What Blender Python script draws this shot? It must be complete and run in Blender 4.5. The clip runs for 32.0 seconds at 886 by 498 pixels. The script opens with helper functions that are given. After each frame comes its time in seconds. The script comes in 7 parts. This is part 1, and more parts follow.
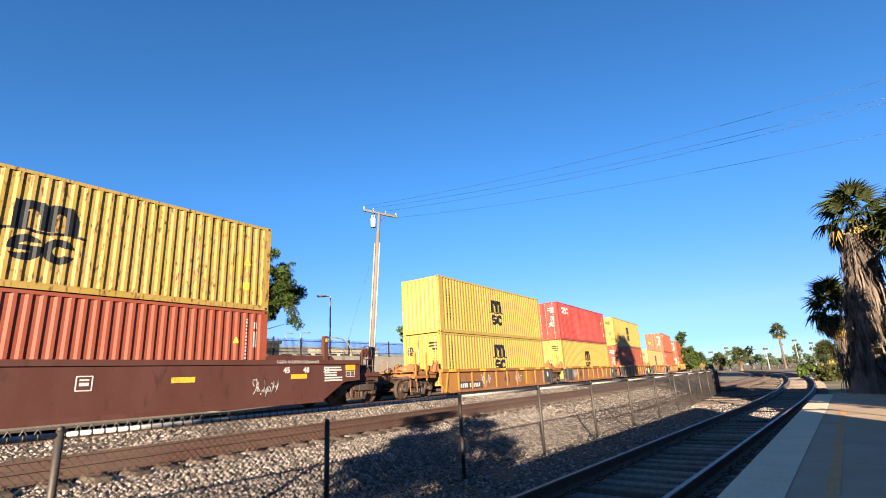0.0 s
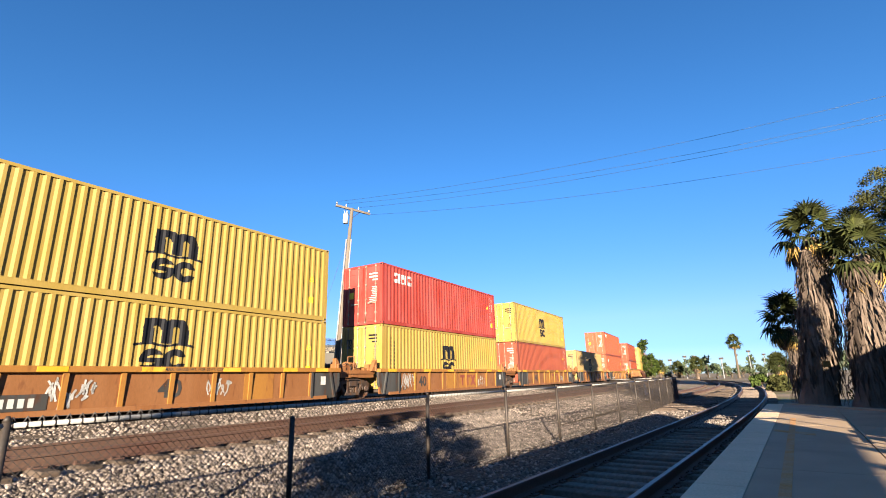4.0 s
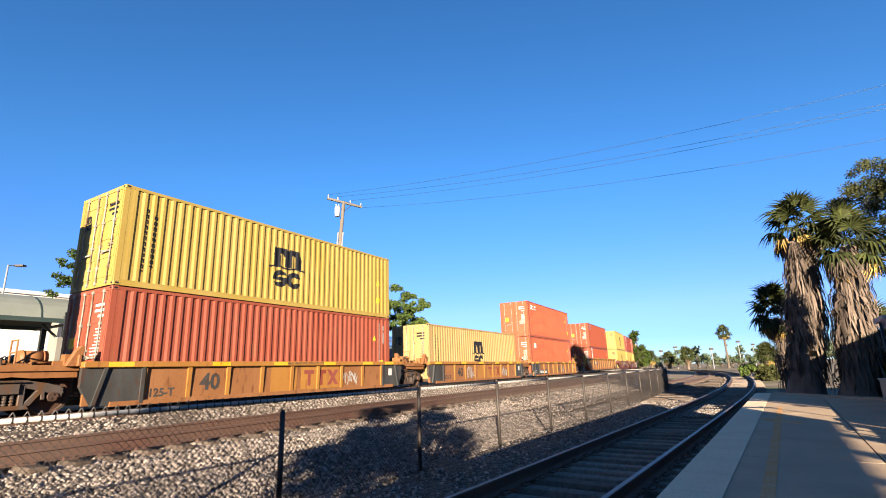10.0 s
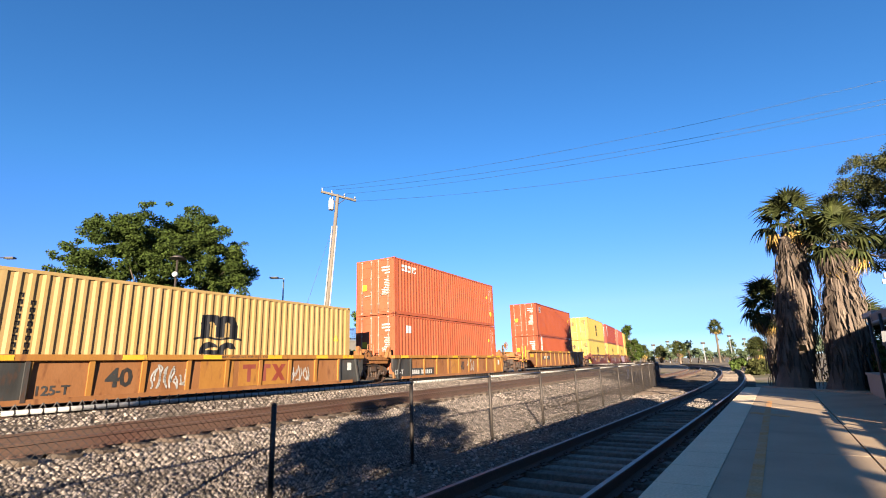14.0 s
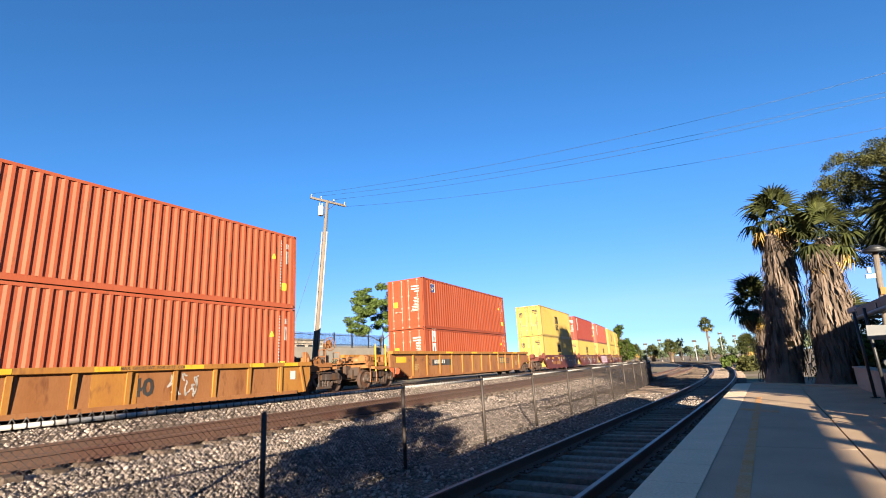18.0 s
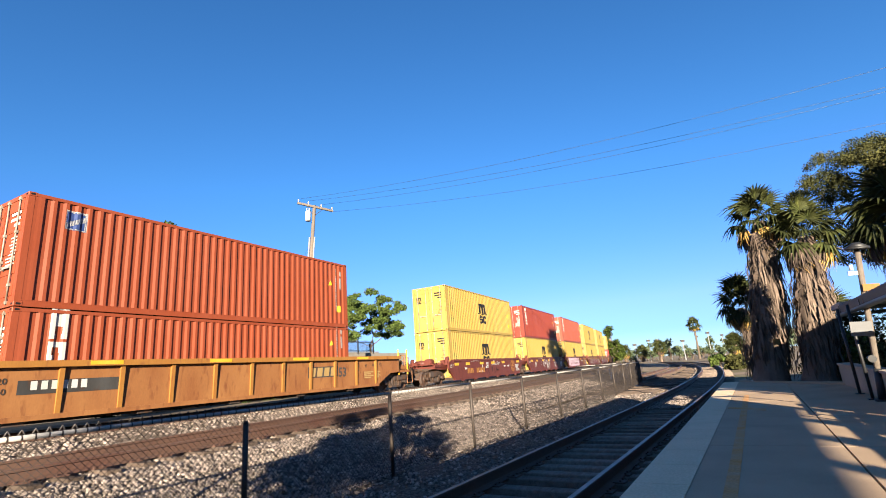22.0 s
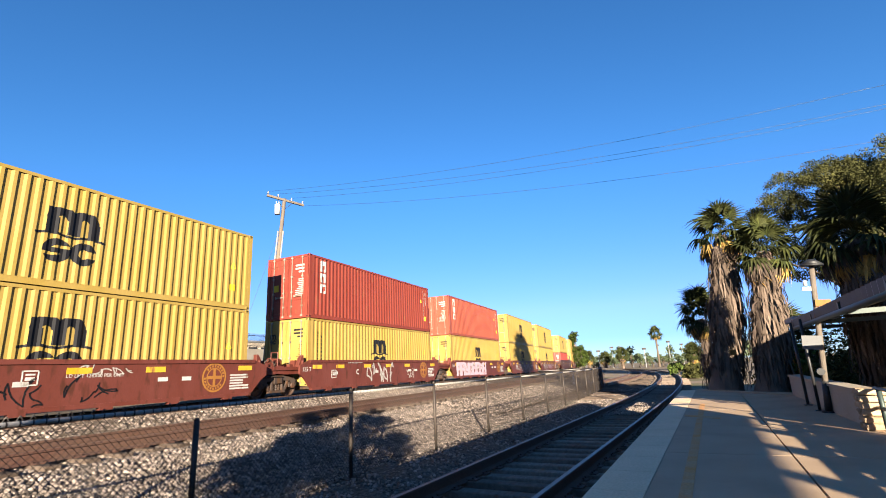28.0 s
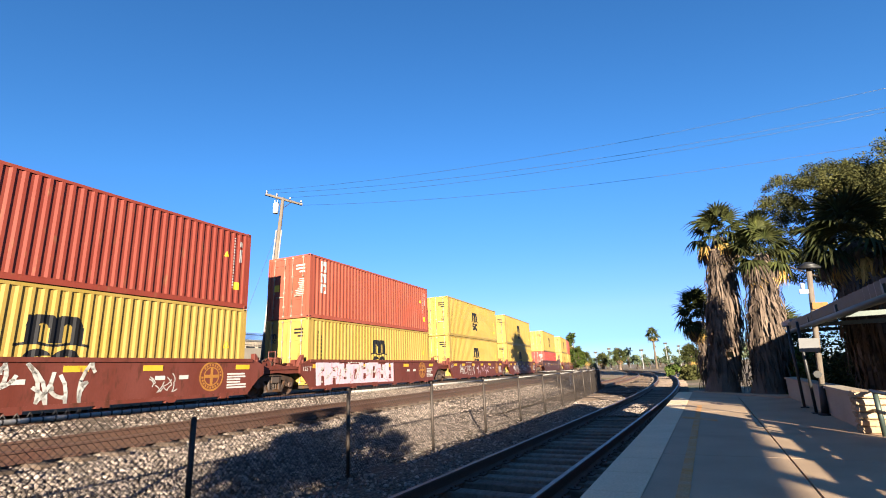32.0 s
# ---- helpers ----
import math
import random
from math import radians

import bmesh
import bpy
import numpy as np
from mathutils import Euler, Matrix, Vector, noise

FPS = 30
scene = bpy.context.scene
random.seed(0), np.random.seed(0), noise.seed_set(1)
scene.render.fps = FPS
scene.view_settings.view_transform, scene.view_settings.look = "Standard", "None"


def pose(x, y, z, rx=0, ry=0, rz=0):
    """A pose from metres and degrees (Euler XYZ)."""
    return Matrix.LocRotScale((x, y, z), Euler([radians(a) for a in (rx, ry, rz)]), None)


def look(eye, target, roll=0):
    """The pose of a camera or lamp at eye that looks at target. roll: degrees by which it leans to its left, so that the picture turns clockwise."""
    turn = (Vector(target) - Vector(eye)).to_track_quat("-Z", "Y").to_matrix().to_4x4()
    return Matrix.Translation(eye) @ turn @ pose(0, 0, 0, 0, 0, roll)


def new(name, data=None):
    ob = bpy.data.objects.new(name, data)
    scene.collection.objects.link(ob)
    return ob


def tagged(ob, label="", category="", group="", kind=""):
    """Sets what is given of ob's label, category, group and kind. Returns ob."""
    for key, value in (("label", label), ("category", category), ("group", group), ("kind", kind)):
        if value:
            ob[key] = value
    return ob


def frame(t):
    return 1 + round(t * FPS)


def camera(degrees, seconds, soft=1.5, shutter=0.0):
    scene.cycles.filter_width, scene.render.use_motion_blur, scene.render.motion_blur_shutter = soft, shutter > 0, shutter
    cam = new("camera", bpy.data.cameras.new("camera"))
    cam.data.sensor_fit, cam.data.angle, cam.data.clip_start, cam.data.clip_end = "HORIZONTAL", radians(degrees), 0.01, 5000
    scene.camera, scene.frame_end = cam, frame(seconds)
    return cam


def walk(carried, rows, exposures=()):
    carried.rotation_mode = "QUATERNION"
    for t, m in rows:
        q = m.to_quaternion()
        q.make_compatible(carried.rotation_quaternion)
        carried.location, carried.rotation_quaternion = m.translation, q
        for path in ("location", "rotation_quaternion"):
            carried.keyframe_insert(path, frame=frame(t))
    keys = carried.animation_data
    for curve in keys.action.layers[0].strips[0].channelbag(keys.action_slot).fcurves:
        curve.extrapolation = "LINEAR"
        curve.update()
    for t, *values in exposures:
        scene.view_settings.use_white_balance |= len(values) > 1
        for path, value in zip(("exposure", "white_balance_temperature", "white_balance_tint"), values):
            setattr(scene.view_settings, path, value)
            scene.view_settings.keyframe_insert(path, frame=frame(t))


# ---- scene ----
cam = camera(84.81, 32.0, soft=1.0)
EYE, EXPOSURE = 1.16, 2.42
# seconds, place, yaw, pitch, roll of a camera held in the hand, which shifts a little
PATH = [
    (0, 0.027, -0.045, 0.54, 15.24, 3.05), (0.5, 0.019, -0.046, 0.51, 15.67, 2.98), (1, 0.011, -0.054, 0.35, 15.86, 2.97), (1.5, 0.002, -0.051, -0.20, 15.76, 2.95),
    (2, -0.014, -0.055, -0.73, 15.42, 2.21), (2.5, -0.019, -0.055, -1.12, 15.17, 1.67), (3, -0.017, -0.047, -1.97, 15.02, 1.55), (3.5, -0.029, -0.016, -2.75, 14.99, 1.36),
    (4, -0.026, -0.016, -3.42, 15.10, 1.46), (4.5, -0.021, -0.027, -3.63, 15.05, 1.56), (6.5, 0.009, -0.003, -3.32, 14.30, 1.92), (7, 0.011, -0.006, -3.22, 14.31, 1.94),
    (7.5, 0.020, -0.019, -3.42, 14.48, 2.00), (8, 0.005, -0.014, -3.35, 14.61, 1.95), (8.5, 0.005, -0.011, -3.29, 14.69, 1.84), (9, -0.000, 0.000, -3.53, 14.57, 1.69),
    (9.5, 0.010, -0.019, -3.98, 14.46, 1.81), (10, 0.011, -0.012, -4.17, 14.23, 1.93), (10.5, 0.016, -0.010, -3.77, 14.17, 1.92), (11, 0.010, -0.001, -3.13, 14.17, 1.95),
    (11.5, 0.016, -0.001, -2.70, 14.11, 2.01), (12, 0.020, 0.003, -2.91, 13.96, 2.10), (12.5, 0.030, -0.018, -3.78, 13.85, 2.18), (13, 0.031, -0.005, -4.55, 13.68, 2.07),
    (13.5, 0.034, -0.006, -4.84, 13.57, 1.85), (15.5, 0.040, 0.005, -5.07, 13.43, 2.06), (16, 0.057, -0.012, -5.43, 13.45, 2.55), (16.5, 0.068, -0.010, -5.70, 13.43, 2.86),
    (17, 0.071, 0.005, -5.66, 13.47, 2.98), (17.5, 0.077, -0.009, -5.63, 13.64, 3.07), (18, 0.072, -0.013, -5.58, 13.90, 3.17), (18.5, 0.073, -0.008, -5.41, 14.21, 3.26),
    (19, 0.072, -0.021, -5.03, 14.52, 3.32), (19.5, 0.076, -0.023, -4.56, 14.83, 3.29), (20, 0.071, -0.047, -4.21, 14.95, 3.20), (20.5, 0.066, -0.037, -4.33, 14.69, 3.14),
    (21, 0.066, -0.023, -5.16, 14.27, 3.21), (21.5, 0.094, 0.008, -6.00, 14.05, 3.74), (22, 0.146, 0.054, -6.58, 14.31, 4.25), (22.5, 0.198, 0.101, -7.90, 14.62, 4.41),
    (23, 0.215, 0.119, -8.61, 14.88, 4.30), (23.5, 0.211, 0.112, -8.04, 15.18, 3.93), (24, 0.200, 0.114, -6.99, 15.26, 3.83), (24.5, 0.191, 0.118, -6.48, 15.35, 3.54),
    (26.5, 0.183, 0.152, -9.02, 15.05, 3.01), (27, 0.192, 0.140, -9.77, 14.71, 2.86), (27.5, 0.200, 0.133, -10.21, 14.43, 2.76), (28, 0.193, 0.137, -10.47, 14.17, 2.64),
    (28.5, 0.193, 0.137, -10.74, 13.84, 2.51), (29, 0.196, 0.138, -11.01, 13.57, 2.26), (29.5, 0.190, 0.138, -11.13, 13.59, 2.09), (30, 0.189, 0.135, -11.09, 13.88, 2.00),
    (30.5, 0.179, 0.146, -10.98, 14.07, 1.82), (31, 0.184, 0.144, -10.85, 14.12, 1.88), (31.5, 0.189, 0.136, -10.78, 14.10, 2.08), (32, 0.187, 0.138, -10.77, 14.19, 2.30),
]
walk(cam, [(t, pose(x, y, EYE, 90 + p, r, w)) for t, x, y, w, p, r in PATH], [(0, EXPOSURE), (16, EXPOSURE), (32, EXPOSURE + 0.04)])

# ---- light ----
SUN_AZ, SUN_EL = 9.5, 12.0          # the way the light travels (from +y towards +x), and the sun's height
world = bpy.data.worlds.new("world")
scene.world = world
world.use_nodes = True
wn = world.node_tree.nodes
sky = wn.new("ShaderNodeTexSky")
sky.sky_type, sky.sun_disc = "NISHITA", False
sky.sun_elevation, sky.sun_rotation = radians(SUN_EL), radians(180 + SUN_AZ)
sky.air_density, sky.dust_density, sky.ozone_density = 0.72, 0.0, 3.8
vivid = wn.new("ShaderNodeHueSaturation")
vivid.inputs["Saturation"].default_value = 1.12
vivid.inputs["Hue"].default_value = 0.5005
world.node_tree.links.new(sky.outputs[0], vivid.inputs["Color"])
# haze dulls the sky towards the horizon, alike all round
where = wn.new("ShaderNodeTexCoord")
split = wn.new("ShaderNodeSeparateXYZ")
haze = wn.new("ShaderNodeValToRGB")
haze.color_ramp.elements[0].position, haze.color_ramp.elements[0].color = 0.0, (0.52, 0.53, 0.68, 1)
haze.color_ramp.elements[1].position, haze.color_ramp.elements[1].color = 0.36, (1, 1, 1, 1)
for at, tone in ((0.05, (0.56, 0.56, 0.74, 1)), (0.11, (0.94, 0.70, 0.90, 1)), (0.18, (1.0, 0.80, 0.96, 1)), (0.28, (1.0, 0.92, 1.0, 1))):
    haze.color_ramp.elements.new(at).color = tone
dull = wn.new("ShaderNodeMix")
dull.data_type, dull.blend_type = "RGBA", "MULTIPLY"
dull.inputs[0].default_value = 1.0
world.node_tree.links.new(where.outputs["Generated"], split.inputs[0])
world.node_tree.links.new(split.outputs["Z"], haze.inputs[0])
world.node_tree.links.new(vivid.outputs[0], dull.inputs[6])
world.node_tree.links.new(haze.outputs[0], dull.inputs[7])
world.node_tree.links.new(dull.outputs[2], wn["Background"].inputs[0])
wn["Background"].inputs[1].default_value = 0.050
sun = new("sun", bpy.data.lights.new("sun", "SUN"))
sun.data.energy, sun.data.angle, sun.data.color = 5.0, radians(0.3), (1.0, 0.87, 0.68)
sun.matrix_world = look((0, 0, 30), (30 * math.sin(radians(SUN_AZ)), 30 * math.cos(radians(SUN_AZ)), 30 - 30 * math.tan(radians(SUN_EL))))


# ---- materials ----
def material(name, colour, rough=0.6, metal=0.0, second=None, amount=0.5, scale=4.0, fine=0.25, bump=0.15, fine_scale=60.0,
             island=0.0, random_ob=0.0, spec=0.5, stretch=(1, 1, 1), third=None, third_amount=0.3, third_scale=1.0, contrast=0.18):
    """A procedural surface: a base colour, blotches of a second and a third colour, fine grain and relief."""
    m = bpy.data.materials.new(name)
    m.use_nodes = True
    n, l = m.node_tree.nodes, m.node_tree.links
    b = n["Principled BSDF"]
    b.inputs["Roughness"].default_value, b.inputs["Metallic"].default_value = rough, metal
    b.inputs["Specular IOR Level"].default_value = 0.08 if rough > 0.78 else spec
    co = n.new("ShaderNodeTexCoord")
    mp = n.new("ShaderNodeMapping")
    mp.inputs["Scale"].default_value = stretch
    l.new(co.outputs["Object"], mp.inputs[0])
    info = n.new("ShaderNodeObjectInfo")
    if random_ob:
        add = n.new("ShaderNodeVectorMath")
        add.operation = "ADD"
        mul = n.new("ShaderNodeMath")
        mul.operation, mul.inputs[1].default_value = "MULTIPLY", 37.0
        l.new(info.outputs["Random"], mul.inputs[0])
        l.new(mp.outputs[0], add.inputs[0])
        l.new(mul.outputs[0], add.inputs[1])
        vec = add.outputs[0]
    else:
        vec = mp.outputs[0]

    def tex(s, detail):
        t = n.new("ShaderNodeTexNoise")
        t.inputs["Scale"].default_value, t.inputs["Detail"].default_value = s, detail
        l.new(vec, t.inputs["Vector"])
        return t.outputs["Fac"]

    def ramp(src, mid, width):
        r = n.new("ShaderNodeMapRange")
        r.inputs[1].default_value, r.inputs[2].default_value = mid - width, mid + width
        l.new(src, r.inputs[0])
        return r.outputs[0]

    def mix(fac, a, bcol, kind="MIX"):
        x = n.new("ShaderNodeMix")
        x.data_type, x.blend_type = "RGBA", kind
        for sock, v in ((x.inputs[0], fac), (x.inputs[6], a), (x.inputs[7], bcol)):
            if hasattr(v, "is_linked"):
                l.new(v, sock)
            else:
                sock.default_value = v
        return x.outputs[2]

    c = (*colour, 1)
    if second:
        c = mix(ramp(tex(scale, 6), 0.62 - 0.24 * amount, contrast), c, (*second, 1))
    if third:
        c = mix(ramp(tex(third_scale, 8), 0.68 - 0.3 * third_amount, 0.07), c, (*third, 1))
    fn = tex(fine_scale, 4)
    g = n.new("ShaderNodeMapRange")
    g.inputs[1].default_value, g.inputs[2].default_value = 0.3, 0.7
    g.inputs[3].default_value, g.inputs[4].default_value = 1 - fine, 1 + fine
    l.new(fn, g.inputs[0])
    val = g.outputs[0]
    for src, k in ((info.outputs["Random"], random_ob), (None, island)):
        if not k:
            continue
        if src is None:
            src = n.new("ShaderNodeNewGeometry").outputs["Random Per Island"]
        r = n.new("ShaderNodeMapRange")
        r.inputs[3].default_value, r.inputs[4].default_value = 1 - k, 1 + k
        l.new(src, r.inputs[0])
        q = n.new("ShaderNodeMath")
        q.operation = "MULTIPLY"
        l.new(val, q.inputs[0])
        l.new(r.outputs[0], q.inputs[1])
        val = q.outputs[0]
    hs = n.new("ShaderNodeHueSaturation")
    l.new(val, hs.inputs["Value"])
    if hasattr(c, "is_linked"):
        l.new(c, hs.inputs["Color"])
    else:
        hs.inputs["Color"].default_value = c
    l.new(hs.outputs[0], b.inputs["Base Color"])
    if bump:
        bp = n.new("ShaderNodeBump")
        bp.inputs["Strength"].default_value, bp.inputs["Distance"].default_value = bump, 0.01
        l.new(fn, bp.inputs["Height"])
        l.new(bp.outputs[0], b.inputs["Normal"])
    return m


M = {}


def paint(key, colour, rust=0.25, rusty=(0.13, 0.05, 0.025), fade=None, spots=3.5):
    """Weathered paint on steel: faded in streaks that run down, rusty in spots."""
    M[key] = material(key, colour, 0.55, 0.0, fade or tuple(min(1, c * 1.15 + 0.02) for c in colour), 0.5, 0.9, 0.07, 0.05, 22,
                      random_ob=0.04, stretch=(1.6, 1.6, 0.5), third=rusty if rust else None, third_amount=rust, third_scale=spots, spec=0.2)


paint("yellow_paint", (0.211, 0.142, 0.030), 0.0, fade=(0.233, 0.161, 0.046))
paint("pale_yellow_paint", (0.219, 0.142, 0.051), 0.0, fade=(0.241, 0.161, 0.070))
paint("red_paint", (0.196, 0.021, 0.014), 0.0)
paint("rust_red_paint", (0.150, 0.033, 0.017), 0.03, fade=(0.173, 0.045, 0.026))
paint("orange_red_paint", (0.216, 0.047, 0.020), 0.02, fade=(0.229, 0.059, 0.027))
paint("dark_red_paint", (0.153, 0.031, 0.011), 0.0, fade=(0.170, 0.039, 0.017))
paint("maroon_paint", (0.126, 0.022, 0.014), 0.02, fade=(0.145, 0.029, 0.019))
paint("light_red_paint", (0.181, 0.041, 0.024), 0.02, fade=(0.200, 0.052, 0.033))
paint("ochre_paint", (0.171, 0.076, 0.031), 0.13, rusty=(0.094, 0.036, 0.015), fade=(0.139, 0.056, 0.020))
paint("gold_paint", (0.218, 0.101, 0.022), 0.10, rusty=(0.126, 0.050, 0.018), fade=(0.191, 0.081, 0.019))
paint("rod_red", (0.123, 0.024, 0.014), 0.0)
paint("rusty_yellow_paint", (0.211, 0.139, 0.030), 0.2, rusty=(0.069, 0.025, 0.011), fade=(0.228, 0.149, 0.047), spots=9.0)
paint("tarnished_paint", (0.184, 0.083, 0.030), 0.2, rusty=(0.111, 0.041, 0.016), fade=(0.140, 0.055, 0.020))
paint("umber_paint", (0.049, 0.018, 0.013), 0.08, rusty=(0.034, 0.014, 0.011), fade=(0.058, 0.023, 0.019))
paint("car_yellow", (0.326, 0.197, 0.008), 0.05)
paint("brown_paint", (0.071, 0.017, 0.011), 0.2, rusty=(0.047, 0.015, 0.009), fade=(0.088, 0.025, 0.019))
paint("black_paint", (0.018, 0.017, 0.016), 0.25, rusty=(0.042, 0.021, 0.013))
paint("logo_black", (0.005, 0.005, 0.006), 0.02, rusty=(0.014, 0.014, 0.014), fade=(0.008, 0.008, 0.010))
paint("white_paint", (0.286, 0.278, 0.264), 0.08, rusty=(0.154, 0.126, 0.098))
paint("pink_paint", (0.353, 0.240, 0.288), 0.04, rusty=(0.275, 0.155, 0.192), fade=(0.379, 0.285, 0.320))
paint("rod_steel", (0.165, 0.148, 0.120), 0.35, rusty=(0.095, 0.055, 0.032))
paint("truck_steel", (0.030, 0.019, 0.014), 0.4, rusty=(0.060, 0.030, 0.015))
paint("wheel_steel", (0.034, 0.019, 0.013), 0.4, rusty=(0.056, 0.026, 0.015))
paint("sticker_yellow", (0.385, 0.277, 0.008), 0.0)
paint("blue_paint", (0.008, 0.022, 0.088), 0.0)
M["rail_rust"] = material("rail_rust", (0.056, 0.028, 0.018), 0.75, 0.0, (0.072, 0.036, 0.022), 0.5, 2.0, 0.25, 0.3, 40, third=(0.055, 0.022, 0.013), third_amount=0.3)
M["rail_head"] = material("rail_head", (0.42, 0.41, 0.42), 0.25, 0.9, (0.33, 0.30, 0.28), 0.4, 3, 0.08, 0.03, 50)
# darker copy of rail_head: the near rails' shade is put into its colour
M["dull_head"] = material("dull_head", (0.17, 0.14, 0.12), 0.5, 0.5, (0.12, 0.085, 0.065), 0.4, 3, 0.12, 0.05, 50)
M["tie"] = material("tie", (0.055, 0.039, 0.029), 0.85, 0, (0.085, 0.065, 0.052), 0.5, 3, 0.3, 0.5, 30, random_ob=0.25, stretch=(0.650, 3.900, 3.900))
M["grey_tie"] = material("grey_tie", (0.173, 0.132, 0.104), 0.85, 0, (0.112, 0.086, 0.068), 0.5, 3, 0.3, 0.5, 30, random_ob=0.25, stretch=(1, 6, 6))
M["ballast"] = material("ballast", (0.126, 0.096, 0.072), 0.9, 0, (0.053, 0.041, 0.031), 0.5, 14, 0.5, 1.0, 34, third=(0.168, 0.144, 0.118), third_amount=0.2, third_scale=26)
M["stone"] = material("stone", (0.215, 0.175, 0.150), 0.88, 0, (0.118, 0.095, 0.079), 0.5, 5, 0.2, 0.4, 60, island=0.65)
# dark tone: oil on the platform track, painted shade on the siding
M["oily_shaded_stone"] = material("oily_shaded_stone", (0.053, 0.040, 0.031), 0.85, 0, (0.029, 0.022, 0.017), 0.5, 9, 0.4, 0.8, 40, island=0.6)
M["sign_grey"] = material("sign_grey", (0.085, 0.087, 0.090), 0.6, 0, (0.070, 0.070, 0.072), 0.4, 4, 0.06, 0.05, 40)
M["wall_grey"] = material("wall_grey", (0.188, 0.168, 0.144), 0.9, 0, (0.152, 0.136, 0.116), 0.5, 1.2, 0.12, 0.4, 40)
M["dirt"] = material("dirt", (0.225, 0.173, 0.124), 0.95, 0, (0.165, 0.128, 0.090), 0.5, 0.4, 0.3, 0.6, 12, third=(0.112, 0.105, 0.053), third_amount=0.3, third_scale=0.15)
M["concrete"] = material("concrete", (0.418, 0.299, 0.197), 0.85, 0, (0.360, 0.257, 0.169), 0.5, 1.2, 0.10, 0.2, 70, third=(0.321, 0.228, 0.149), third_amount=0.15, third_scale=0.6)
M["pale_strip"] = material("pale_strip", (0.699, 0.516, 0.339), 0.8, 0, (0.624, 0.466, 0.300), 0.5, 2, 0.1, 0.3, 40)
M["orange_line"] = material("orange_line", (0.520, 0.230, 0.061), 0.8, 0, (0.460, 0.297, 0.171), 0.5, 3, 0.15, 0.2, 40)
M["stucco"] = material("stucco", (0.398, 0.337, 0.267), 0.9, 0, (0.352, 0.291, 0.221), 0.5, 1.5, 0.12, 0.5, 60)
M["sandstone"] = material("sandstone", (0.340, 0.252, 0.163), 0.9, 0, (0.286, 0.197, 0.122), 0.5, 3, 0.2, 0.6, 30, random_ob=0.2)
M["link_wire"] = material("link_wire", (0.025, 0.020, 0.017), 0.6, 0.2, (0.041, 0.032, 0.027), 0.4, 9, 0.2, 0, 40)
M["galvanised"] = material("galvanised", (0.243, 0.231, 0.215), 0.5, 0.0, (0.196, 0.180, 0.165), 0.4, 6, 0.15, 0.1, 40)
M["dark_steel"] = material("dark_steel", (0.025, 0.021, 0.018), 0.6, 0.3, (0.045, 0.030, 0.022), 0.4, 6, 0.2, 0.2, 40)
M["black_iron"] = material("black_iron", (0.012, 0.012, 0.013), 0.5, 0.2, (0.024, 0.024, 0.024), 0.3, 5, 0.1, 0.1, 40)
M["green_steel"] = material("green_steel", (0.023, 0.038, 0.034), 0.5, 0.2, (0.032, 0.045, 0.038), 0.4, 3, 0.12, 0.1, 40)
M["roof_metal"] = material("roof_metal", (0.044, 0.054, 0.050), 0.5, 0.3, (0.034, 0.042, 0.040), 0.4, 2, 0.12, 0.1, 30)
M["pale_roof"] = material("pale_roof", (0.152, 0.158, 0.134), 0.6, 0.1, (0.131, 0.137, 0.115), 0.4, 1, 0.06, 0.05, 30)
M["pole_wood"] = material("pole_wood", (0.130, 0.109, 0.089), 0.85, 0, (0.093, 0.076, 0.063), 0.5, 3, 0.25, 0.6, 30, stretch=(3.4, 3.4, 0.255))
M["bark"] = material("bark", (0.102, 0.078, 0.057), 0.9, 0, (0.066, 0.051, 0.039), 0.5, 5, 0.3, 0.8, 24, stretch=(2, 2, 0.5))
M["dead_frond"] = material("dead_frond", (0.119, 0.088, 0.066), 0.85, 0, (0.071, 0.052, 0.041), 0.5, 2, 0.2, 0.3, 40, island=0.45)
M["gold_frond"] = material("gold_frond", (0.336, 0.216, 0.056), 0.8, 0, (0.264, 0.152, 0.048), 0.5, 2, 0.2, 0.2, 40, island=0.35)
M["palm_leaf"] = material("palm_leaf", (0.037, 0.040, 0.010), 0.7, 0, (0.019, 0.025, 0.006), 0.5, 2, 0.2, 0.1, 30, island=0.4, random_ob=0.25, spec=0.15)
M["leaf"] = material("leaf", (0.035, 0.048, 0.009), 0.8, 0, (0.021, 0.033, 0.006), 0.5, 0.7, 0.2, 0.1, 30, island=0.45, spec=0.08)
M["leaf_light"] = material("leaf_light", (0.058, 0.080, 0.019), 0.8, 0, (0.038, 0.058, 0.013), 0.5, 0.7, 0.2, 0.1, 30, island=0.4, spec=0.08)
M["leaf_olive"] = material("leaf_olive", (0.056, 0.055, 0.018), 0.8, 0, (0.034, 0.037, 0.013), 0.5, 0.4, 0.2, 0.1, 30, island=0.4, spec=0.08)
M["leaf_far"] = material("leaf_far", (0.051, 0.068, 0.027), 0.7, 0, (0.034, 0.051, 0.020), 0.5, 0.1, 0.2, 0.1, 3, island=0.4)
M["white_wall"] = material("white_wall", (0.477, 0.465, 0.441), 0.85, 0, (0.428, 0.416, 0.392), 0.4, 0.3, 0.04, 0.1, 20)
M["insulator"] = material("insulator", (0.280, 0.264, 0.248), 0.3, 0, (0.200, 0.184, 0.176), 0.4, 10, 0.1, 0.05, 40)
M["grey_box"] = material("grey_box", (0.216, 0.222, 0.222), 0.5, 0.2, (0.180, 0.180, 0.180), 0.4, 4, 0.08, 0.05, 40)
M["pipe_white"] = material("pipe_white", (0.408, 0.402, 0.388), 0.6, 0, (0.357, 0.346, 0.326), 0.4, 4, 0.05, 0.05, 40)


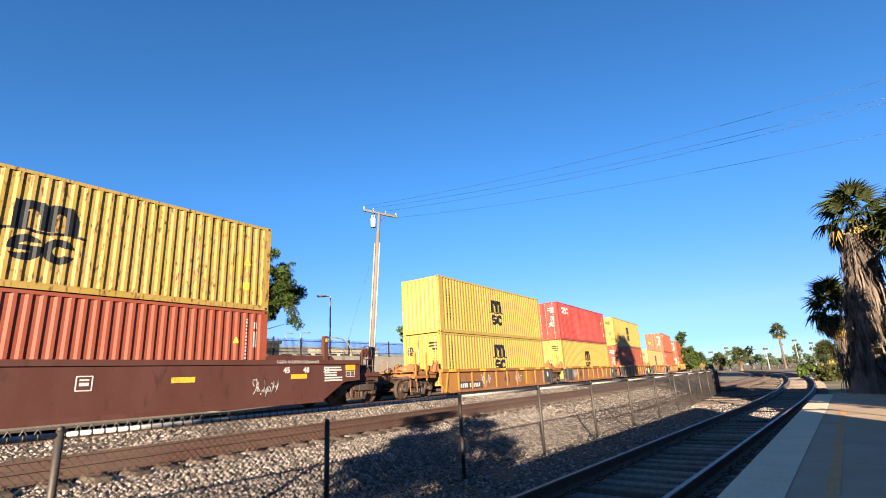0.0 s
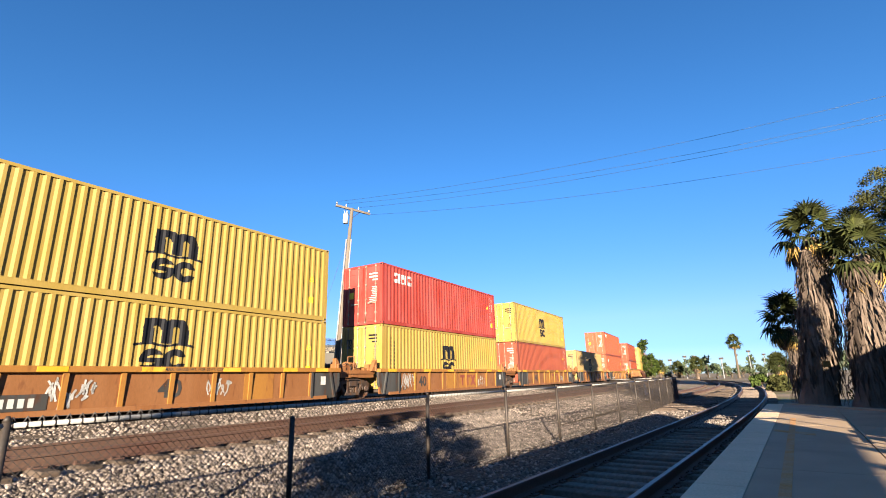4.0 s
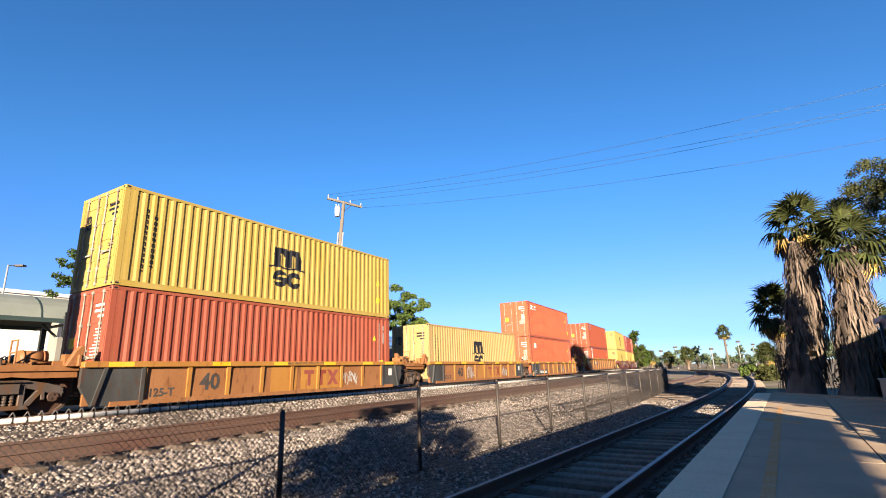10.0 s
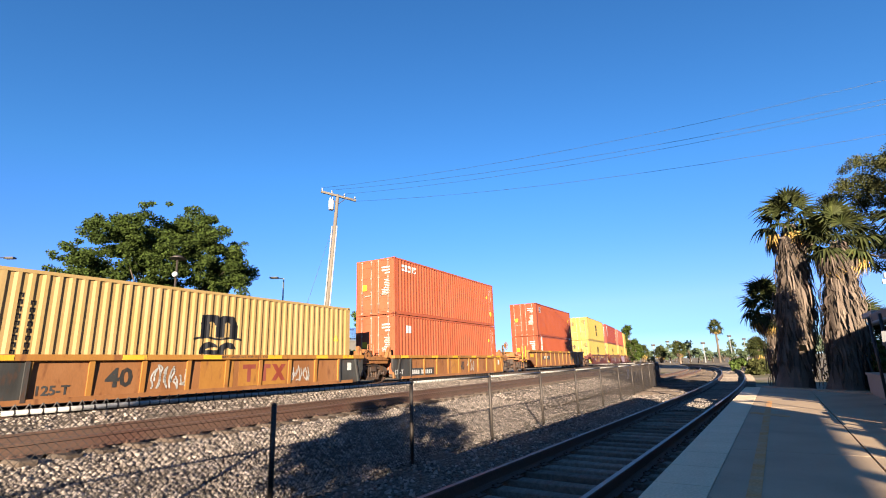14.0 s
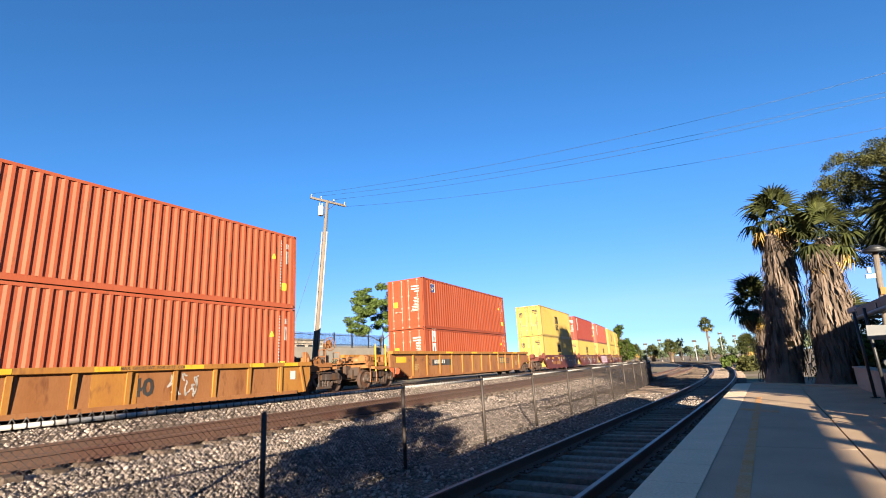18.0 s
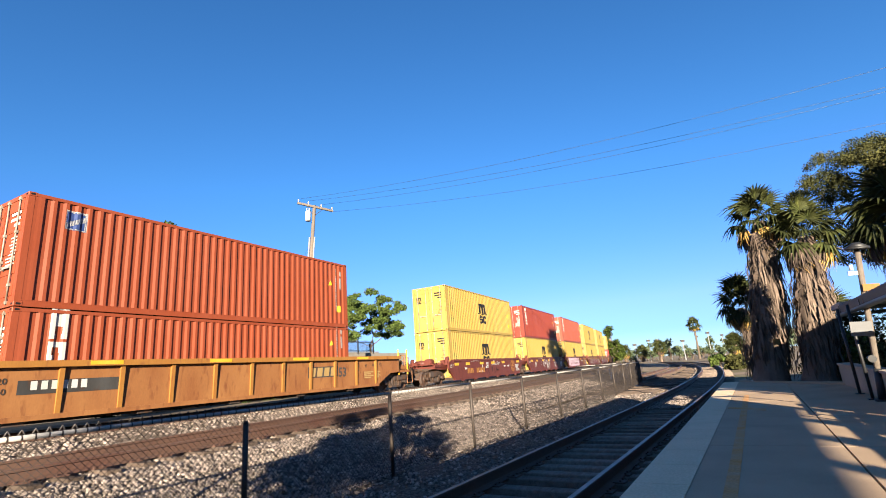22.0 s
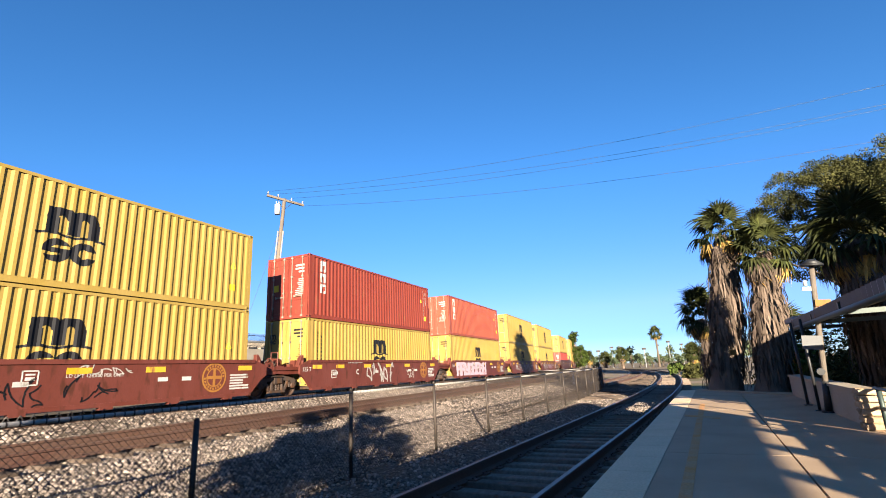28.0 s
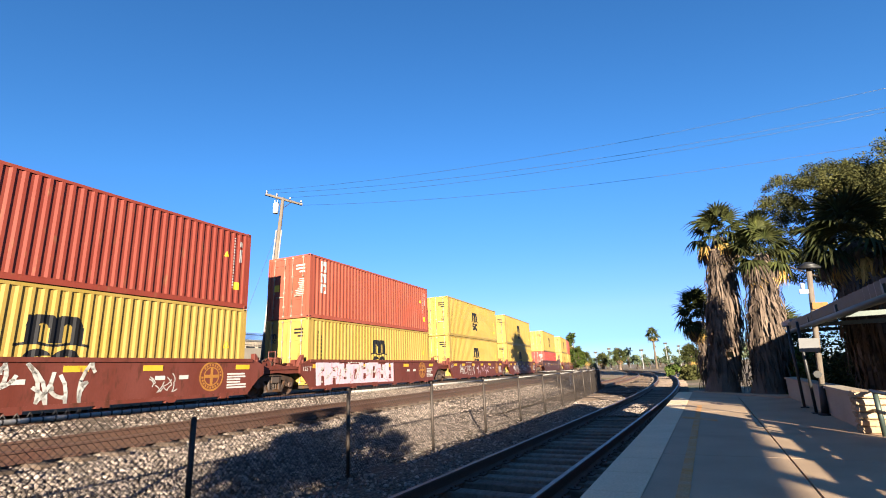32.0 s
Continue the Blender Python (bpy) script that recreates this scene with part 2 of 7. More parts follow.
# ---- mesh helpers ----
def box(bm, x0, x1, y0, y1, z0, z1, m=None):
    vs = [bm.verts.new((x, y, z)) for z in (z0, z1) for y in (y0, y1) for x in (x0, x1)]
    if m is not None:
        for v in vs:
            v.co = m @ v.co
    for f in ((0, 2, 3, 1), (4, 5, 7, 6), (0, 1, 5, 4), (2, 6, 7, 3), (0, 4, 6, 2), (1, 3, 7, 5)):
        bm.faces.new([vs[i] for i in f])
    return vs


def tube(bm, a, b, r, n=8, r2=None, caps=True):
    a, b = Vector(a), Vector(b)
    q = (b - a).to_track_quat("Z", "Y")
    r2 = r if r2 is None else r2
    rings = []
    for p, rr in ((a, r), (b, r2)):
        rings.append([bm.verts.new(p + q @ Vector((rr * math.cos(2 * math.pi * i / n), rr * math.sin(2 * math.pi * i / n), 0))) for i in range(n)])
    for i in range(n):
        f = bm.faces.new((rings[0][i], rings[0][(i + 1) % n], rings[1][(i + 1) % n], rings[1][i]))
        f.smooth = n > 6
    if caps:
        bm.faces.new(rings[0][::-1])
        bm.faces.new(rings[1])


def limb(bm, points, r0, r1, n=8):
    """A tapered, bent limb through points."""
    rings = []
    for i, p in enumerate(points):
        p = Vector(p)
        q = (Vector(points[min(i + 1, len(points) - 1)]) - Vector(points[max(i - 1, 0)])).to_track_quat("Z", "Y")
        r = r0 + (r1 - r0) * i / (len(points) - 1)
        rings.append([bm.verts.new(p + q @ Vector((r * math.cos(6.2832 * k / n), r * math.sin(6.2832 * k / n), 0))) for k in range(n)])
    for a, b in zip(rings, rings[1:]):
        for k in range(n):
            bm.faces.new((a[k], a[(k + 1) % n], b[(k + 1) % n], b[k])).smooth = True
    bm.faces.new(rings[0][::-1])
    bm.faces.new(rings[-1])


def prism(bm, outline, axis, a, b):
    """An outline of (u, v) drawn along an axis from a to b: x: (y, z), y: (x, z), z: (x, y)."""
    def place(u, v, w):
        return {"x": (w, u, v), "y": (u, w, v), "z": (u, v, w)}[axis]
    r0 = [bm.verts.new(place(u, v, a)) for u, v in outline]
    r1 = [bm.verts.new(place(u, v, b)) for u, v in outline]
    n = len(outline)
    for i in range(n):
        bm.faces.new((r0[i], r0[(i + 1) % n], r1[(i + 1) % n], r1[i]))
    bm.faces.new(r0[::-1])
    bm.faces.new(r1)
    return r0 + r1


def mesh_of(bm, name, mats):
    bmesh.ops.recalc_face_normals(bm, faces=bm.faces)
    me = bpy.data.meshes.new(name)
    bm.to_mesh(me)
    bm.free()
    for m in (mats if isinstance(mats, (list, tuple)) else [mats]):
        me.materials.append(M[m] if isinstance(m, str) else m)
    return me


SMALL = {"number_strip", "slot", "markings", "lettering", "small_print", "number_bars", "firm_name", "graffiti"}


def part(name, bm, mat, parent=None, label="", at=None):
    """One mesh object, under a thing or a part. bm may be a ready mesh."""
    me = bm if isinstance(bm, bpy.types.Mesh) else mesh_of(bm, name, mat)
    ob = new(name, me)
    ob.parent = parent
    if at is not None:
        ob.matrix_basis = at
    if label:
        tagged(ob, label)
    if name in SMALL:
        ob["kind"] = "stuff"
    return ob


def thing(name, label, category, group="", kind="", at=None):
    ob = new(name)
    ob.empty_display_size = 0.2
    if at is not None:
        ob.matrix_basis = at
    return tagged(ob, label, category, group, kind)


def raw_mesh(name, verts, faces, mat, smooth=False):
    me = bpy.data.meshes.new(name)
    me.from_pydata([tuple(v) for v in verts], [], [tuple(f) for f in faces])
    me.materials.append(M[mat] if isinstance(mat, str) else mat)
    if smooth:
        me.shade_smooth()
    me.update()
    return me


# ---- the plan ----
NEAR_AXIS, MAIN_AXIS = radians(38.82), radians(35.59)
RAIL_NEAR, RAIL_B, RAIL_MAIN = -0.20, 0.33, 0.48


def near(s, d, z=0.0):
    """A place by its way along the platform and its distance to the left of the camera's line."""
    return Vector((s * math.sin(NEAR_AXIS) - d * math.cos(NEAR_AXIS), s * math.cos(NEAR_AXIS) + d * math.sin(NEAR_AXIS), z))


def polar(az, r, z=0.0):
    return Vector((r * math.sin(radians(az)), r * math.cos(radians(az)), z))


def curve_table(axis, d0, start, ramp, k):
    """A track's centre line: straight, then bending to the left."""
    rows, h, p = [], 0.0, Vector((-120 * math.sin(axis) - d0 * math.cos(axis), -120 * math.cos(axis) + d0 * math.sin(axis)))
    for i in range(1281):
        q = -120 + i * 0.5
        rows.append((p.x, p.y, h))
        h += min(1, max(0, (q - start) / ramp)) * k * 0.5
        p = p + Vector((math.sin(axis - h), math.cos(axis - h))) * 0.5
    return np.array(rows), axis


MAIN = curve_table(MAIN_AXIS, 15.43, 0.1, 25.0, 0.00128)
TRACK_B = curve_table(MAIN_AXIS, 9.2, 10.0, 25.0, 0.00165)
TRACK_C = curve_table(NEAR_AXIS + radians(0.9), 2.68, 13.0, 12.0, 0.0032)


def on(track, q, side=0.0, z=0.0):
    """A place on a track: q metres along it, side metres to its left."""
    rows, axis = track
    i = min(1279.0, max(0.0, (q + 120) / 0.5))
    a, f = int(i), i - int(i)
    x, y, h = rows[a] * (1 - f) + rows[a + 1] * f
    return Vector((x - side * math.cos(axis - h), y + side * math.sin(axis - h), z))


def heading(track, q):
    a = on(track, q - 0.4)
    b = on(track, q + 0.4)
    return math.atan2(b.y - a.y, b.x - a.x)


# ---- ground, tracks, platform ----
def ground_height(d):
    """The lie of the land by the distance from the camera's line, across the tracks."""
    pts = [(-1e4, -0.48), (4.6, -0.48), (5.6, -0.46), (6.6, -0.36), (7.6, -0.16), (8.6, -0.06), (12.0, -0.02), (13.6, 0.02), (18.2, 0.05), (19.5, 0.2), (1e4, 0.2)]
    for (a, za), (b, zb) in zip(pts, pts[1:]):
        if d <= b:
            return za + (zb - za) * (d - a) / (b - a)
    return 0.2


def build_ground():
    ss = [-2600, -900, -300, -120, -60] + [-30 + 3 * i for i in range(44)] + [110, 140, 200, 300, 500, 900, 1600, 2800]
    ds = [-2600, -900, -300, -120, -50, -25, -12, -6, -3.5, 0, 2.6, 4.6, 5.1, 5.6, 6.1, 6.6, 7.1, 7.6, 8.6, 10, 12, 12.8, 13.6, 15, 17, 19, 22, 26, 32, 40, 60, 120, 300, 900, 2600]
    verts, faces = [], []
    for s in ss:
        for d in ds:
            bend = 0.0 if s < 20 else min(0.5 * 0.0013 * (s - 12) ** 2, 60 + 0.15 * s)
            p = (s * math.sin(MAIN_AXIS) - (d + bend) * math.cos(MAIN_AXIS), s * math.cos(MAIN_AXIS) + (d + bend) * math.sin(MAIN_AXIS))
            fall = max(0.0, min(1.0, (s - 45) / 30))
            z = ground_height(d) * (1 - fall) + fall * (-0.45 if d < 4 else -0.05)
            verts.append((*p, z + 0.02 * noise.noise(Vector((p[0] * 0.4, p[1] * 0.4, 0)))))
    n = len(ds)
    for i in range(len(ss) - 1):
        for j in range(n - 1):
            a = i * n + j
            faces.append((a, a + n, a + n + 1, a + 1))
    tagged(new("ground", raw_mesh("ground", verts, faces, "dirt", True)), "dry brown earth and gravel beside the railway", "ground", kind="structure")


def bed(name, track, q0, q1, step, outline, mat, label):
    """A ballast bed: a cross-section of (side, z) laid along a track."""
    verts, faces, n, k = [], [], len(outline), 0
    q = q0
    while q <= q1:
        for side, z in outline:
            p = on(track, q, side, z)
            p.z += 0.035 * noise.noise(p * 1.7) + 0.02 * noise.noise(p * 5)
            verts.append(p)
        q += step
        k += 1
    for i in range(k - 1):
        for j in range(n - 1):
            a = i * n + j
            faces.append((a, a + 1, a + n + 1, a + n))
    return tagged(new(name, raw_mesh(name, verts, faces, mat, True)), label, "ballast", kind="structure")


RAIL_FORM = [(-0.075, 0), (0.075, 0), (0.075, 0.012), (0.03, 0.028), (0.009, 0.045), (0.009, 0.13), (0.037, 0.142), (0.037, 0.172),
             (0.03, 0.18), (-0.03, 0.18), (-0.037, 0.172), (-0.037, 0.142), (-0.009, 0.13), (-0.009, 0.045), (-0.03, 0.028), (-0.075, 0.012)]


def build_track(name, track, top, q0, q1, tie_q, label, head="rail_head", tie_depth=0.0):
    t = thing(name, label, "railway track", kind="structure")
    for side in (-0.7525, 0.7525):
        verts, faces, n, k = [], [], len(RAIL_FORM), 0
        q = q0
        while q <= q1:
            for u, v in RAIL_FORM:
                verts.append(on(track, q, side + u, top - 0.18 + v))
            k += 1
            q += 2.0
        for i in range(k - 1):
            for j in range(n):
                a, b = i * n + j, i * n + (j + 1) % n
                faces.append((a, b, b + n, a + n))
        me = raw_mesh("rail", verts, faces, "rail_rust")
        me.materials.append(M[head])
        for i, f in enumerate(me.polygons):
            if i % n == 8:
                f.material_index = 1
        part("rail", me, None, t, "rusty steel rail with a worn bright head")
    bm = bmesh.new()
    box(bm, -0.11, 0.11, -1.28, 1.28, -0.17, 0)
    bmesh.ops.bevel(bm, geom=bm.edges[:], offset=0.012, segments=1, affect="EDGES")
    for v in bm.verts:
        v.co.z += 0.008 * noise.noise(v.co * 9)
    me = mesh_of(bm, "tie", "grey_tie" if track is TRACK_C else "tie")
    bm = bmesh.new()
    box(bm, -0.09, 0.09, -0.16, 0.16, 0, 0.022)
    for x in (-0.06, 0.06):
        for y in (-0.1, 0.1):
            box(bm, x - 0.012, x + 0.012, y - 0.012, y + 0.012, 0.02, 0.045)
    plate = mesh_of(bm, "tie_plate", "rail_rust")
    rnd = random.Random(5)
    q = tie_q[0]
    i = 0
    while q < tie_q[1] and i < 300:
        p = on(track, q + rnd.uniform(-0.03, 0.03), rnd.uniform(-0.04, 0.04), top - 0.182 - tie_depth + rnd.uniform(-0.012, 0.008))
        tie = part("tie", me, None, t, at=Matrix.Translation(p) @ Matrix.Rotation(heading(track, q) + rnd.uniform(-0.015, 0.015), 4, "Z"))
        if q < tie_q[0] + 34:
            for y in (-0.7525, 0.7525):
                part("tie_plate", plate, None, tie, at=Matrix.Translation((0, y, 0.0)))
        q += 0.5
        i += 1
    return t


def stones(name, count, place, size, label, seed, mat="stone"):
    """Loose crushed stones, each a small uneven block, joined into one mesh."""
    rng = np.random.default_rng(seed)
    base = np.array([(-1, -1, -0.6), (1, -0.8, -0.7), (0.9, 1, -0.6), (-0.9, 0.9, -0.7), (-0.7, -0.6, 0.7), (0.6, -0.7, 0.6), (0.7, 0.6, 0.75), (-0.6, 0.7, 0.55)])
    quads = np.array([(0, 3, 2, 1), (4, 5, 6, 7), (0, 1, 5, 4), (1, 2, 6, 5), (2, 3, 7, 6), (3, 0, 4, 7)])
    c = np.array([place(rng) for _ in range(count)])
    a = rng.uniform(0, 6.283, count)
    b = rng.uniform(-0.6, 0.6, count)
    sz = rng.uniform(*size, count)
    v = base[None] * sz[:, None, None] * rng.uniform(0.65, 1.25, (count, 8, 3))
    y, z = v[..., 1] * np.cos(b)[:, None] - v[..., 2] * np.sin(b)[:, None], v[..., 1] * np.sin(b)[:, None] + v[..., 2] * np.cos(b)[:, None]
    x, y = v[..., 0] * np.cos(a)[:, None] - y * np.sin(a)[:, None], v[..., 0] * np.sin(a)[:, None] + y * np.cos(a)[:, None]
    v = np.stack([x, y, z], -1) + c[:, None]
    f = (quads[None] + 8 * np.arange(count)[:, None, None]).reshape(-1, 4)
    me = bpy.data.meshes.new(name)
    me.vertices.add(count * 8)
    me.vertices.foreach_set("co", v.reshape(-1))
    me.loops.add(len(f) * 4)
    me.loops.foreach_set("vertex_index", f.reshape(-1))
    me.polygons.add(len(f))
    me.polygons.foreach_set("loop_start", np.arange(len(f)) * 4)
    me.update(calc_edges=True)
    me.materials.append(M[mat])
    return tagged(new(name, me), label, "ballast", kind="stuff")


def build_platform():
    t = thing("platform", "grey concrete station platform with a pale warning strip along its edge", "platform", kind="structure")
    bm = bmesh.new()
    prism(bm, [(-0.36, -0.42), (1.13, -0.42), (1.13, -0.14), (1.15, -0.12), (1.15, -0.004), (-0.36, -0.004)], "x", -30, 22.2)
    part("edge_block", bm, "concrete", t)
    for ob in t.children:
        ob.matrix_basis = PLAT
    # slabs with open joints
    rnd = random.Random(3)
    for d0, d1 in ((-0.74, 0.64), (-2.9, -0.75), (-13.5, -2.91)):
        s = -29.0
        while s < 22.0:
            e0, e1 = [min(s + 3.05, 22.2 + (d - 0.6) * 1.5 if d > -2.9 else 10.0) for d in (d0 + 0.01, d1)]
            if max(e0, e1) - s < 0.3:
                break
            e0 = max(e0, s + 0.03)
            bm = bmesh.new()
            prism(bm, [(s + 0.006, d0 + 0.006), (e0 - 0.006, d0 + 0.006), (e1 - 0.006, d1 - 0.006), (s + 0.006, d1 - 0.006)], "z", -0.2, rnd.uniform(-0.001, 0.001))
            part("slab", bm, "concrete", t).matrix_basis = PLAT
            s += 3.05
    s = -12.0
    while s < 22.0:
        bm = bmesh.new()
        box(bm, s + 0.003, min(s + 0.91, 22.2) - 0.003, 0.655, 1.15, -0.1, 0.004)
        part("warning_tile", bm, "pale_strip", t, "pale yellow warning tile").matrix_basis = PLAT
        s += 0.914
    bm = bmesh.new()
    box(bm, -10, 15.5, 0.265, 0.375, -0.01, 0.004)
    prism(bm, [(12.55, 0.62), (12.2, 0.62), (11.65, -0.05), (12.0, -0.05)], "z", -0.01, 0.0055)
    part("painted_line", bm, "orange_line", t, "worn orange painted line").matrix_basis = PLAT


PLAT = Matrix(((math.sin(NEAR_AXIS), -math.cos(NEAR_AXIS), 0, 0), (math.cos(NEAR_AXIS), math.sin(NEAR_AXIS), 0, 0), (0, 0, 1, 0), (0, 0, 0, 1)))


def build_fence():
    t = thing("chain_link_fence", "galvanised chain-link fence between the tracks with dark steel posts", "fence")
    H, D0, W, Z0 = 1.22, 4.9, 2.60, -0.30
    bm = bmesh.new()
    step, rise, r = 0.062, 0.033, 0.0030
    nx, nz = int(W / step), int((H - 0.02) / rise)
    for i in range(nx + 1):
        x0 = i * step
        for j in range(nz):
            sgn = 1 if (j % 2) else -1
            xa, xb = x0 - sgn * step / 4, x0 + sgn * step / 4
            za, zb = 0.03 + j * rise, 0.03 + (j + 1) * rise
            for mirror in (0, 1):
                if mirror:
                    xa, xb = xb + step / 2, xa + step / 2
                a, b = Vector((xa, 0.002 * mirror, za)), Vector((xb, 0.002 * mirror, zb))
                q = (b - a).to_track_quat("Z", "Y")
                ring = []
                for p in (a, b):
                    ring.append([bm.verts.new(p + q @ Vector((r * math.cos(k * 2.0944), r * math.sin(k * 2.0944), 0))) for k in range(3)])
                for k in range(3):
                    bm.faces.new((ring[0][k], ring[0][(k + 1) % 3], ring[1][(k + 1) % 3], ring[1][k]))
    for i in range(int(W / 0.09)):
        x = i * 0.09 + 0.03
        tube(bm, (x - 0.03, 0, H - 0.005), (x, 0.003, H + 0.05), 0.0048, 4)
        tube(bm, (x + 0.03, 0, H - 0.005), (x, -0.003, H + 0.052), 0.0048, 4)
        tube(bm, (x - 0.006, 0, H - 0.01), (x + 0.006, 0, H - 0.01), 0.0225, 8)
    link = mesh_of(bm, "mesh_panel", "link_wire")
    bm = bmesh.new()
    tube(bm, (0, 0, 0), (0, 0, H + 0.02), 0.03, 10)
    tube(bm, (0, 0, H + 0.02), (0, 0, H + 0.06), 0.034, 10, 0.012)
    post = mesh_of(bm, "post", "dark_steel")
    bm = bmesh.new()
    tube(bm, (0, 0, 0), (0, 0, H - 0.15), 0.03, 10)
    tube(bm, (0, 0, H - 0.15), (0, 0, H - 0.12), 0.03, 10, 0.02)
    short = mesh_of(bm, "post", "dark_steel")
    bm = bmesh.new()
    tube(bm, (0, 0, 0), (W, 0, 0), 0.021, 10)
    rail = mesh_of(bm, "top_rail", "galvanised")
    bm = bmesh.new()
    tube(bm, (0, 0, 0), (W, 0, 0), 0.003, 4)
    wire = mesh_of(bm, "tension_wire", "galvanised")
    for i in range(-3, 13):
        s = 1.21 + W * i
        bend, nb = [0.018 * max(0, k - 4) ** 2 for k in (i, i + 1)]
        m = PLAT @ Matrix.Translation((s, D0 + bend, Z0)) @ Matrix.Rotation(math.atan2(nb - bend, W), 4, "Z")
        part("post", short if i == 1 else post, None, t, at=m)
        if i < 12:
            part("mesh_panel", link, None, t, "chain-link wire mesh", at=m)
            part("top_rail", rail, None, t, at=m @ Matrix.Translation((0, 0, H - 0.01)))
            part("tension_wire", wire, None, t, at=m @ Matrix.Translation((0, 0.004, 0.05)))
    # the far end turns towards the main line, with a gate
    end = (1.21 + W * 12, D0 + 0.018 * 64)
    for k in range(3):
        m = PLAT @ Matrix.Translation((end[0] - 0.1 * k, end[1] + 1.3 * k, Z0)) @ Matrix.Rotation(math.pi / 2, 4, "Z")
        part("post", post, None, t, at=m)
        part("mesh_panel", link, None, t, at=m @ Matrix.Diagonal((0.5, 1, 1, 1)))
        part("top_rail", rail, None, t, at=m @ Matrix.Translation((0, 0, H - 0.01)) @ Matrix.Diagonal((0.5, 1, 1, 1)))


build_ground()
bed("ballast_near", TRACK_C, -30, 130, 0.5, [(-1.5, -0.52), (-1.4, -0.51), (-0.7, -0.51), (0, -0.51), (0.7, -0.51), (1.3, -0.47)], "oily_shaded_stone", "dark oily crushed stone under the platform track")
bed("ballast_shoulder", TRACK_C, -30, 130, 0.5, [(1.3, -0.45), (1.8, -0.40), (2.4, -0.42), (3.2, -0.42), (4.2, -0.42), (6.0, -0.46)], "ballast", "grey crushed stone between the platform track and the fence")
bed("ballast_middle", TRACK_B, -30, 130, 0.5, [(-3.4, -0.36), (-2.6, -0.18), (-1.9, -0.03), (-1.5, 0.05), (-0.7, 0.09), (0, 0.10), (0.7, 0.10), (1.5, 0.11), (2.4, 0.13), (3.2, 0.15)], "ballast", "pale crushed stone ballast bank of the middle track")
bed("ballast_main", MAIN, -60, 200, 0.5, [(-3.3, 0.14), (-2.4, 0.2), (-1.5, 0.28), (-0.7, 0.29), (0, 0.29), (0.7, 0.29), (1.5, 0.285), (2.4, 0.22), (3.0, 0.12)], "ballast", "pale crushed stone ballast of the main line")


def stone_place(track, lo, hi, outline, q0, q1):
    us, zs = [p[0] for p in outline], [p[1] for p in outline]

    def place(rng):
        q = q0 + (q1 - q0) * rng.random() ** 1.35
        side = rng.uniform(lo, hi)
        p = on(track, q, side)
        return (p.x, p.y, float(np.interp(side, us, zs)) + rng.uniform(-0.006, 0.012))
    return place


bed("gravel_crossing", TRACK_C, 16.4, 21.2, 0.3, [(-0.70, -0.40), (-0.4, -0.36), (0.4, -0.36), (0.70, -0.40)], "dirt", "flat patch of tan gravel packed between the rails")
stones("stones_middle", 26000, stone_place(TRACK_B, -3.4, 3.3, [(-3.4, -0.36), (-2.6, -0.18), (-1.9, -0.03), (-1.5, 0.05), (-0.7, 0.09), (3.3, 0.14)], -2, 34), (0.02, 0.046), "pale crushed stone on the bank of the middle track", 1)
stones("stones_bank", 42000, stone_place(TRACK_B, -4.3, -1.0, [(-4.3, -0.40), (-3.4, -0.355), (-2.6, -0.175), (-1.9, -0.025), (-1.5, 0.055), (-0.7, 0.09)], -3, 16), (0.013, 0.031), "pale crushed stone heaped beside the wire fence", 4)
stones("stones_near", 9000, stone_place(TRACK_C, -1.4, 1.3, [(-1.4, -0.52), (1.3, -0.51)], 0, 32), (0.014, 0.03), "dark oily stone between the sleepers of the platform track", 2, "oily_shaded_stone")
stones("stones_shoulder", 14000, stone_place(TRACK_C, 1.2, 4.4, [(1.2, -0.46), (1.8, -0.41), (2.4, -0.42), (3.2, -0.42), (4.4, -0.42)], 0, 34), (0.014, 0.032), "grey crushed stone between the platform track and the fence", 6)
stones("stones_crossing", 3200, stone_place(TRACK_C, -0.66, 0.66, [(-0.66, -0.39), (-0.4, -0.355), (0.4, -0.355), (0.66, -0.39)], 16.4, 21.2), (0.012, 0.026), "pale gravel packed between the rails", 7)
stones("stones_main", 6000, stone_place(MAIN, -3.0, -0.9, [(-3.3, 0.14), (-2.4, 0.2), (-1.5, 0.28), (-0.7, 0.29)], -2, 36), (0.02, 0.045), "pale crushed stone beside the main line", 3)
build_platform()
build_fence()
build_track("track_near", TRACK_C, RAIL_NEAR, -30, 150, (0.0, 62.0), "platform track with rusty rails and old wooden sleepers", "dull_head")
build_track("track_middle", TRACK_B, RAIL_B, -60, 150, (-4.0, 60.0), "middle track with rusty rails and half-buried wooden sleepers", "rail_rust", 0.0)
build_track("track_main", MAIN, RAIL_MAIN, -60, 200, (-4.0, 60.0), "main line track with rusty rails on wooden sleepers", "dull_head", 0.0)

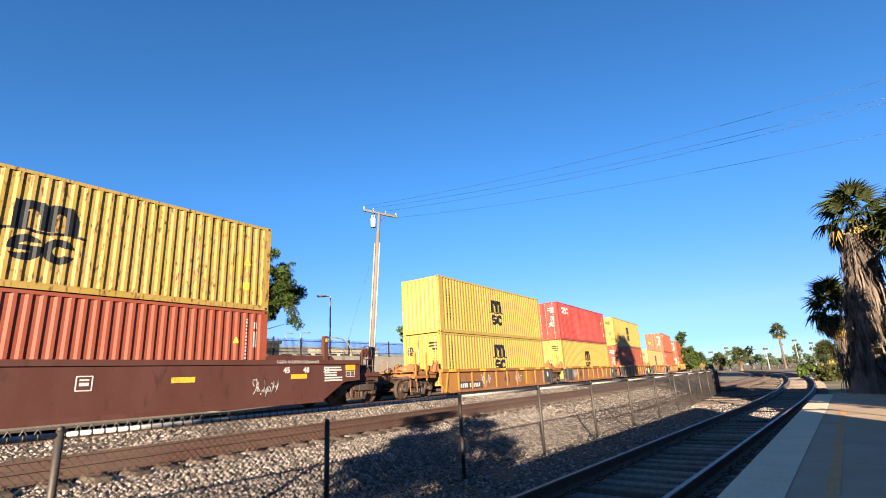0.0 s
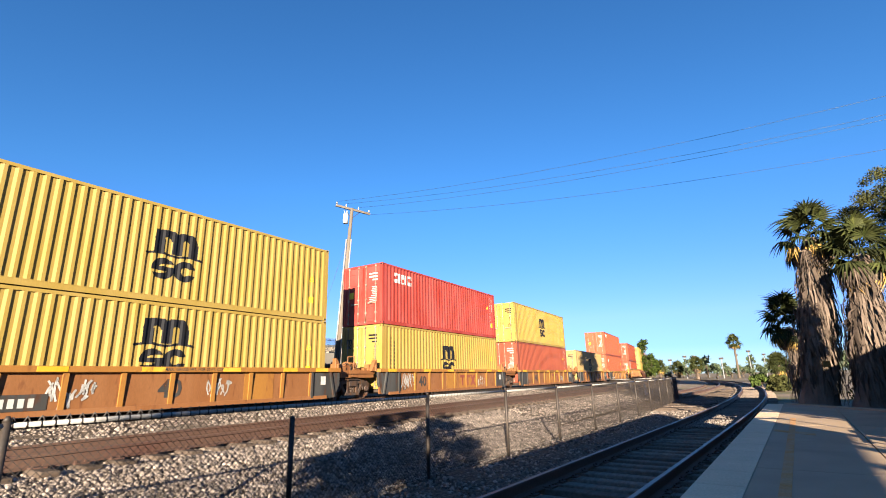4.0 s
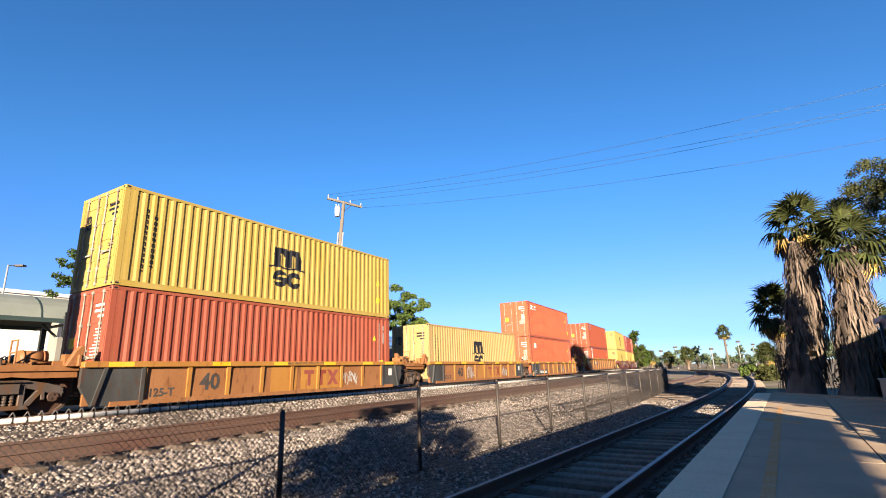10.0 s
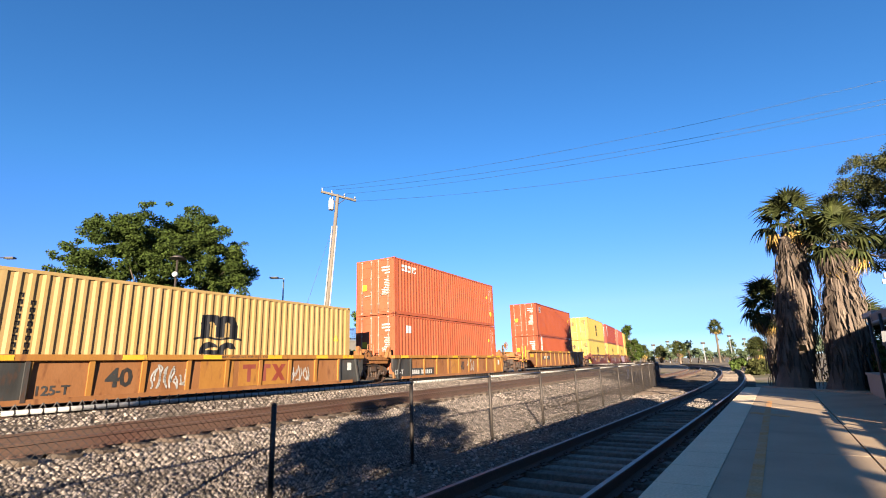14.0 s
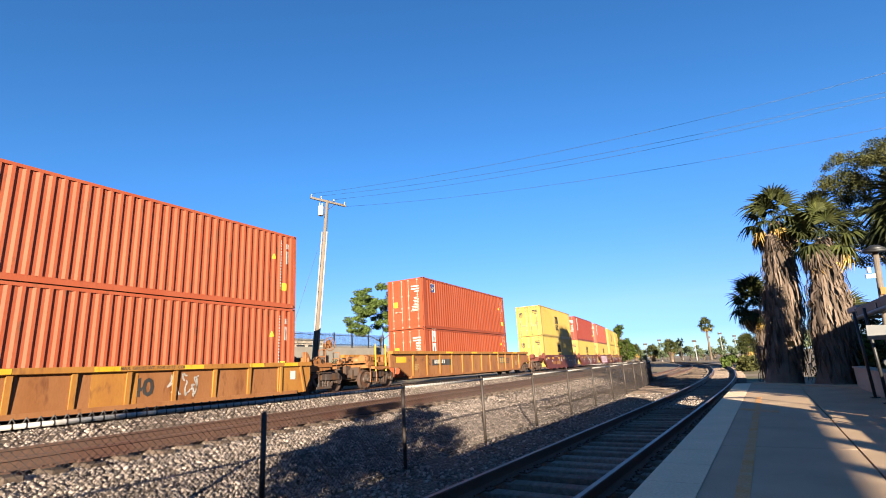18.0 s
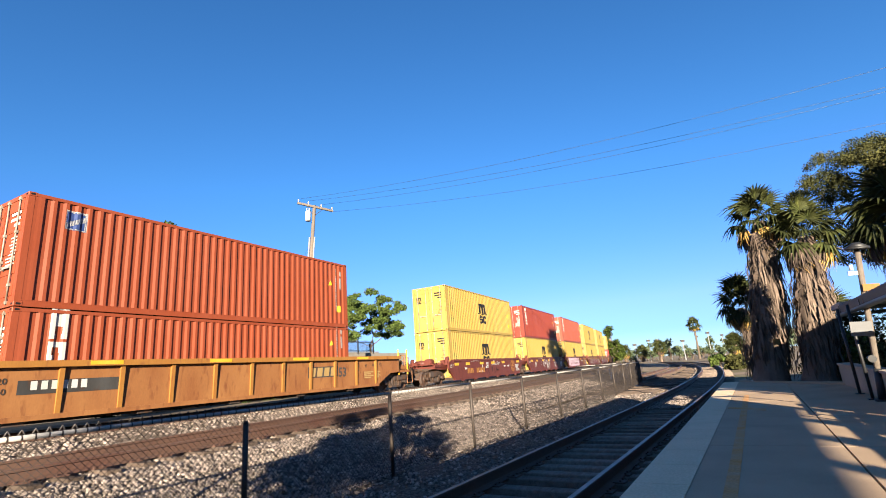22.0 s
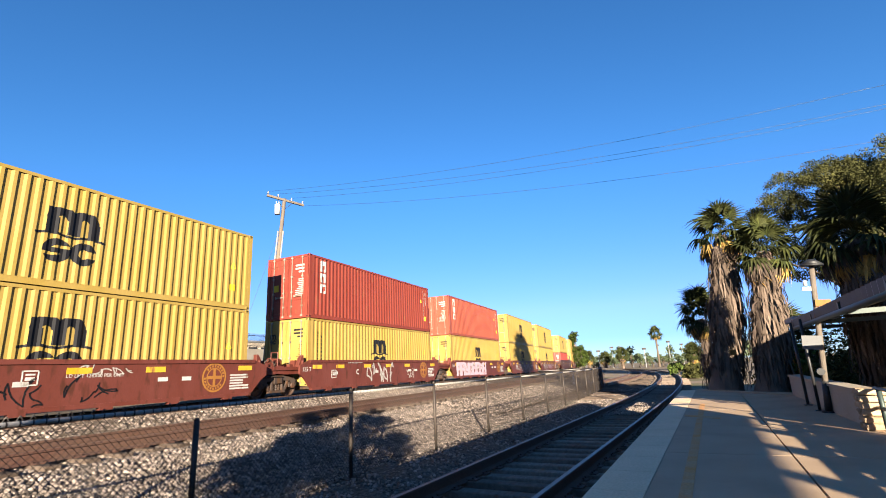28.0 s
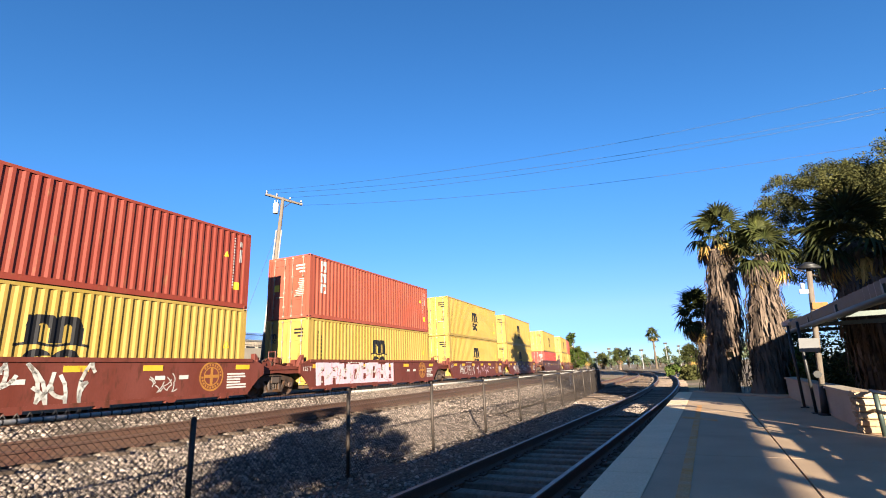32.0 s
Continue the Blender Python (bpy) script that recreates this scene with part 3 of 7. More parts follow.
def switch_ties():
    """Long timbers that reach out from the platform track where a siding leaves it."""
    t = thing("switch_ties", "long weathered wooden switch timbers beside the platform track, darkened for shade", "railway track", kind="structure")
    rnd = random.Random(9)
    bm = bmesh.new()
    box(bm, -0.12, 0.12, 0, 3.6, -0.17, 0)
    bmesh.ops.bevel(bm, geom=bm.edges[:], offset=0.012, segments=1, affect="EDGES")
    # the dark tie colour stands in for the shade over these timbers
    me = mesh_of(bm, "switch_tie", "tie")
    for i in range(64):
        q = 24.0 + 0.62 * i
        p = on(TRACK_C, q, 1.32 + rnd.uniform(0, 0.5), -0.375 + rnd.uniform(-0.02, 0.03))
        part("switch_tie", me, None, t, at=Matrix.Translation(p) @ Matrix.Rotation(heading(TRACK_C, q) + rnd.uniform(-0.02, 0.02), 4, "Z") @ Matrix.Diagonal((1, rnd.uniform(0.75, 1.05), 1, 1)))


switch_ties()
TRACK_D = curve_table(NEAR_AXIS, 7.2, 36.0, 12.0, 0.0043)
# the siding's shade is put into its dark stone colour
bed("ballast_siding", TRACK_D, 36, 130, 0.5, [(-2.2, -0.45), (-1.5, -0.38), (0, -0.34), (1.5, -0.36), (2.6, -0.3)], "oily_shaded_stone", "crushed stone ballast of a siding, darkened for the shade there")
build_track("track_siding", TRACK_D, -0.14, 36, 130, (36.5, 76.0), "siding with rusty rails beyond the end of the fence", "dull_head")
# a bed added to make the ground behind the train darker than the earth
bed("ballast_far", MAIN, -60, 120, 1.0, [(2.6, 0.2), (3.4, 0.24), (5.0, 0.25), (7.5, 0.25), (9.5, 0.22)], "ballast", "crushed stone ground beyond the main line, darker than the earth")


# ---- the train ----
CL, CW = 12.192, 2.438
PITCH, DEEP = 0.2775, 0.034


def ripple(x):
    """How far in a corrugated wall lies at x along it."""
    f = (x / PITCH) % 1.0
    if f < 0.27:
        return 0.0
    if f < 0.5:
        return DEEP * (f - 0.27) / 0.23
    if f < 0.77:
        return DEEP
    return DEEP * (1 - (f - 0.77) / 0.23)


def breaks(a, b):
    out, i = [a], math.floor(a / PITCH)
    while i * PITCH < b:
        for f in (0, 0.27, 0.5, 0.77):
            x = (i + f) * PITCH
            if a < x < b:
                out.append(x)
        i += 1
    return out + [b]


def wall_mesh(height):
    bm = bmesh.new()
    xs = breaks(0.12, CL - 0.12)
    rows = []
    for z in (0.15, height - 0.10):
        rows.append([bm.verts.new((x, ripple(x) if 0.3 < x < CL - 0.3 else min(ripple(x), 0.004), z)) for x in xs])
    for i in range(len(xs) - 1):
        bm.faces.new((rows[0][i], rows[0][i + 1], rows[1][i + 1], rows[1][i]))
    me = bpy.data.meshes.new("side_panel")
    bm.to_mesh(me)
    bm.free()
    return me


def end_mesh(height):
    bm = bmesh.new()
    xs = breaks(0.15, CW - 0.15)
    rows = [[bm.verts.new((ripple(x), x, z)) for x in xs] for z in (0.15, height - 0.1)]
    for i in range(len(xs) - 1):
        bm.faces.new((rows[0][i], rows[0][i + 1], rows[1][i + 1], rows[1][i]))
    me = bpy.data.meshes.new("end_panel")
    bm.to_mesh(me)
    bm.free()
    return me


def painted(inside, x0, x1, z0, z1, dx=0.0173, dz=0.012):
    """Paint that follows the corrugated wall: strips of the shape that inside(x, z) tells."""
    bm = bmesh.new()
    xs = sorted(set([round(x, 4) for x in breaks(x0, x1)] + [round(x0 + i * dx, 4) for i in range(int((x1 - x0) / dx) + 1)]))
    n = int((z1 - z0) / dz)
    for a, b in zip(xs, xs[1:]):
        m, run = (a + b) / 2, None
        for j in range(n + 1):
            z = z0 + j * dz
            hit = j < n and inside(m, z + dz / 2)
            if hit and run is None:
                run = z
            elif not hit and run is not None:
                ya, yb = ripple(a) - 0.003, ripple(b) - 0.003
                bm.faces.new([bm.verts.new(p) for p in ((a, ya, run), (b, yb, run), (b, yb, z), (a, ya, z))])
                run = None
    bmesh.ops.remove_doubles(bm, verts=bm.verts, dist=0.0004)
    me = bpy.data.meshes.new("mark")
    bm.to_mesh(me)
    bm.free()
    return me


def emblem(x, z):
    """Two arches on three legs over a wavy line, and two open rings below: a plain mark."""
    x, z = (x - 5.05) / 0.95, (z - 0.66) / 0.74
    if 0.98 < z < 2.0:
        for c in (0.62, 1.22):
            dx, dz = x - c, z - 1.55
            if dz > 0 and 0.13 ** 2 < dx * dx + (dz * 0.8) ** 2 < 0.40 ** 2 and dz < 0.46:
                return True
        for c in (0.36, 0.92, 1.46):
            if abs(x - c - 0.03) < 0.16 and 1.04 < z < 1.62:
                return True
        if 0.24 < x < 0.46 and 1.5 < z < 1.96:
            return True
    if abs(z - 1.0 - 0.04 * math.sin((x - 0.2) * 6.5)) < 0.045 and 0.0 < x < 1.85:
        return True
    for c in (0.58, 1.28):
        dx, dz = x - c, (z - 0.42) * 0.85
        if 0.15 < math.hypot(dx, dz) < 0.36:
            if c > 1:
                return not (dx > 0.12 and abs(dz) < 0.11)
            return abs(dz) < 0.07 or not ((dx > 0.05 and 0 < dz < 0.17) or (dx < -0.05 and -0.17 < dz < 0))
        if c < 1 and abs(dz) < 0.075 and abs(dx) < 0.2:
            return True
    return False


def column_bars(rows):
    """Upright columns of small bars, in place of lettering that names a firm."""
    def inside(x, z):
        for c, z0, z1 in rows:
            if abs(x - c) < 0.055 and z0 < z < z1 and ((z1 - z) % 0.165) < 0.115:
                return abs(x - c) > 0.02 or ((z1 - z) % 0.165) < 0.035
        return False
    return inside


def block_mark(seed, w, h, n):
    """A row of rounded blocks with gaps, in place of a firm's name."""
    rnd = random.Random(seed)
    cuts = [(rnd.uniform(0.3, 0.6), rnd.choice((-1, 0, 1))) for _ in range(n)]

    def inside(x, z):
        i = int(x / w * n)
        if not (0 <= i < n and 0 < z < h):
            return False
        u, v = (x / w * n - i), z / h
        if u > 0.86:
            return False
        k, side = cuts[i]
        hole = 0.25 < u < 0.62 and abs(v - k) < 0.2
        notch = side and abs(v - 0.5) < 0.14 and (u > 0.5 if side > 0 else u < 0.3)
        return not (hole or notch)
    return inside


def upright_mark(seed, w, h, n):
    f = block_mark(seed, h, w, n)
    return lambda x, z: f(h - z, x)


WALL = {h: wall_mesh(h) for h in (2.896, 2.591)}
END = {h: end_mesh(h) for h in (2.896, 2.591)}
MARKS = {}


def mark_mesh(key, inside, x0, x1, z0, z1, shift=(0, 0)):
    if key not in MARKS:
        MARKS[key] = painted(lambda x, z: inside(x - shift[0], z - shift[1]), x0, x1, z0, z1)
    return MARKS[key]


def of_paint(me, mat):
    """A mesh in a paint of its own; alike ones share it."""
    key = (me.name, mat)
    if key not in MARKS:
        c = me.copy()
        c.materials.clear()
        c.materials.append(M[mat])
        MARKS[key] = c
    return MARKS[key]


def shape(key, mats, build):
    if key not in MARKS:
        bm = bmesh.new()
        build(bm)
        MARKS[key] = mesh_of(bm, key if isinstance(key, str) else key[0], mats)
    return MARKS[key]


def lettering(text, size, mat, bold=0.0):
    """Words in Blender's own font as a thin mesh that stands in the xz plane and faces -y."""
    key = ("text", text, size, mat)
    if key not in MARKS:
        cu = bpy.data.curves.new("words", "FONT")
        cu.body, cu.size, cu.offset, cu.resolution_u = text, size, bold, 2
        ob = bpy.data.objects.new("words", cu)
        scene.collection.objects.link(ob)
        me = bpy.data.meshes.new_from_object(ob.evaluated_get(bpy.context.evaluated_depsgraph_get()))
        me.transform(Matrix.Rotation(math.pi / 2, 4, "X"))
        me.materials.clear()
        me.materials.append(M[mat])
        bpy.data.objects.remove(ob)
        MARKS[key] = me
    return MARKS[key]


def container(colour, style, label, height=2.896, doors=True, group="containers on the train"):
    """A forty-foot box. x runs along it from the near-end corner, y to its far side, z up."""
    c = thing("shipping_container", label, "shipping container", group)
    rotated = Matrix.Translation((CL, CW, 0)) @ Matrix.Rotation(math.pi, 4, "Z")
    H = height
    for m in (Matrix.Identity(4), rotated):
        part("side_panel", of_paint(WALL[H], colour), None, c, at=m)
        part("top_rail", shape(("top_rail", colour, H), colour, lambda bm: box(bm, 0.12, CL - 0.12, -0.004, 0.07, H - 0.10, H - 0.015)), None, c, at=m)
        part("bottom_rail", shape(("bottom_rail", colour), colour, lambda bm: (box(bm, 0.15, CL - 0.15, 0.0, 0.05, 0.0, 0.15), box(bm, 0.15, CL - 0.15, -0.003, 0.06, 0.145, 0.16))), None, c, at=m)

    def post(bm):
        box(bm, 0.0, 0.14, 0.0, 0.07, 0.118, H - 0.118)
        box(bm, 0.0, 0.06, 0.05, 0.16, 0.118, H - 0.118)

    def casting(bm):
        box(bm, -0.006, 0.178, -0.006, 0.162, 0, 0.118)
        bmesh.ops.bevel(bm, geom=bm.edges[:], offset=0.012, segments=1, affect="EDGES")

    def slots(bm):
        prism(bm, [(0.05, 0.035), (0.125, 0.035), (0.14, 0.06), (0.125, 0.085), (0.05, 0.085), (0.035, 0.06)], "y", -0.009, 0.0)
        prism(bm, [(0.045, 0.035), (0.115, 0.035), (0.13, 0.06), (0.115, 0.085), (0.045, 0.085), (0.03, 0.06)], "x", -0.009, 0.0)

    for fx in (0, 1):
        for fy in (0, 1):
            m = Matrix.Translation((CL * fx, CW * fy, 0)) @ Matrix.Diagonal((1 - 2 * fx, 1 - 2 * fy, 1, 1))
            part("corner_post", shape(("corner_post", colour, H), colour, post), None, c, at=m)
            for z in (0, H - 0.118):
                k = part("corner_casting", shape(("corner_casting", colour), colour, casting), None, c, at=m @ Matrix.Translation((0, 0, z)))
                if fy == 0:
                    part("slot", shape("slot", "logo_black", slots), None, k)
    def roof(bm):
        box(bm, 0.1, CL - 0.1, 0.05, CW - 0.05, H - 0.06, H - 0.02)
        for i in range(1, 40):
            box(bm, 0.3 * i - 0.06, 0.3 * i + 0.06, 0.2, CW - 0.2, H - 0.022, H - 0.006)
    part("roof", shape(("roof", colour, H), colour, roof), None, c)
    part("floor", shape("container_floor", "truck_steel", lambda bm: box(bm, 0.1, CL - 0.1, 0.05, CW - 0.05, 0.1, 0.16)), None, c)
    far = Matrix.Translation((CL, CW, 0)) @ Matrix.Rotation(math.pi, 4, "Z")
    part("end_panel", of_paint(END[H], colour), None, c, at=far)
    part("end_sill", shape(("end_sill", colour, H), colour, lambda bm: box(bm, 0.01, 0.07, 0.16, CW - 0.16, 0.02, 0.15)), None, c, at=far)
    head = shape(("end_header", colour, H), colour, lambda bm: box(bm, 0.01, 0.07, 0.16, CW - 0.16, H - 0.11, H - 0.02))
    part("end_header", head, None, c, at=far)
    if doors:
        doorset(c, colour, H, style)
    else:
        part("end_panel", of_paint(END[H], colour), None, c)
        part("end_sill", MARKS[("end_sill", colour, H)], None, c)
        part("end_header", head, None, c)
    decorate(c, style, H)
    return c


def doorset(c, colour, H, style):
    light = "rod_steel"

    def leaf(bm):
        box(bm, 0.03, 0.06, 0.0, 1.045, 0.16, H - 0.12)
        for i in range(5):
            z = 0.3 + i * (H - 0.7) / 4
            prism(bm, [(0.06, z - 0.02), (1.0, z - 0.02), (1.0, z + 0.3), (0.06, z + 0.3)], "x", 0.016, 0.03)
        box(bm, 0.012, 0.03, 0.0, 0.03, 0.16, H - 0.12)
        box(bm, 0.012, 0.03, 1.015, 1.045, 0.16, H - 0.12)

    def rod(bm):
        tube(bm, (-0.012, 0, 0.06), (-0.012, 0, H - 0.06), 0.019, 8)
        for z in (0.12, 0.55, 1.2, 1.9, H - 0.12):
            box(bm, -0.036, 0.02, -0.045, 0.045, z - 0.035, z + 0.035)

    def handle(bm):
        box(bm, -0.05, -0.03, -0.02, 0.42, 0.98, 1.03)
        box(bm, -0.05, 0.0, 0.36, 0.42, 0.96, 1.06)
    for j in (0, 1):
        d = part("door", shape(("door", colour, H), colour, leaf), None, c, at=Matrix.Translation((0, 0.165 + 1.06 * j, 0)))
        for k in (0, 1):
            part("lock_rod", shape(("lock_rod", H), light, rod), None, d, "pale lock rod with brackets", at=Matrix.Translation((0, 0.22 + 0.6 * k, 0)))
        part("handle", shape("handle", light, handle), None, d, at=Matrix.Translation((0, 0.25, 0)))
    part("door_header", shape(("door_header", colour, H), colour, lambda bm: box(bm, 0.0, 0.08, 0.16, CW - 0.16, H - 0.12, H - 0.01)), None, c)
    part("door_sill", shape(("door_sill", colour), colour, lambda bm: box(bm, 0.0, 0.08, 0.16, CW - 0.16, 0.01, 0.15)), None, c)

    def code(bm):
        rnd = random.Random(4)
        for i in range(3):
            box(bm, 0.008, 0.014, 0.3, 0.8 - 0.2 * (i == 2), H - 0.52 - 0.15 * i, H - 0.445 - 0.15 * i)
        for i in range(9):
            w = rnd.uniform(0.25, 0.5)
            box(bm, 0.008, 0.014, 0.33, 0.33 + w * (0.6 if pale else 1), 1.75 - 0.085 * i, (1.768 if pale else 1.785) - 0.085 * i)
    pale = "yellow" in colour
    ink = "white_paint" if "yellow" not in colour else "logo_black"
    part("markings", shape(("markings", ink, H), ink, code), None, c)
    if "yellow" in colour:
        m = mark_mesh("emblem", emblem, 5.02, 6.86, 0.6, 2.2)
        part("emblem", of_paint(m, "logo_black"), None, c, "small black emblem on the door", at=Matrix.Translation((0.004, 2.2, H - 1.05)) @ Matrix.Rotation(-math.pi / 2, 4, "Z") @ Matrix.Diagonal((0.26, 0.02, 0.3, 1)) @ Matrix.Translation((-5.05, 0, -0.66)))
    else:
        part("sticker", shape("sticker", "sticker_yellow", lambda bm: box(bm, -0.004, 0.012, 1.75, 2.05, 1.3, 1.6)), None, c, "yellow sticker")


def decorate(c, style, H):
    """Paint and stickers on the wall that faces the platform."""
    if style == "wave":
        part("emblem", of_paint(mark_mesh("emblem", emblem, 5.02, 6.86, 0.6, 2.2), "logo_black"), None, c, "large black arched emblem")
        part("firm_name", of_paint(mark_mesh("firm", column_bars([(0.68, 0.45, 2.32), (0.94, 0.62, 2.15)]), 0.55, 1.1, 0.3, 2.4), "logo_black"), None, c, "column of small black bars")
        part("warning_sign", of_paint(mark_mesh("signs", lambda x, z: abs(x - 11.35) < 0.13 and abs(z - 0.75) < 0.11, 11.15, 11.55, 0.6, 0.9), "sticker_yellow"), None, c, "bright yellow warning sign")
        part("warning_triangle", of_paint(mark_mesh("signs_up", lambda x, z: abs(x - 11.35) < 0.13 * (1 - (z - 1.45) / 0.25) and 1.45 < z < 1.7 and not (abs(x - 11.35) < 0.07 * (1 - (z - 1.48) / 0.16) and z > 1.48), 11.15, 11.55, 1.4, 1.75), "sticker_yellow"), None, c, "yellow triangle sign")
    else:
        part("markings", of_paint(mark_mesh("codes", lambda x, z: (abs(x - 11.45) < 0.05 and 0.7 < z < 2.6 and (z * 9) % 1 < 0.6) or (abs(x - 11.75) < 0.07 and (1.7 < z < 2.2 or 2.3 < z < 2.5)), 11.3, 11.95, 0.5, 2.7), "white_paint"), None, c, "small white markings")
        part("warning_sign", of_paint(mark_mesh("signs2", lambda x, z: abs(x - 11.6) < 0.14 and abs(z - 0.8) < 0.14, 11.4, 11.8, 0.6, 1.0), "sticker_yellow"), None, c, "yellow warning sign")
        part("warning_label", of_paint(mark_mesh("signs3", lambda x, z: abs(x - 11.1) < 0.1 * (1 - (z - 1.82) / 0.22), 10.9, 11.3, 1.82, 2.02), "sticker_yellow"), None, c, "yellow triangle sign")
    if style == "caps":
        part("firm_name", of_paint(mark_mesh("caps", block_mark(2, 1.55, 0.48, 3), 0.9, 2.6, 2.0, 2.6, (0.95, 2.06)), "white_paint"), None, c, "white block emblem")
    if style == "italic":
        part("firm_name", of_paint(mark_mesh("italic", block_mark(7, 1.35, 0.34, 3), 0.7, 2.2, 2.2, 2.7, (0.75, 2.26)), "white_paint"), None, c, "white block emblem")
    if style == "flag":
        part("firm_name", of_paint(mark_mesh("flag", lambda x, z: abs(x - 0.25) < 0.25 and abs(z - 0.25) < 0.25, 0.8, 1.4, 2.0, 2.7, (0.85, 2.1)), "blue_paint"), None, c, "blue square emblem")
        part("emblem", of_paint(mark_mesh("flag2", lambda x, z: abs(z - 0.1 - 0.5 * x) < 0.07 or (abs(x - 0.25) < 0.26 and abs(z - 0.25) < 0.26 and (abs(x - 0.25) > 0.22 or abs(z - 0.25) > 0.22)), 0.85, 1.36, 2.1, 2.62, (0.85, 2.1)), "white_paint"), None, c)
    if style == "upright":
        part("firm_name", of_paint(mark_mesh("upright", upright_mark(5, 0.42, 1.5, 3), 0.75, 1.25, 1.0, 2.7, (0.8, 1.1)), "white_paint"), None, c, "upright white block emblem")
    if style == "upright_low":
        part("firm_name", of_paint(mark_mesh("upright_low", upright_mark(5, 0.4, 1.55, 3), 0.75, 1.25, 0.5, 2.6, (0.8, 0.75)), "white_paint"), None, c, "upright white block emblem")
    if style == "patch":
        part("placard", of_paint(mark_mesh("patch", lambda x, z: True, 1.05, 1.45, 2.0, 2.38), "white_paint"), None, c, "white paper placard")


# --- running gear ---
def wheelset_mesh():
    def build(bm):
        tube(bm, (0, -1.0, 0), (0, 1.0, 0), 0.085, 10)
        for s in (-1, 1):
            prof = [(0.44, 0.70), (0.455, 0.715), (0.42, 0.73), (0.415, 0.85), (0.36, 0.85), (0.34, 0.80), (0.16, 0.82), (0.12, 0.87), (0.085, 0.87)]
            n = 24
            rings = [[bm.verts.new((r * math.cos(6.28319 * i / n), s * y, r * math.sin(6.28319 * i / n))) for i in range(n)] for r, y in prof]
            back = [bm.verts.new((0.085 * math.cos(6.28319 * i / n), s * 0.70, 0.085 * math.sin(6.28319 * i / n))) for i in range(n)]
            rings = [back] + rings
            for a, b in zip(rings, rings[1:]):
                for i in range(n):
                    bm.faces.new((a[i], a[(i + 1) % n], b[(i + 1) % n], b[i]))
            tube(bm, (0, s * 0.9, 0), (0, s * 1.09, 0), 0.11, 12)
            for k in range(3):
                a = k * 2.0944
                tube(bm, (0.06 * math.cos(a), s * 1.08, 0.06 * math.sin(a)), (0.06 * math.cos(a), s * 1.11, 0.06 * math.sin(a)), 0.018, 6)
    return shape("wheelset", "wheel_steel", build)


def side_frame_mesh():
    def build(bm):
        # a cast frame: upper beam, slanted lower arms, pedestal jaws, open windows
        up = [(-1.12, 0.50), (-1.05, 0.66), (-0.75, 0.72), (-0.35, 0.82), (0.35, 0.82), (0.75, 0.74), (1.05, 0.66), (1.12, 0.50), (0.98, 0.44), (0.68, 0.56), (0.32, 0.66), (-0.32, 0.66), (-0.68, 0.56), (-0.98, 0.44)]
        prism(bm, up, "y", -0.07, 0.07)
        for s in (-1, 1):
            prism(bm, [(s * 0.74, 0.62), (s * 0.58, 0.60), (s * 0.30, 0.26), (s * 0.36, 0.18), (s * 0.46, 0.24)], "y", -0.07, 0.07)
            prism(bm, [(s * 0.34, 0.7), (s * 0.22, 0.7), (s * 0.22, 0.22), (s * 0.34, 0.22)], "y", -0.08, 0.08)
            prism(bm, [(s * 0.72, 0.66), (s * 0.62, 0.64), (s * 0.66, 0.36), (s * 0.74, 0.36)], "y", -0.07, 0.07)
            prism(bm, [(s * 1.02, 0.64), (s * 1.10, 0.62), (s * 1.08, 0.40), (s * 1.0, 0.40)], "y", -0.07, 0.07)
        prism(bm, [(-0.46, 0.16), (0.46, 0.16), (0.40, 0.26), (-0.40, 0.26)], "y", -0.09, 0.09)
        bmesh.ops.bevel(bm, geom=bm.edges[:], offset=0.014, segments=1, affect="EDGES")
    return shape("side_frame", "truck_steel", build)


def spring_mesh():
    def build(bm):
        for x in (-0.13, 0.0, 0.13):
            for i in range(5):
                tube(bm, (x, 0, 0.27 + i * 0.065), (x, 0, 0.305 + i * 0.065), 0.058, 8)
            tube(bm, (x, 0, 0.26), (x, 0, 0.6), 0.035, 6)
    return shape("spring_nest", "truck_steel", build)


WHEELS = []


def truck(parent, x, wheelbase=1.78):
    """A two-axle truck under a car."""
    t = part("truck", shape("bolster", "truck_steel", lambda bm: (box(bm, -0.2, 0.2, -1.12, 1.12, 0.52, 0.74), box(bm, -0.24, 0.24, -0.3, 0.3, 0.7, 0.86), tube(bm, (-0.55, -0.6, 0.4), (-0.55, 0.6, 0.4), 0.05), tube(bm, (0.55, -0.6, 0.4), (0.55, 0.6, 0.4), 0.05))),
             None, parent, at=Matrix.Translation((x, 0, 0)))
    for s in (-1, 1):
        part("side_frame", side_frame_mesh(), None, t, "cast steel side frame", at=Matrix.Translation((0, s * 0.99, 0)))
        part("spring_nest", spring_mesh(), None, t, at=Matrix.Translation((0, s * 0.99, 0)))
    for s in (-1, 1):
        w = part("wheelset", wheelset_mesh(), None, t, "steel wheels with turning bearing caps", at=Matrix.Translation((s * wheelbase / 2, 0, 0.42)))
        WHEELS.append((w, s * wheelbase / 2))
    return t


def flat_words(parent, text, size, mat, x, y, z, name="lettering"):
    return part(name, lettering(text, size, mat, size * (0.03 if size > 0.25 else 0.008)), None, parent, at=Matrix.Translation((x, y, z)))


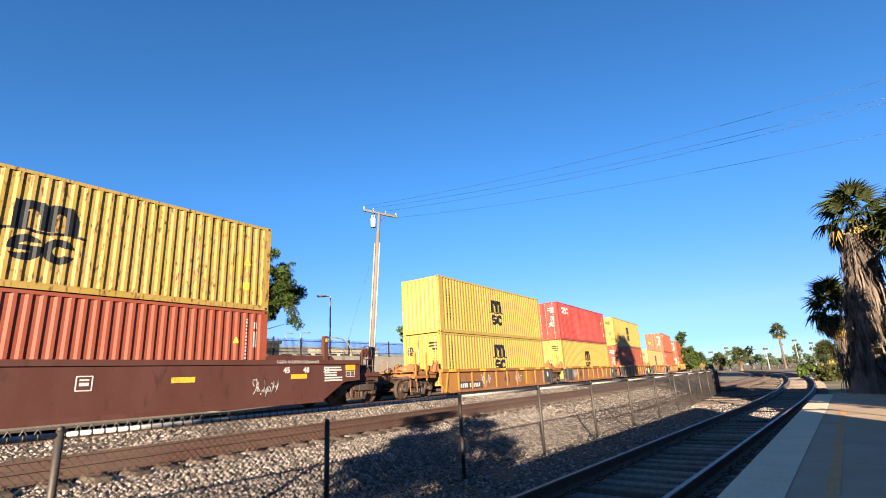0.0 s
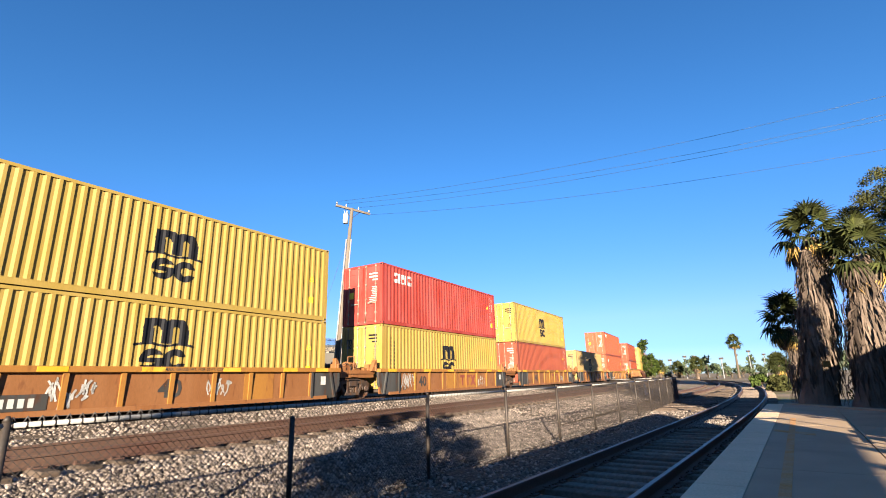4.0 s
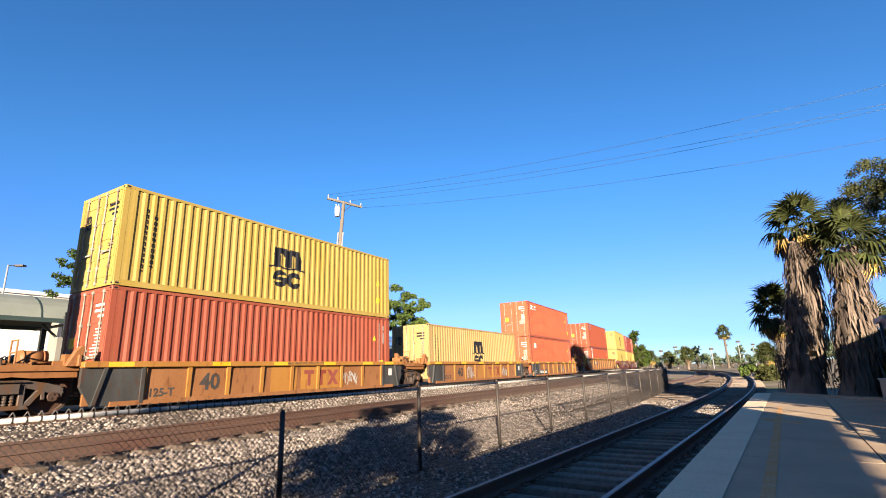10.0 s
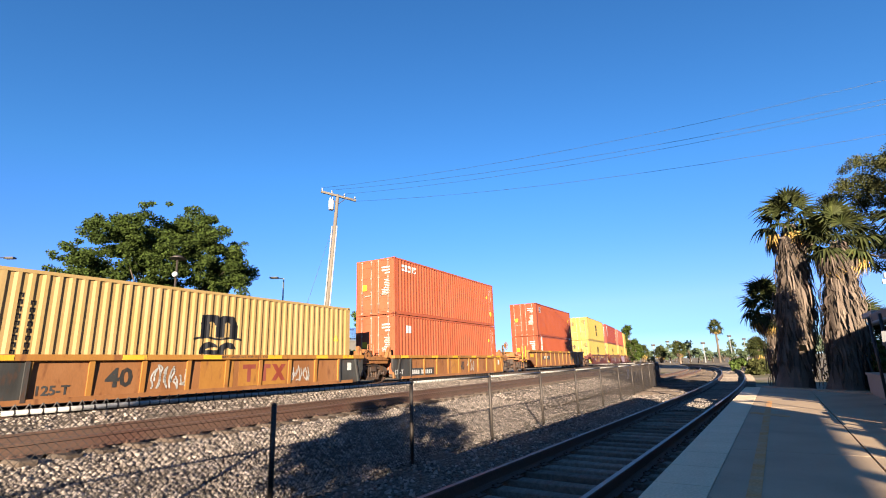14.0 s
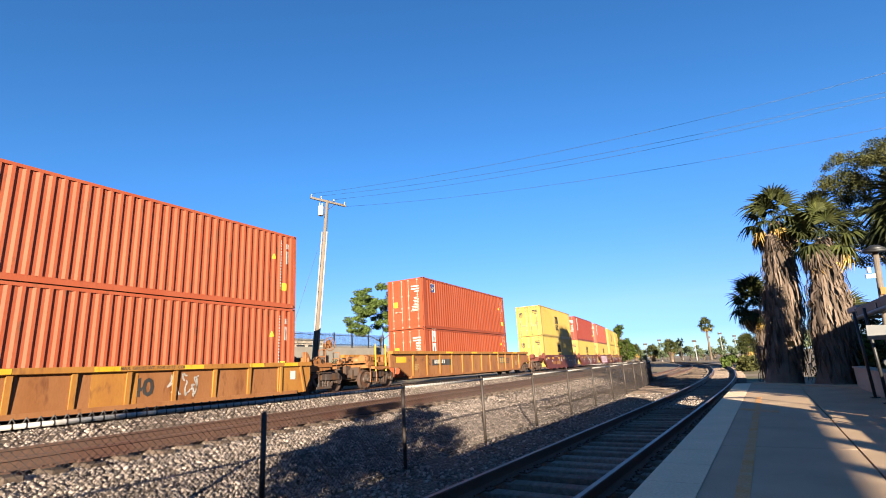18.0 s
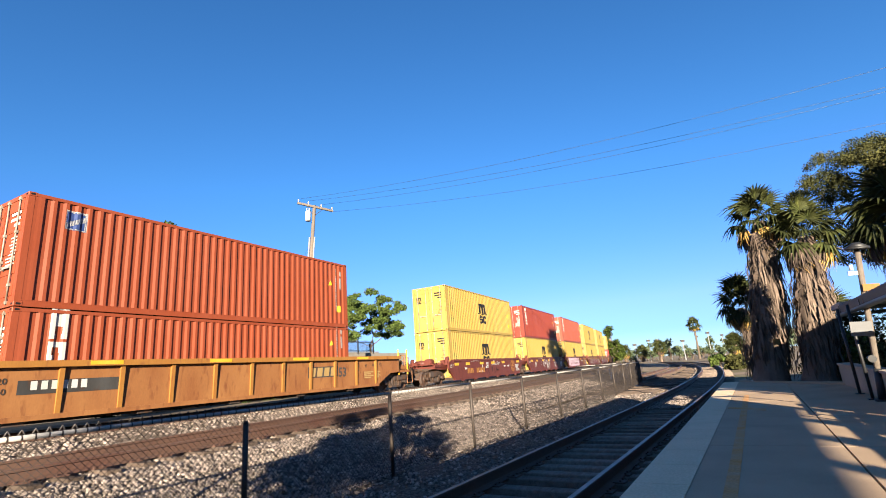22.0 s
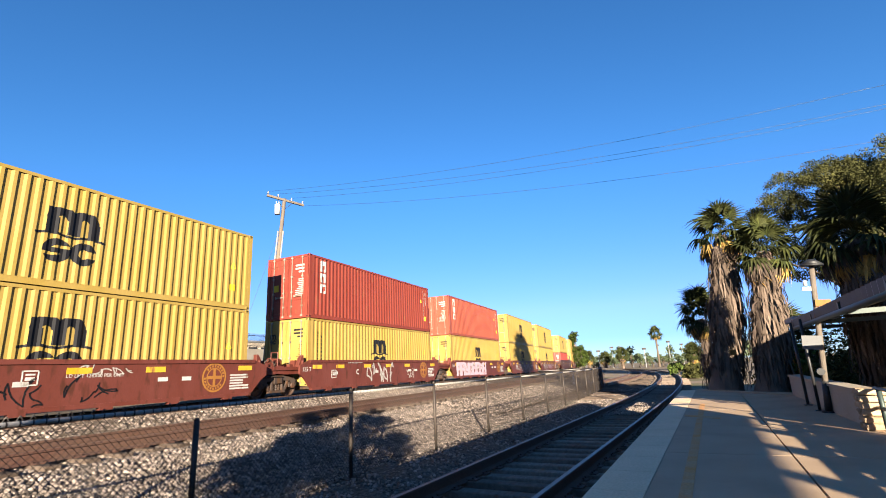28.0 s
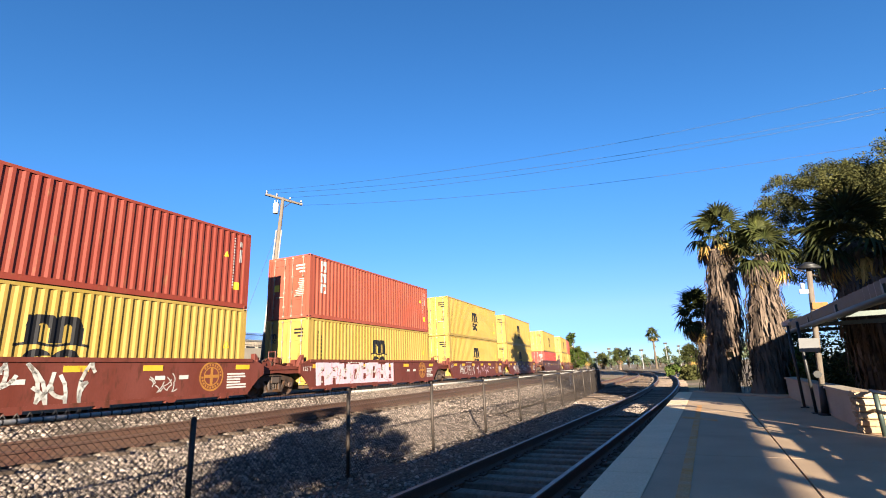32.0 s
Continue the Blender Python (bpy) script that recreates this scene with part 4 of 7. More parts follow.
def scribble(parent, seed, x, y, z, w, h, mat, width=0.035, loops=7):
    """Spray-painted loops and strokes."""
    def build(bm):
        rnd = random.Random(seed)
        for i in range(loops):
            cx, cz = w * (i + 0.5) / loops, h * 0.5
            pts = [(cx + rnd.uniform(-0.6, 0.6) * w / loops, cz + rnd.uniform(-0.5, 0.5) * h) for _ in range(5)]
            line = []
            for k in range(len(pts) - 1):
                for f in np.linspace(0, 1, 5)[:-1]:
                    a, b = pts[k], pts[k + 1]
                    bow = 0.12 * math.sin(f * math.pi) * (1 if k % 2 else -1)
                    line.append((a[0] + (b[0] - a[0]) * f + bow * (b[1] - a[1]), a[1] + (b[1] - a[1]) * f - bow * (b[0] - a[0])))
            for a, b in zip(line, line[1:]):
                d = Vector((b[0] - a[0], b[1] - a[1]))
                if d.length < 1e-4:
                    continue
                nrm = Vector((-d.y, d.x)).normalized() * width / 2
                e = d.normalized() * width * 0.3
                bm.faces.new([bm.verts.new((p[0], -0.0005 * (i + 1), p[1])) for p in ((a[0] - nrm.x - e.x, a[1] - nrm.y - e.y), (b[0] - nrm.x + e.x, b[1] - nrm.y + e.y), (b[0] + nrm.x + e.x, b[1] + nrm.y + e.y), (a[0] + nrm.x - e.x, a[1] + nrm.y - e.y))])
    return part("graffiti", shape(("graffiti", seed, mat), mat, build), None, parent, "spray-painted graffiti", at=Matrix.Translation((x, y, z)))


def end_gear(parent, x, way, colour):
    """The deck over a truck with its small fittings. way: 1 towards the far end."""
    def deck(bm):
        prism(bm, [(0.0, 0.86), (0.9, 0.86), (1.55, 0.92), (1.55, 1.08), (0.0, 1.12)], "y", -1.15, 1.15)
        for y in (-1.15, 1.15):
            box(bm, 0, 1.6, y - 0.06, y + 0.06, 1.02, 1.16)
        box(bm, 0.1, 0.22, -1.2, 1.2, 1.1, 1.28)
    m = Matrix.Translation((x, 0, 0)) @ Matrix.Diagonal((way, way, 1, 1))
    d = part("end_deck", shape(("end_deck", colour), colour, deck), None, parent, at=m)

    def cylinder(bm):
        tube(bm, (0.8, -0.55, 1.3), (0.8, 0.15, 1.3), 0.17, 14)
        tube(bm, (0.8, 0.15, 1.3), (0.8, 0.5, 1.3), 0.03, 8)
        box(bm, 0.62, 0.98, -0.5, -0.42, 1.1, 1.36)
    part("brake_cylinder", shape(("brake_cylinder", colour), colour, cylinder), None, d, "weathered brake cylinder")

    def wedge(bm):
        prism(bm, [(-0.02, 1.12), (0.34, 1.12), (0.16, 1.50), (0.05, 1.62), (-0.02, 1.62)], "y", -0.09, 0.09)
        box(bm, 0.05, 0.12, -0.16, 0.16, 1.12, 1.40)
        bmesh.ops.bevel(bm, geom=bm.edges[:], offset=0.01, segments=1, affect="EDGES")
    for y in (-1.24, 1.24):
        part("container_guide", shape(("container_guide", colour), colour, wedge), None, d, "worn slanted container guide", at=Matrix.Translation((0, y, 0)))

    def walk_plate(bm):
        for i in range(9):
            box(bm, 1.06 + 0.065 * i, 1.10 + 0.065 * i, -1.14, 1.14, 1.16, 1.20)
        for y in (-1.1, -0.35, 0.35, 1.1):
            box(bm, 1.04, 1.66, y - 0.02, y + 0.02, 1.12, 1.165)
    part("walkway_grating", shape(("walkway_grating", colour), colour, walk_plate), None, d, "rusty crosswalk grating")

    def lever(bm):
        limb(bm, [(0.45, -1.16, 1.12), (0.52, -1.2, 1.36), (0.75, -1.2, 1.46), (1.02, -1.18, 1.3), (1.08, -1.16, 1.02)], 0.02, 0.02, 6)
    part("uncoupling_lever", shape(("uncoupling_lever", colour), "truck_steel", lever), None, d)

    def reservoir(bm):
        tube(bm, (0.42, 0.35, 1.34), (1.0, 0.35, 1.34), 0.2, 14)
        for x in (0.5, 0.92):
            tube(bm, (x - 0.02, 0.35, 1.34), (x + 0.02, 0.35, 1.34), 0.212, 14)
    part("air_reservoir", shape(("air_reservoir", colour), colour, reservoir), None, d, "weathered air tank")

    def bracket(bm):
        box(bm, 0.12, 0.3, -0.12, 0.12, 1.12, 1.42)
        box(bm, 0.29, 0.5, -0.04, 0.04, 1.12, 1.26)
    for y in (-1.02, 1.0):
        part("corner_guide", shape(("corner_guide", colour), colour, bracket), None, d, at=Matrix.Translation((0, y, 0)))

    def valve(bm):
        box(bm, 0.4, 0.6, -0.9, -0.6, 1.1, 1.32)
        tube(bm, (0.5, -0.75, 1.3), (0.5, -0.75, 1.42), 0.06, 8)
        tube(bm, (0.6, -0.7, 1.2), (1.2, -0.7, 1.15), 0.02, 6)
    part("valve_box", shape(("valve_box", colour), "truck_steel", valve), None, d)

    def hose(bm):
        limb_pts = [(1.5, -0.3, 1.0), (1.62, -0.32, 0.75), (1.75, -0.3, 0.62), (1.9, -0.25, 0.7)]
        for a, b in zip(limb_pts, limb_pts[1:]):
            tube(bm, a, b, 0.028, 8)
    part("air_hose", shape("air_hose", "logo_black", hose), None, d)

    def stand(bm):
        tube(bm, (1.3, -1.1, 1.1), (1.3, -1.1, 1.75), 0.02, 6)
        tube(bm, (1.3, -0.75, 1.1), (1.3, -0.75, 1.75), 0.02, 6)
        tube(bm, (1.3, -1.1, 1.73), (1.3, -0.75, 1.73), 0.02, 6)
        tube(bm, (1.3, -1.1, 1.45), (1.3, -0.75, 1.45), 0.02, 6)
    part("grab_rail", shape(("grab_rail", colour), colour, stand), None, d)

    part("tool_box", shape(("tool_box", colour), colour, lambda bm: box(bm, 0.35, 0.75, -1.12, -0.95, 1.1, 1.34)), None, d)
    part("gusset", shape(("gusset", colour), colour, lambda bm: prism(bm, [(0.75, 1.1), (1.1, 1.1), (0.95, 1.42), (0.82, 1.42)], "y", -1.12, -1.04)), None, d)
    part("brake_rod", shape(("brake_rod", colour), colour, lambda bm: tube(bm, (0.3, -0.2, 1.36), (1.35, -0.35, 1.22), 0.05, 8)), None, d)
    part("brake_rod", shape(("brake_rod_back", colour), colour, lambda bm: tube(bm, (0.2, 0.6, 1.25), (1.4, 0.45, 1.2), 0.035, 8)), None, d)
    part("round_cover", shape(("round_cover", colour), colour, lambda bm: tube(bm, (0.62, -1.12, 1.22), (0.62, -1.2, 1.22), 0.1, 12)), None, d)
    part("end_block", shape(("end_block", colour), colour, lambda bm: box(bm, 1.1, 1.4, -0.5, -0.1, 1.08, 1.3)), None, d)

    def pipes(bm):
        tube(bm, (0.0, -1.16, 0.8), (1.5, -1.16, 0.8), 0.022, 6)
        tube(bm, (0.9, -1.2, 0.78), (0.9, -0.6, 0.62), 0.022, 6)
        tube(bm, (1.2, -1.1, 1.1), (1.6, -0.7, 1.32), 0.02, 6)
        tube(bm, (1.6, -0.7, 1.32), (1.66, -0.5, 0.9), 0.02, 6)
    part("air_pipe", shape("air_pipe", "truck_steel", pipes), None, d)
    part("draft_sill", shape("draft_sill", "truck_steel", lambda bm: box(bm, -0.2, 1.75, -0.42, 0.42, 0.46, 0.88)), None, d)
    part("end_plate", shape("end_plate", "truck_steel", lambda bm: box(bm, 1.5, 1.62, -0.72, 0.72, 0.6, 0.98)), None, d)
    return d


def brake_wheel(parent, x, way, colour):
    """A hand brake on its stand: a rimmed wheel with a round dished middle."""
    m = Matrix.Translation((x, 0, 0)) @ Matrix.Diagonal((way, 1, 1, 1))

    def stand(bm):
        box(bm, 0.72, 0.82, -0.95, -0.85, 1.1, 2.0)
        box(bm, 0.62, 0.92, -1.0, -0.7, 1.1, 1.5)
        tube(bm, (0.77, -0.9, 1.95), (0.77, -1.2, 1.95), 0.03, 8)
    b = part("brake_stand", shape("brake_stand", "truck_steel", stand), None, parent, at=m)

    def wheel(bm):
        n = 22
        for i in range(n):
            a, e = 6.28319 * i / n, 6.28319 * (i + 1) / n
            tube(bm, (0.77 + 0.28 * math.cos(a), -1.2, 1.95 + 0.28 * math.sin(a)), (0.77 + 0.28 * math.cos(e), -1.2, 1.95 + 0.28 * math.sin(e)), 0.016, 6)
        for i in range(6):
            a = 6.28319 * i / 6
            tube(bm, (0.77, -1.19, 1.95), (0.77 + 0.28 * math.cos(a), -1.2, 1.95 + 0.28 * math.sin(a)), 0.014, 6)
    part("brake_wheel", shape(("brake_wheel", colour), colour, wheel), None, b, "round hand brake wheel")
    part("gear_case", shape(("gear_case", colour), colour, lambda bm: (tube(bm, (0.77, -1.16, 1.95), (0.77, -1.08, 1.95), 0.17, 16), tube(bm, (0.77, -1.19, 1.95), (0.77, -1.16, 1.95), 0.06, 10))), None, b)


def stanchions(parent, x, way, colour):
    """Two tall grab posts on a step at a car's end."""
    m = Matrix.Translation((x, 0, 0)) @ Matrix.Diagonal((way, 1, 1, 1))
    for a in (0.25, 1.05):
        part("grab_post", shape(("grab_post", colour), colour, lambda bm: box(bm, 0, 0.05, -1.36, -1.31, 0.75, 2.0)), None, parent, at=m @ Matrix.Translation((a, 0, 0)))

    def build(bm):
        box(bm, 0.2, 1.2, -1.38, -1.1, 0.86, 0.98)
        for a in (1.02, 1.5):
            tube(bm, (a, -1.33, 0.3), (a, -1.33, 0.9), 0.016, 6)
        tube(bm, (1.02, -1.33, 0.32), (1.5, -1.33, 0.32), 0.016, 6)
    part("side_step", shape("side_step", "tarnished_paint", build), None, parent, at=m)


def coupler(parent, x, way):
    def build(bm):
        box(bm, 0, 0.7, -0.12, 0.12, 0.74, 1.0)
        box(bm, 0.62, 0.92, -0.2, 0.2, 0.68, 1.06)
        tube(bm, (0.1, -0.45, 0.8), (0.75, -0.4, 0.45), 0.03, 6)
        box(bm, -0.5, 0.3, -1.15, 1.15, 0.5, 0.74)
        tube(bm, (0.28, -1.2, 0.9), (0.28, 1.2, 0.9), 0.03, 6)
        box(bm, 0.2, 0.3, -1.1, -0.95, 0.35, 0.6)
    return part("coupler", shape("coupler", "truck_steel", build), None, parent, at=Matrix.Translation((x, 0, 0)) @ Matrix.Rotation(0 if way > 0 else math.pi, 4, "Z"))


def floor_shape(bm):
    for i in range(5):
        box(bm, 0.05 + i * 2.95, 0.45 + i * 2.95, -1.4, 1.4, 0.22, 0.34)
    box(bm, -0.2, CL + 0.2, -0.2, 0.2, 0.2, 0.3)


def table_shape(bm):
    rnd = random.Random(2)
    for i in range(6):
        box(bm, 0, rnd.uniform(0.55, 0.85), -0.003, 0.002, 0.09 * i, 0.09 * i + 0.055)


def square_shape(bm):
    for a, b, c, d in ((0, 0.36, 0, 0.03), (0, 0.36, 0.33, 0.36), (0, 0.03, 0, 0.36), (0.33, 0.36, 0, 0.36), (0.08, 0.28, 0.12, 0.2), (0.08, 0.28, 0.24, 0.28)):
        box(bm, a, b, -0.003, 0.002, c, d)


shape("well_floor", "truck_steel", floor_shape)
shape("brown_table", "white_paint", table_shape)
shape("square_sign", "white_paint", square_shape)
shape("num_bars_s", "white_paint", lambda bm: [box(bm, 0.14 * i, 0.14 * i + 0.09, -0.003, 0.002, 0, 0.13) for i in range(9)])
shape("num_bars", "white_paint", lambda bm: [box(bm, 0.21 * i, 0.21 * i + 0.13, -0.003, 0.002, 0, 0.2) for i in range(6)])


def well_ochre(seed, first=False, last=False):
    """One forty-foot well of an articulated car: ochre ribbed walls, black ends. x = 0 at its container's near corner."""
    u = thing("well_car", "rust-streaked ochre double-stack well car with black ends", "railway car", "train")
    lo, hi, z0, z1 = -0.45, CL + 0.45, 0.16, 1.10

    def wall(bm):
        box(bm, lo, hi, -0.04, 0.04, z0, z1)
    def chord(bm):
        box(bm, lo - 0.1, hi + 0.1, -0.16, 0.09, z1 - 0.02, z1 + 0.13)
        bmesh.ops.bevel(bm, geom=bm.edges[:], offset=0.012, segments=1, affect="EDGES")
    def foot(bm):
        box(bm, lo + 0.6, hi - 0.6, -0.12, 0.10, z0 - 0.05, z0 + 0.07)
    def rib(bm):
        prism(bm, [(-0.075, z0 + 0.0), (-0.03, z0 + 0.0), (-0.03, z1), (-0.11, z1)], "x", -0.06, 0.06)
    def black_end(bm):
        prism(bm, [(-0.28, z0 - 0.02), (0.93, z0 - 0.02), (0.93, z1 - 0.02), (-0.55, z1 - 0.02), (-0.55, 0.62)], "y", -0.075, 0.05)
        prism(bm, [(-0.28, z0), (-0.2, z0), (0.02, z1 - 0.02), (-0.06, z1 - 0.02)], "y", -0.14, -0.07)
        box(bm, 0.86, 0.95, -0.13, -0.07, z0, z1 - 0.02)
    for s in (-1, 1):
        m = Matrix.Translation((0, s * 1.42, 0)) @ Matrix.Diagonal((1, -s, 1, 1))
        w = part("side_wall", shape("ochre_wall", "ochre_paint", wall), None, u, at=m)
        part("top_chord", shape("ochre_chord", "gold_paint", chord), None, w)
        part("bottom_chord", shape("ochre_foot", "ochre_paint", foot), None, w)
        for i in range(9):
            part("rib", shape("ochre_rib", "gold_paint", rib), None, w, at=Matrix.Translation((0.95 + i * (CL - 1.9) / 8, 0, 0)))
        for e in (0, 1):
            tan = (first and e == 0) or (last and e == 1)
            part("wall_end", shape("tan_end" if tan else "ochre_end", "gold_paint" if tan else "black_paint", black_end), None, w, "tan end plate" if tan else "black end plate", at=Matrix.Translation((CL * e, 0, 0)) @ Matrix.Diagonal((1 - 2 * e, 1, 1, 1)))
    for e in (0, 1):
        end_gear(u, CL + 0.5 if e else -0.5, 1 if e else -1, "tarnished_paint")

    part("floor_frame", MARKS["well_floor"], None, u)
    for x in (0.0, 2.9, 5.2, 7.6, 9.9, 11.4):
        part("lift_mark", shape("lift_mark", "car_yellow", lambda bm: box(bm, 0, 0.62, -0.003, 0.004, 0, 0.12)), None, u, "yellow mark on the top chord", at=Matrix.Translation((x, -1.583, z1 - 0.005)))
    y = -1.466
    flat_words(u, "40", 0.66, "black_paint", {1: 5.75, 5: 6.15}.get(seed, 2.6), y, 0.42)
    if seed not in (1, 5):
        flat_words(u, "125-T", 0.3, "black_paint", 1.1, y, 0.3)
    flat_words(u, "52,900 LBS. MAX. GROSS WT. FOR 20 FT. CONTAINER", 0.12, "black_paint", 5.2, -1.5835, z1 + 0.02)
    part("patch", shape("gold_patch", "gold_paint", lambda bm: box(bm, 0, 1.15, -0.003, 0.002, 0, 0.86)), None, u, "fresher yellow patch", at=Matrix.Translation((8.45 if seed == 1 else 5.2, y, 0.23)))
    if seed not in (1, 5):
        part("patch", shape("gold_patch_wide", "gold_paint", lambda bm: box(bm, 0, 2.0, -0.003, 0.002, 0, 0.84)), None, u, "fresher yellow patch", at=Matrix.Translation((6.55, y, 0.24)))
        strokes = {
            "bar": lambda bm: (box(bm, 0, 0.5, -0.003, 0.002, 0.42, 0.56), box(bm, 0.18, 0.32, -0.003, 0.002, 0, 0.43)),
            "cross": lambda bm: (prism(bm, [(0, 0), (0.2, 0), (0.62, 0.56), (0.42, 0.56)], "y", -0.004, 0.002), prism(bm, [(0.42, 0), (0.62, 0), (0.2, 0.56), (0, 0.56)], "y", -0.003, 0.002)),
        }
        for kind, x in (("bar", 6.7), ("bar", 7.32), ("cross", 7.88)):
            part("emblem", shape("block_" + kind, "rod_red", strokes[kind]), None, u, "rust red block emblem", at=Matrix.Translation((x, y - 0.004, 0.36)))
    part("placard", shape("white_card", "white_paint", lambda bm: box(bm, 0, 0.24, -0.003, 0.002, 0, 0.3)), None, u, at=Matrix.Translation((11.75, y - 0.035, 0.62)))
    if seed in (1, 5):
        part("number_panel", shape("num_panel_low", "black_paint", lambda bm: box(bm, 0, 2.75, -0.002, 0.002, 0, 0.36)), None, u, "black number panel", at=Matrix.Translation((0.5, y - 0.002, 0.24)))
        for x in (0.75, 1.98):
            part("number_strip", MARKS["num_bars"], None, u, at=Matrix.Translation((x, y - 0.006, 0.31)) @ Matrix.Diagonal((0.86, 1, 1, 1)))
    if seed == 5:
        flat_words(u, "125-T", 0.3, "white_paint", -0.45, y - 0.035, 0.34)
        flat_words(u, "B", 0.2, "black_paint", 0.72, y - 0.002, 0.78)
    for tag_seed, x, z, w, h, width in {1: ((1, 3.2, 0.25, 1.05, 0.75, 0.045), (41, 7.2, 0.3, 0.8, 0.6, 0.04)), 5: ((5, 7.2, 0.3, 0.95, 0.7, 0.045),),
                                        2: ((2, 1.1, 0.3, 1.2, 0.72, 0.05), (42, 8.75, 0.28, 0.9, 0.6, 0.035)), 3: ((43, 8.75, 0.28, 0.9, 0.6, 0.035),)}.get(seed, ((4, 3.75, 0.25, 1.1, 0.75, 0.045), (44, 8.75, 0.28, 0.9, 0.6, 0.035))):
        scribble(u, tag_seed, x, y - 0.002, z, w, h, "white_paint", width)
    if first:
        truck(u, -1.77)
        coupler(u, -2.2, -1)
    truck(u, CL + 1.77)
    if last:
        coupler(u, CL + 2.3, 1)
        brake_wheel(u, CL + 1.2, 1, "ochre_paint")
    if first:
        stanchions(u, -1.2, -1, "gold_paint")
    return u


def well_brown(seed, tag="", first=False, last=False):
    """One well of an articulated car in brown, with smooth deep walls."""
    u = thing("well_car", "dark brown double-stack well car with graffiti and yellow stripes", "railway car", "train")
    z0, z1 = 0.20, 1.40

    def wall(bm):
        prism(bm, [(-0.45, 0.66), (0.0, z0), (CL - 0.0, z0), (CL + 0.45, 0.66), (CL + 0.75, 0.86), (CL + 0.75, 1.2), (CL + 0.15, z1), (-0.15, z1), (-0.75, 1.2), (-0.75, 0.86)], "y", -0.05, 0.05)
    def chord(bm):
        box(bm, -0.15, CL + 0.15, -0.09, 0.08, z1 - 0.1, z1 + 0.02)
    def foot(bm):
        box(bm, 0.0, CL, -0.075, 0.08, z0 - 0.03, z0 + 0.08)
        for i in range(6):
            box(bm, 1.0 + 2.0 * i, 1.35 + 2.0 * i, -0.08, 0.08, z0 - 0.1, z0)
    for s in (-1, 1):
        m = Matrix.Translation((0, s * 1.42, 0)) @ Matrix.Diagonal((1, -s, 1, 1))
        w = part("side_wall", shape("brown_wall", "brown_paint", wall), None, u, at=m)
        part("top_chord", shape("brown_chord", "brown_paint", chord), None, w)
        part("bottom_chord", shape("brown_foot", "brown_paint", foot), None, w)
    for e in (0, 1):
        end_gear(u, CL + 0.4 if e else -0.4, 1 if e else -1, "brown_paint")
    part("floor_frame", MARKS["well_floor"], None, u)
    y = -1.474
    for x in (0.05, 1.7, 4.0, 6.1, 8.2, 11.6):
        part("stripe", shape("brown_stripe", "car_yellow", lambda bm: box(bm, 0, 0.62, -0.003, 0.002, 0, 0.16)), None, u, "yellow reflective stripe", at=Matrix.Translation((x, y, 1.05)))
    for x in (1.5, 5.0, 8.6, 9.4):
        part("reflector", shape("brown_card", "white_paint", lambda bm: box(bm, 0, 0.32, -0.003, 0.002, 0, 0.12)), None, u, "pale reflector", at=Matrix.Translation((x, y, 0.78)))

    def seal(bm):
        n = 28
        for r0, r1 in ((0.42, 0.48), (0.27, 0.31)):
            for i in range(n):
                a, b = 6.28319 * i / n, 6.28319 * (i + 1) / n
                bm.faces.new([bm.verts.new((r * math.cos(t), -0.003, r * math.sin(t))) for r, t in ((r0, a), (r1, a), (r1, b), (r0, b))])
        for i in range(22):
            a = 6.28319 * i / 22
            if (i % 11) > 8:
                continue
            bm.faces.new([bm.verts.new((r * math.cos(t), -0.003, r * math.sin(t))) for r, t in ((0.33, a), (0.40, a), (0.40, a + 0.17), (0.33, a + 0.17))])
        box(bm, -0.05, 0.05, -0.004, 0.0, -0.27, 0.27)
        box(bm, -0.27, 0.27, -0.0035, 0.0, -0.05, 0.05)
    part("emblem", shape("brown_seal", "gold_paint", seal), None, u, "round gold emblem with a cross", at=Matrix.Translation((10.6, y, 0.84)))

    part("small_print", MARKS["brown_table"], None, u, "small white print", at=Matrix.Translation((11.25, y, 0.42)))
    if tag != "white":
        flat_words(u, "LD LMT 124,600 PER UNIT", 0.13, "white_paint", 6.1 if tag == "black" else 2.3, y - 0.001, 0.96)
    part("number_strip", MARKS["num_bars_s"], None, u, at=Matrix.Translation((2.6, y - 0.022, 1.27)))
    flat_words(u, "125 T", 0.24, "white_paint", -0.62, y - 0.001, 0.95)

    part("placard", MARKS["square_sign"], None, u, at=Matrix.Translation((5.15 if tag == "black" else 1.35, y, 0.8 if tag == "black" else 0.62)))
    letter = {"black": ("B", 4.3, 0.84), "white": ("C", 3.3, 0.74)}.get(tag)
    if letter:
        flat_words(u, letter[0], 0.34, "white_paint", letter[1], y - 0.001, letter[2])
    if tag == "black":
        flat_words(u, "AUG 9/12", 0.22, "white_paint", 3.7, y - 0.001, 0.52)
    if tag == "pink":
        def block(bm):
            rnd = random.Random(6)
            for i in range(8):
                a, b = 0.84 * i, 0.84 * i + 0.80
                lo, hi, mid = rnd.uniform(-0.08, 0.02), rnd.uniform(0.86, 1.04), rnd.uniform(0.4, 0.6)
                k = rnd.uniform(-0.1, 0.1)
                bars = [(a, a + 0.30, lo, hi)] + rnd.sample([(b - 0.22, b, lo, hi), (a + 0.2, b - 0.2, hi - 0.24, hi), (a + 0.2, b - 0.2, lo, lo + 0.22), (a + 0.2, b, mid - 0.1, mid + 0.12)], 3)
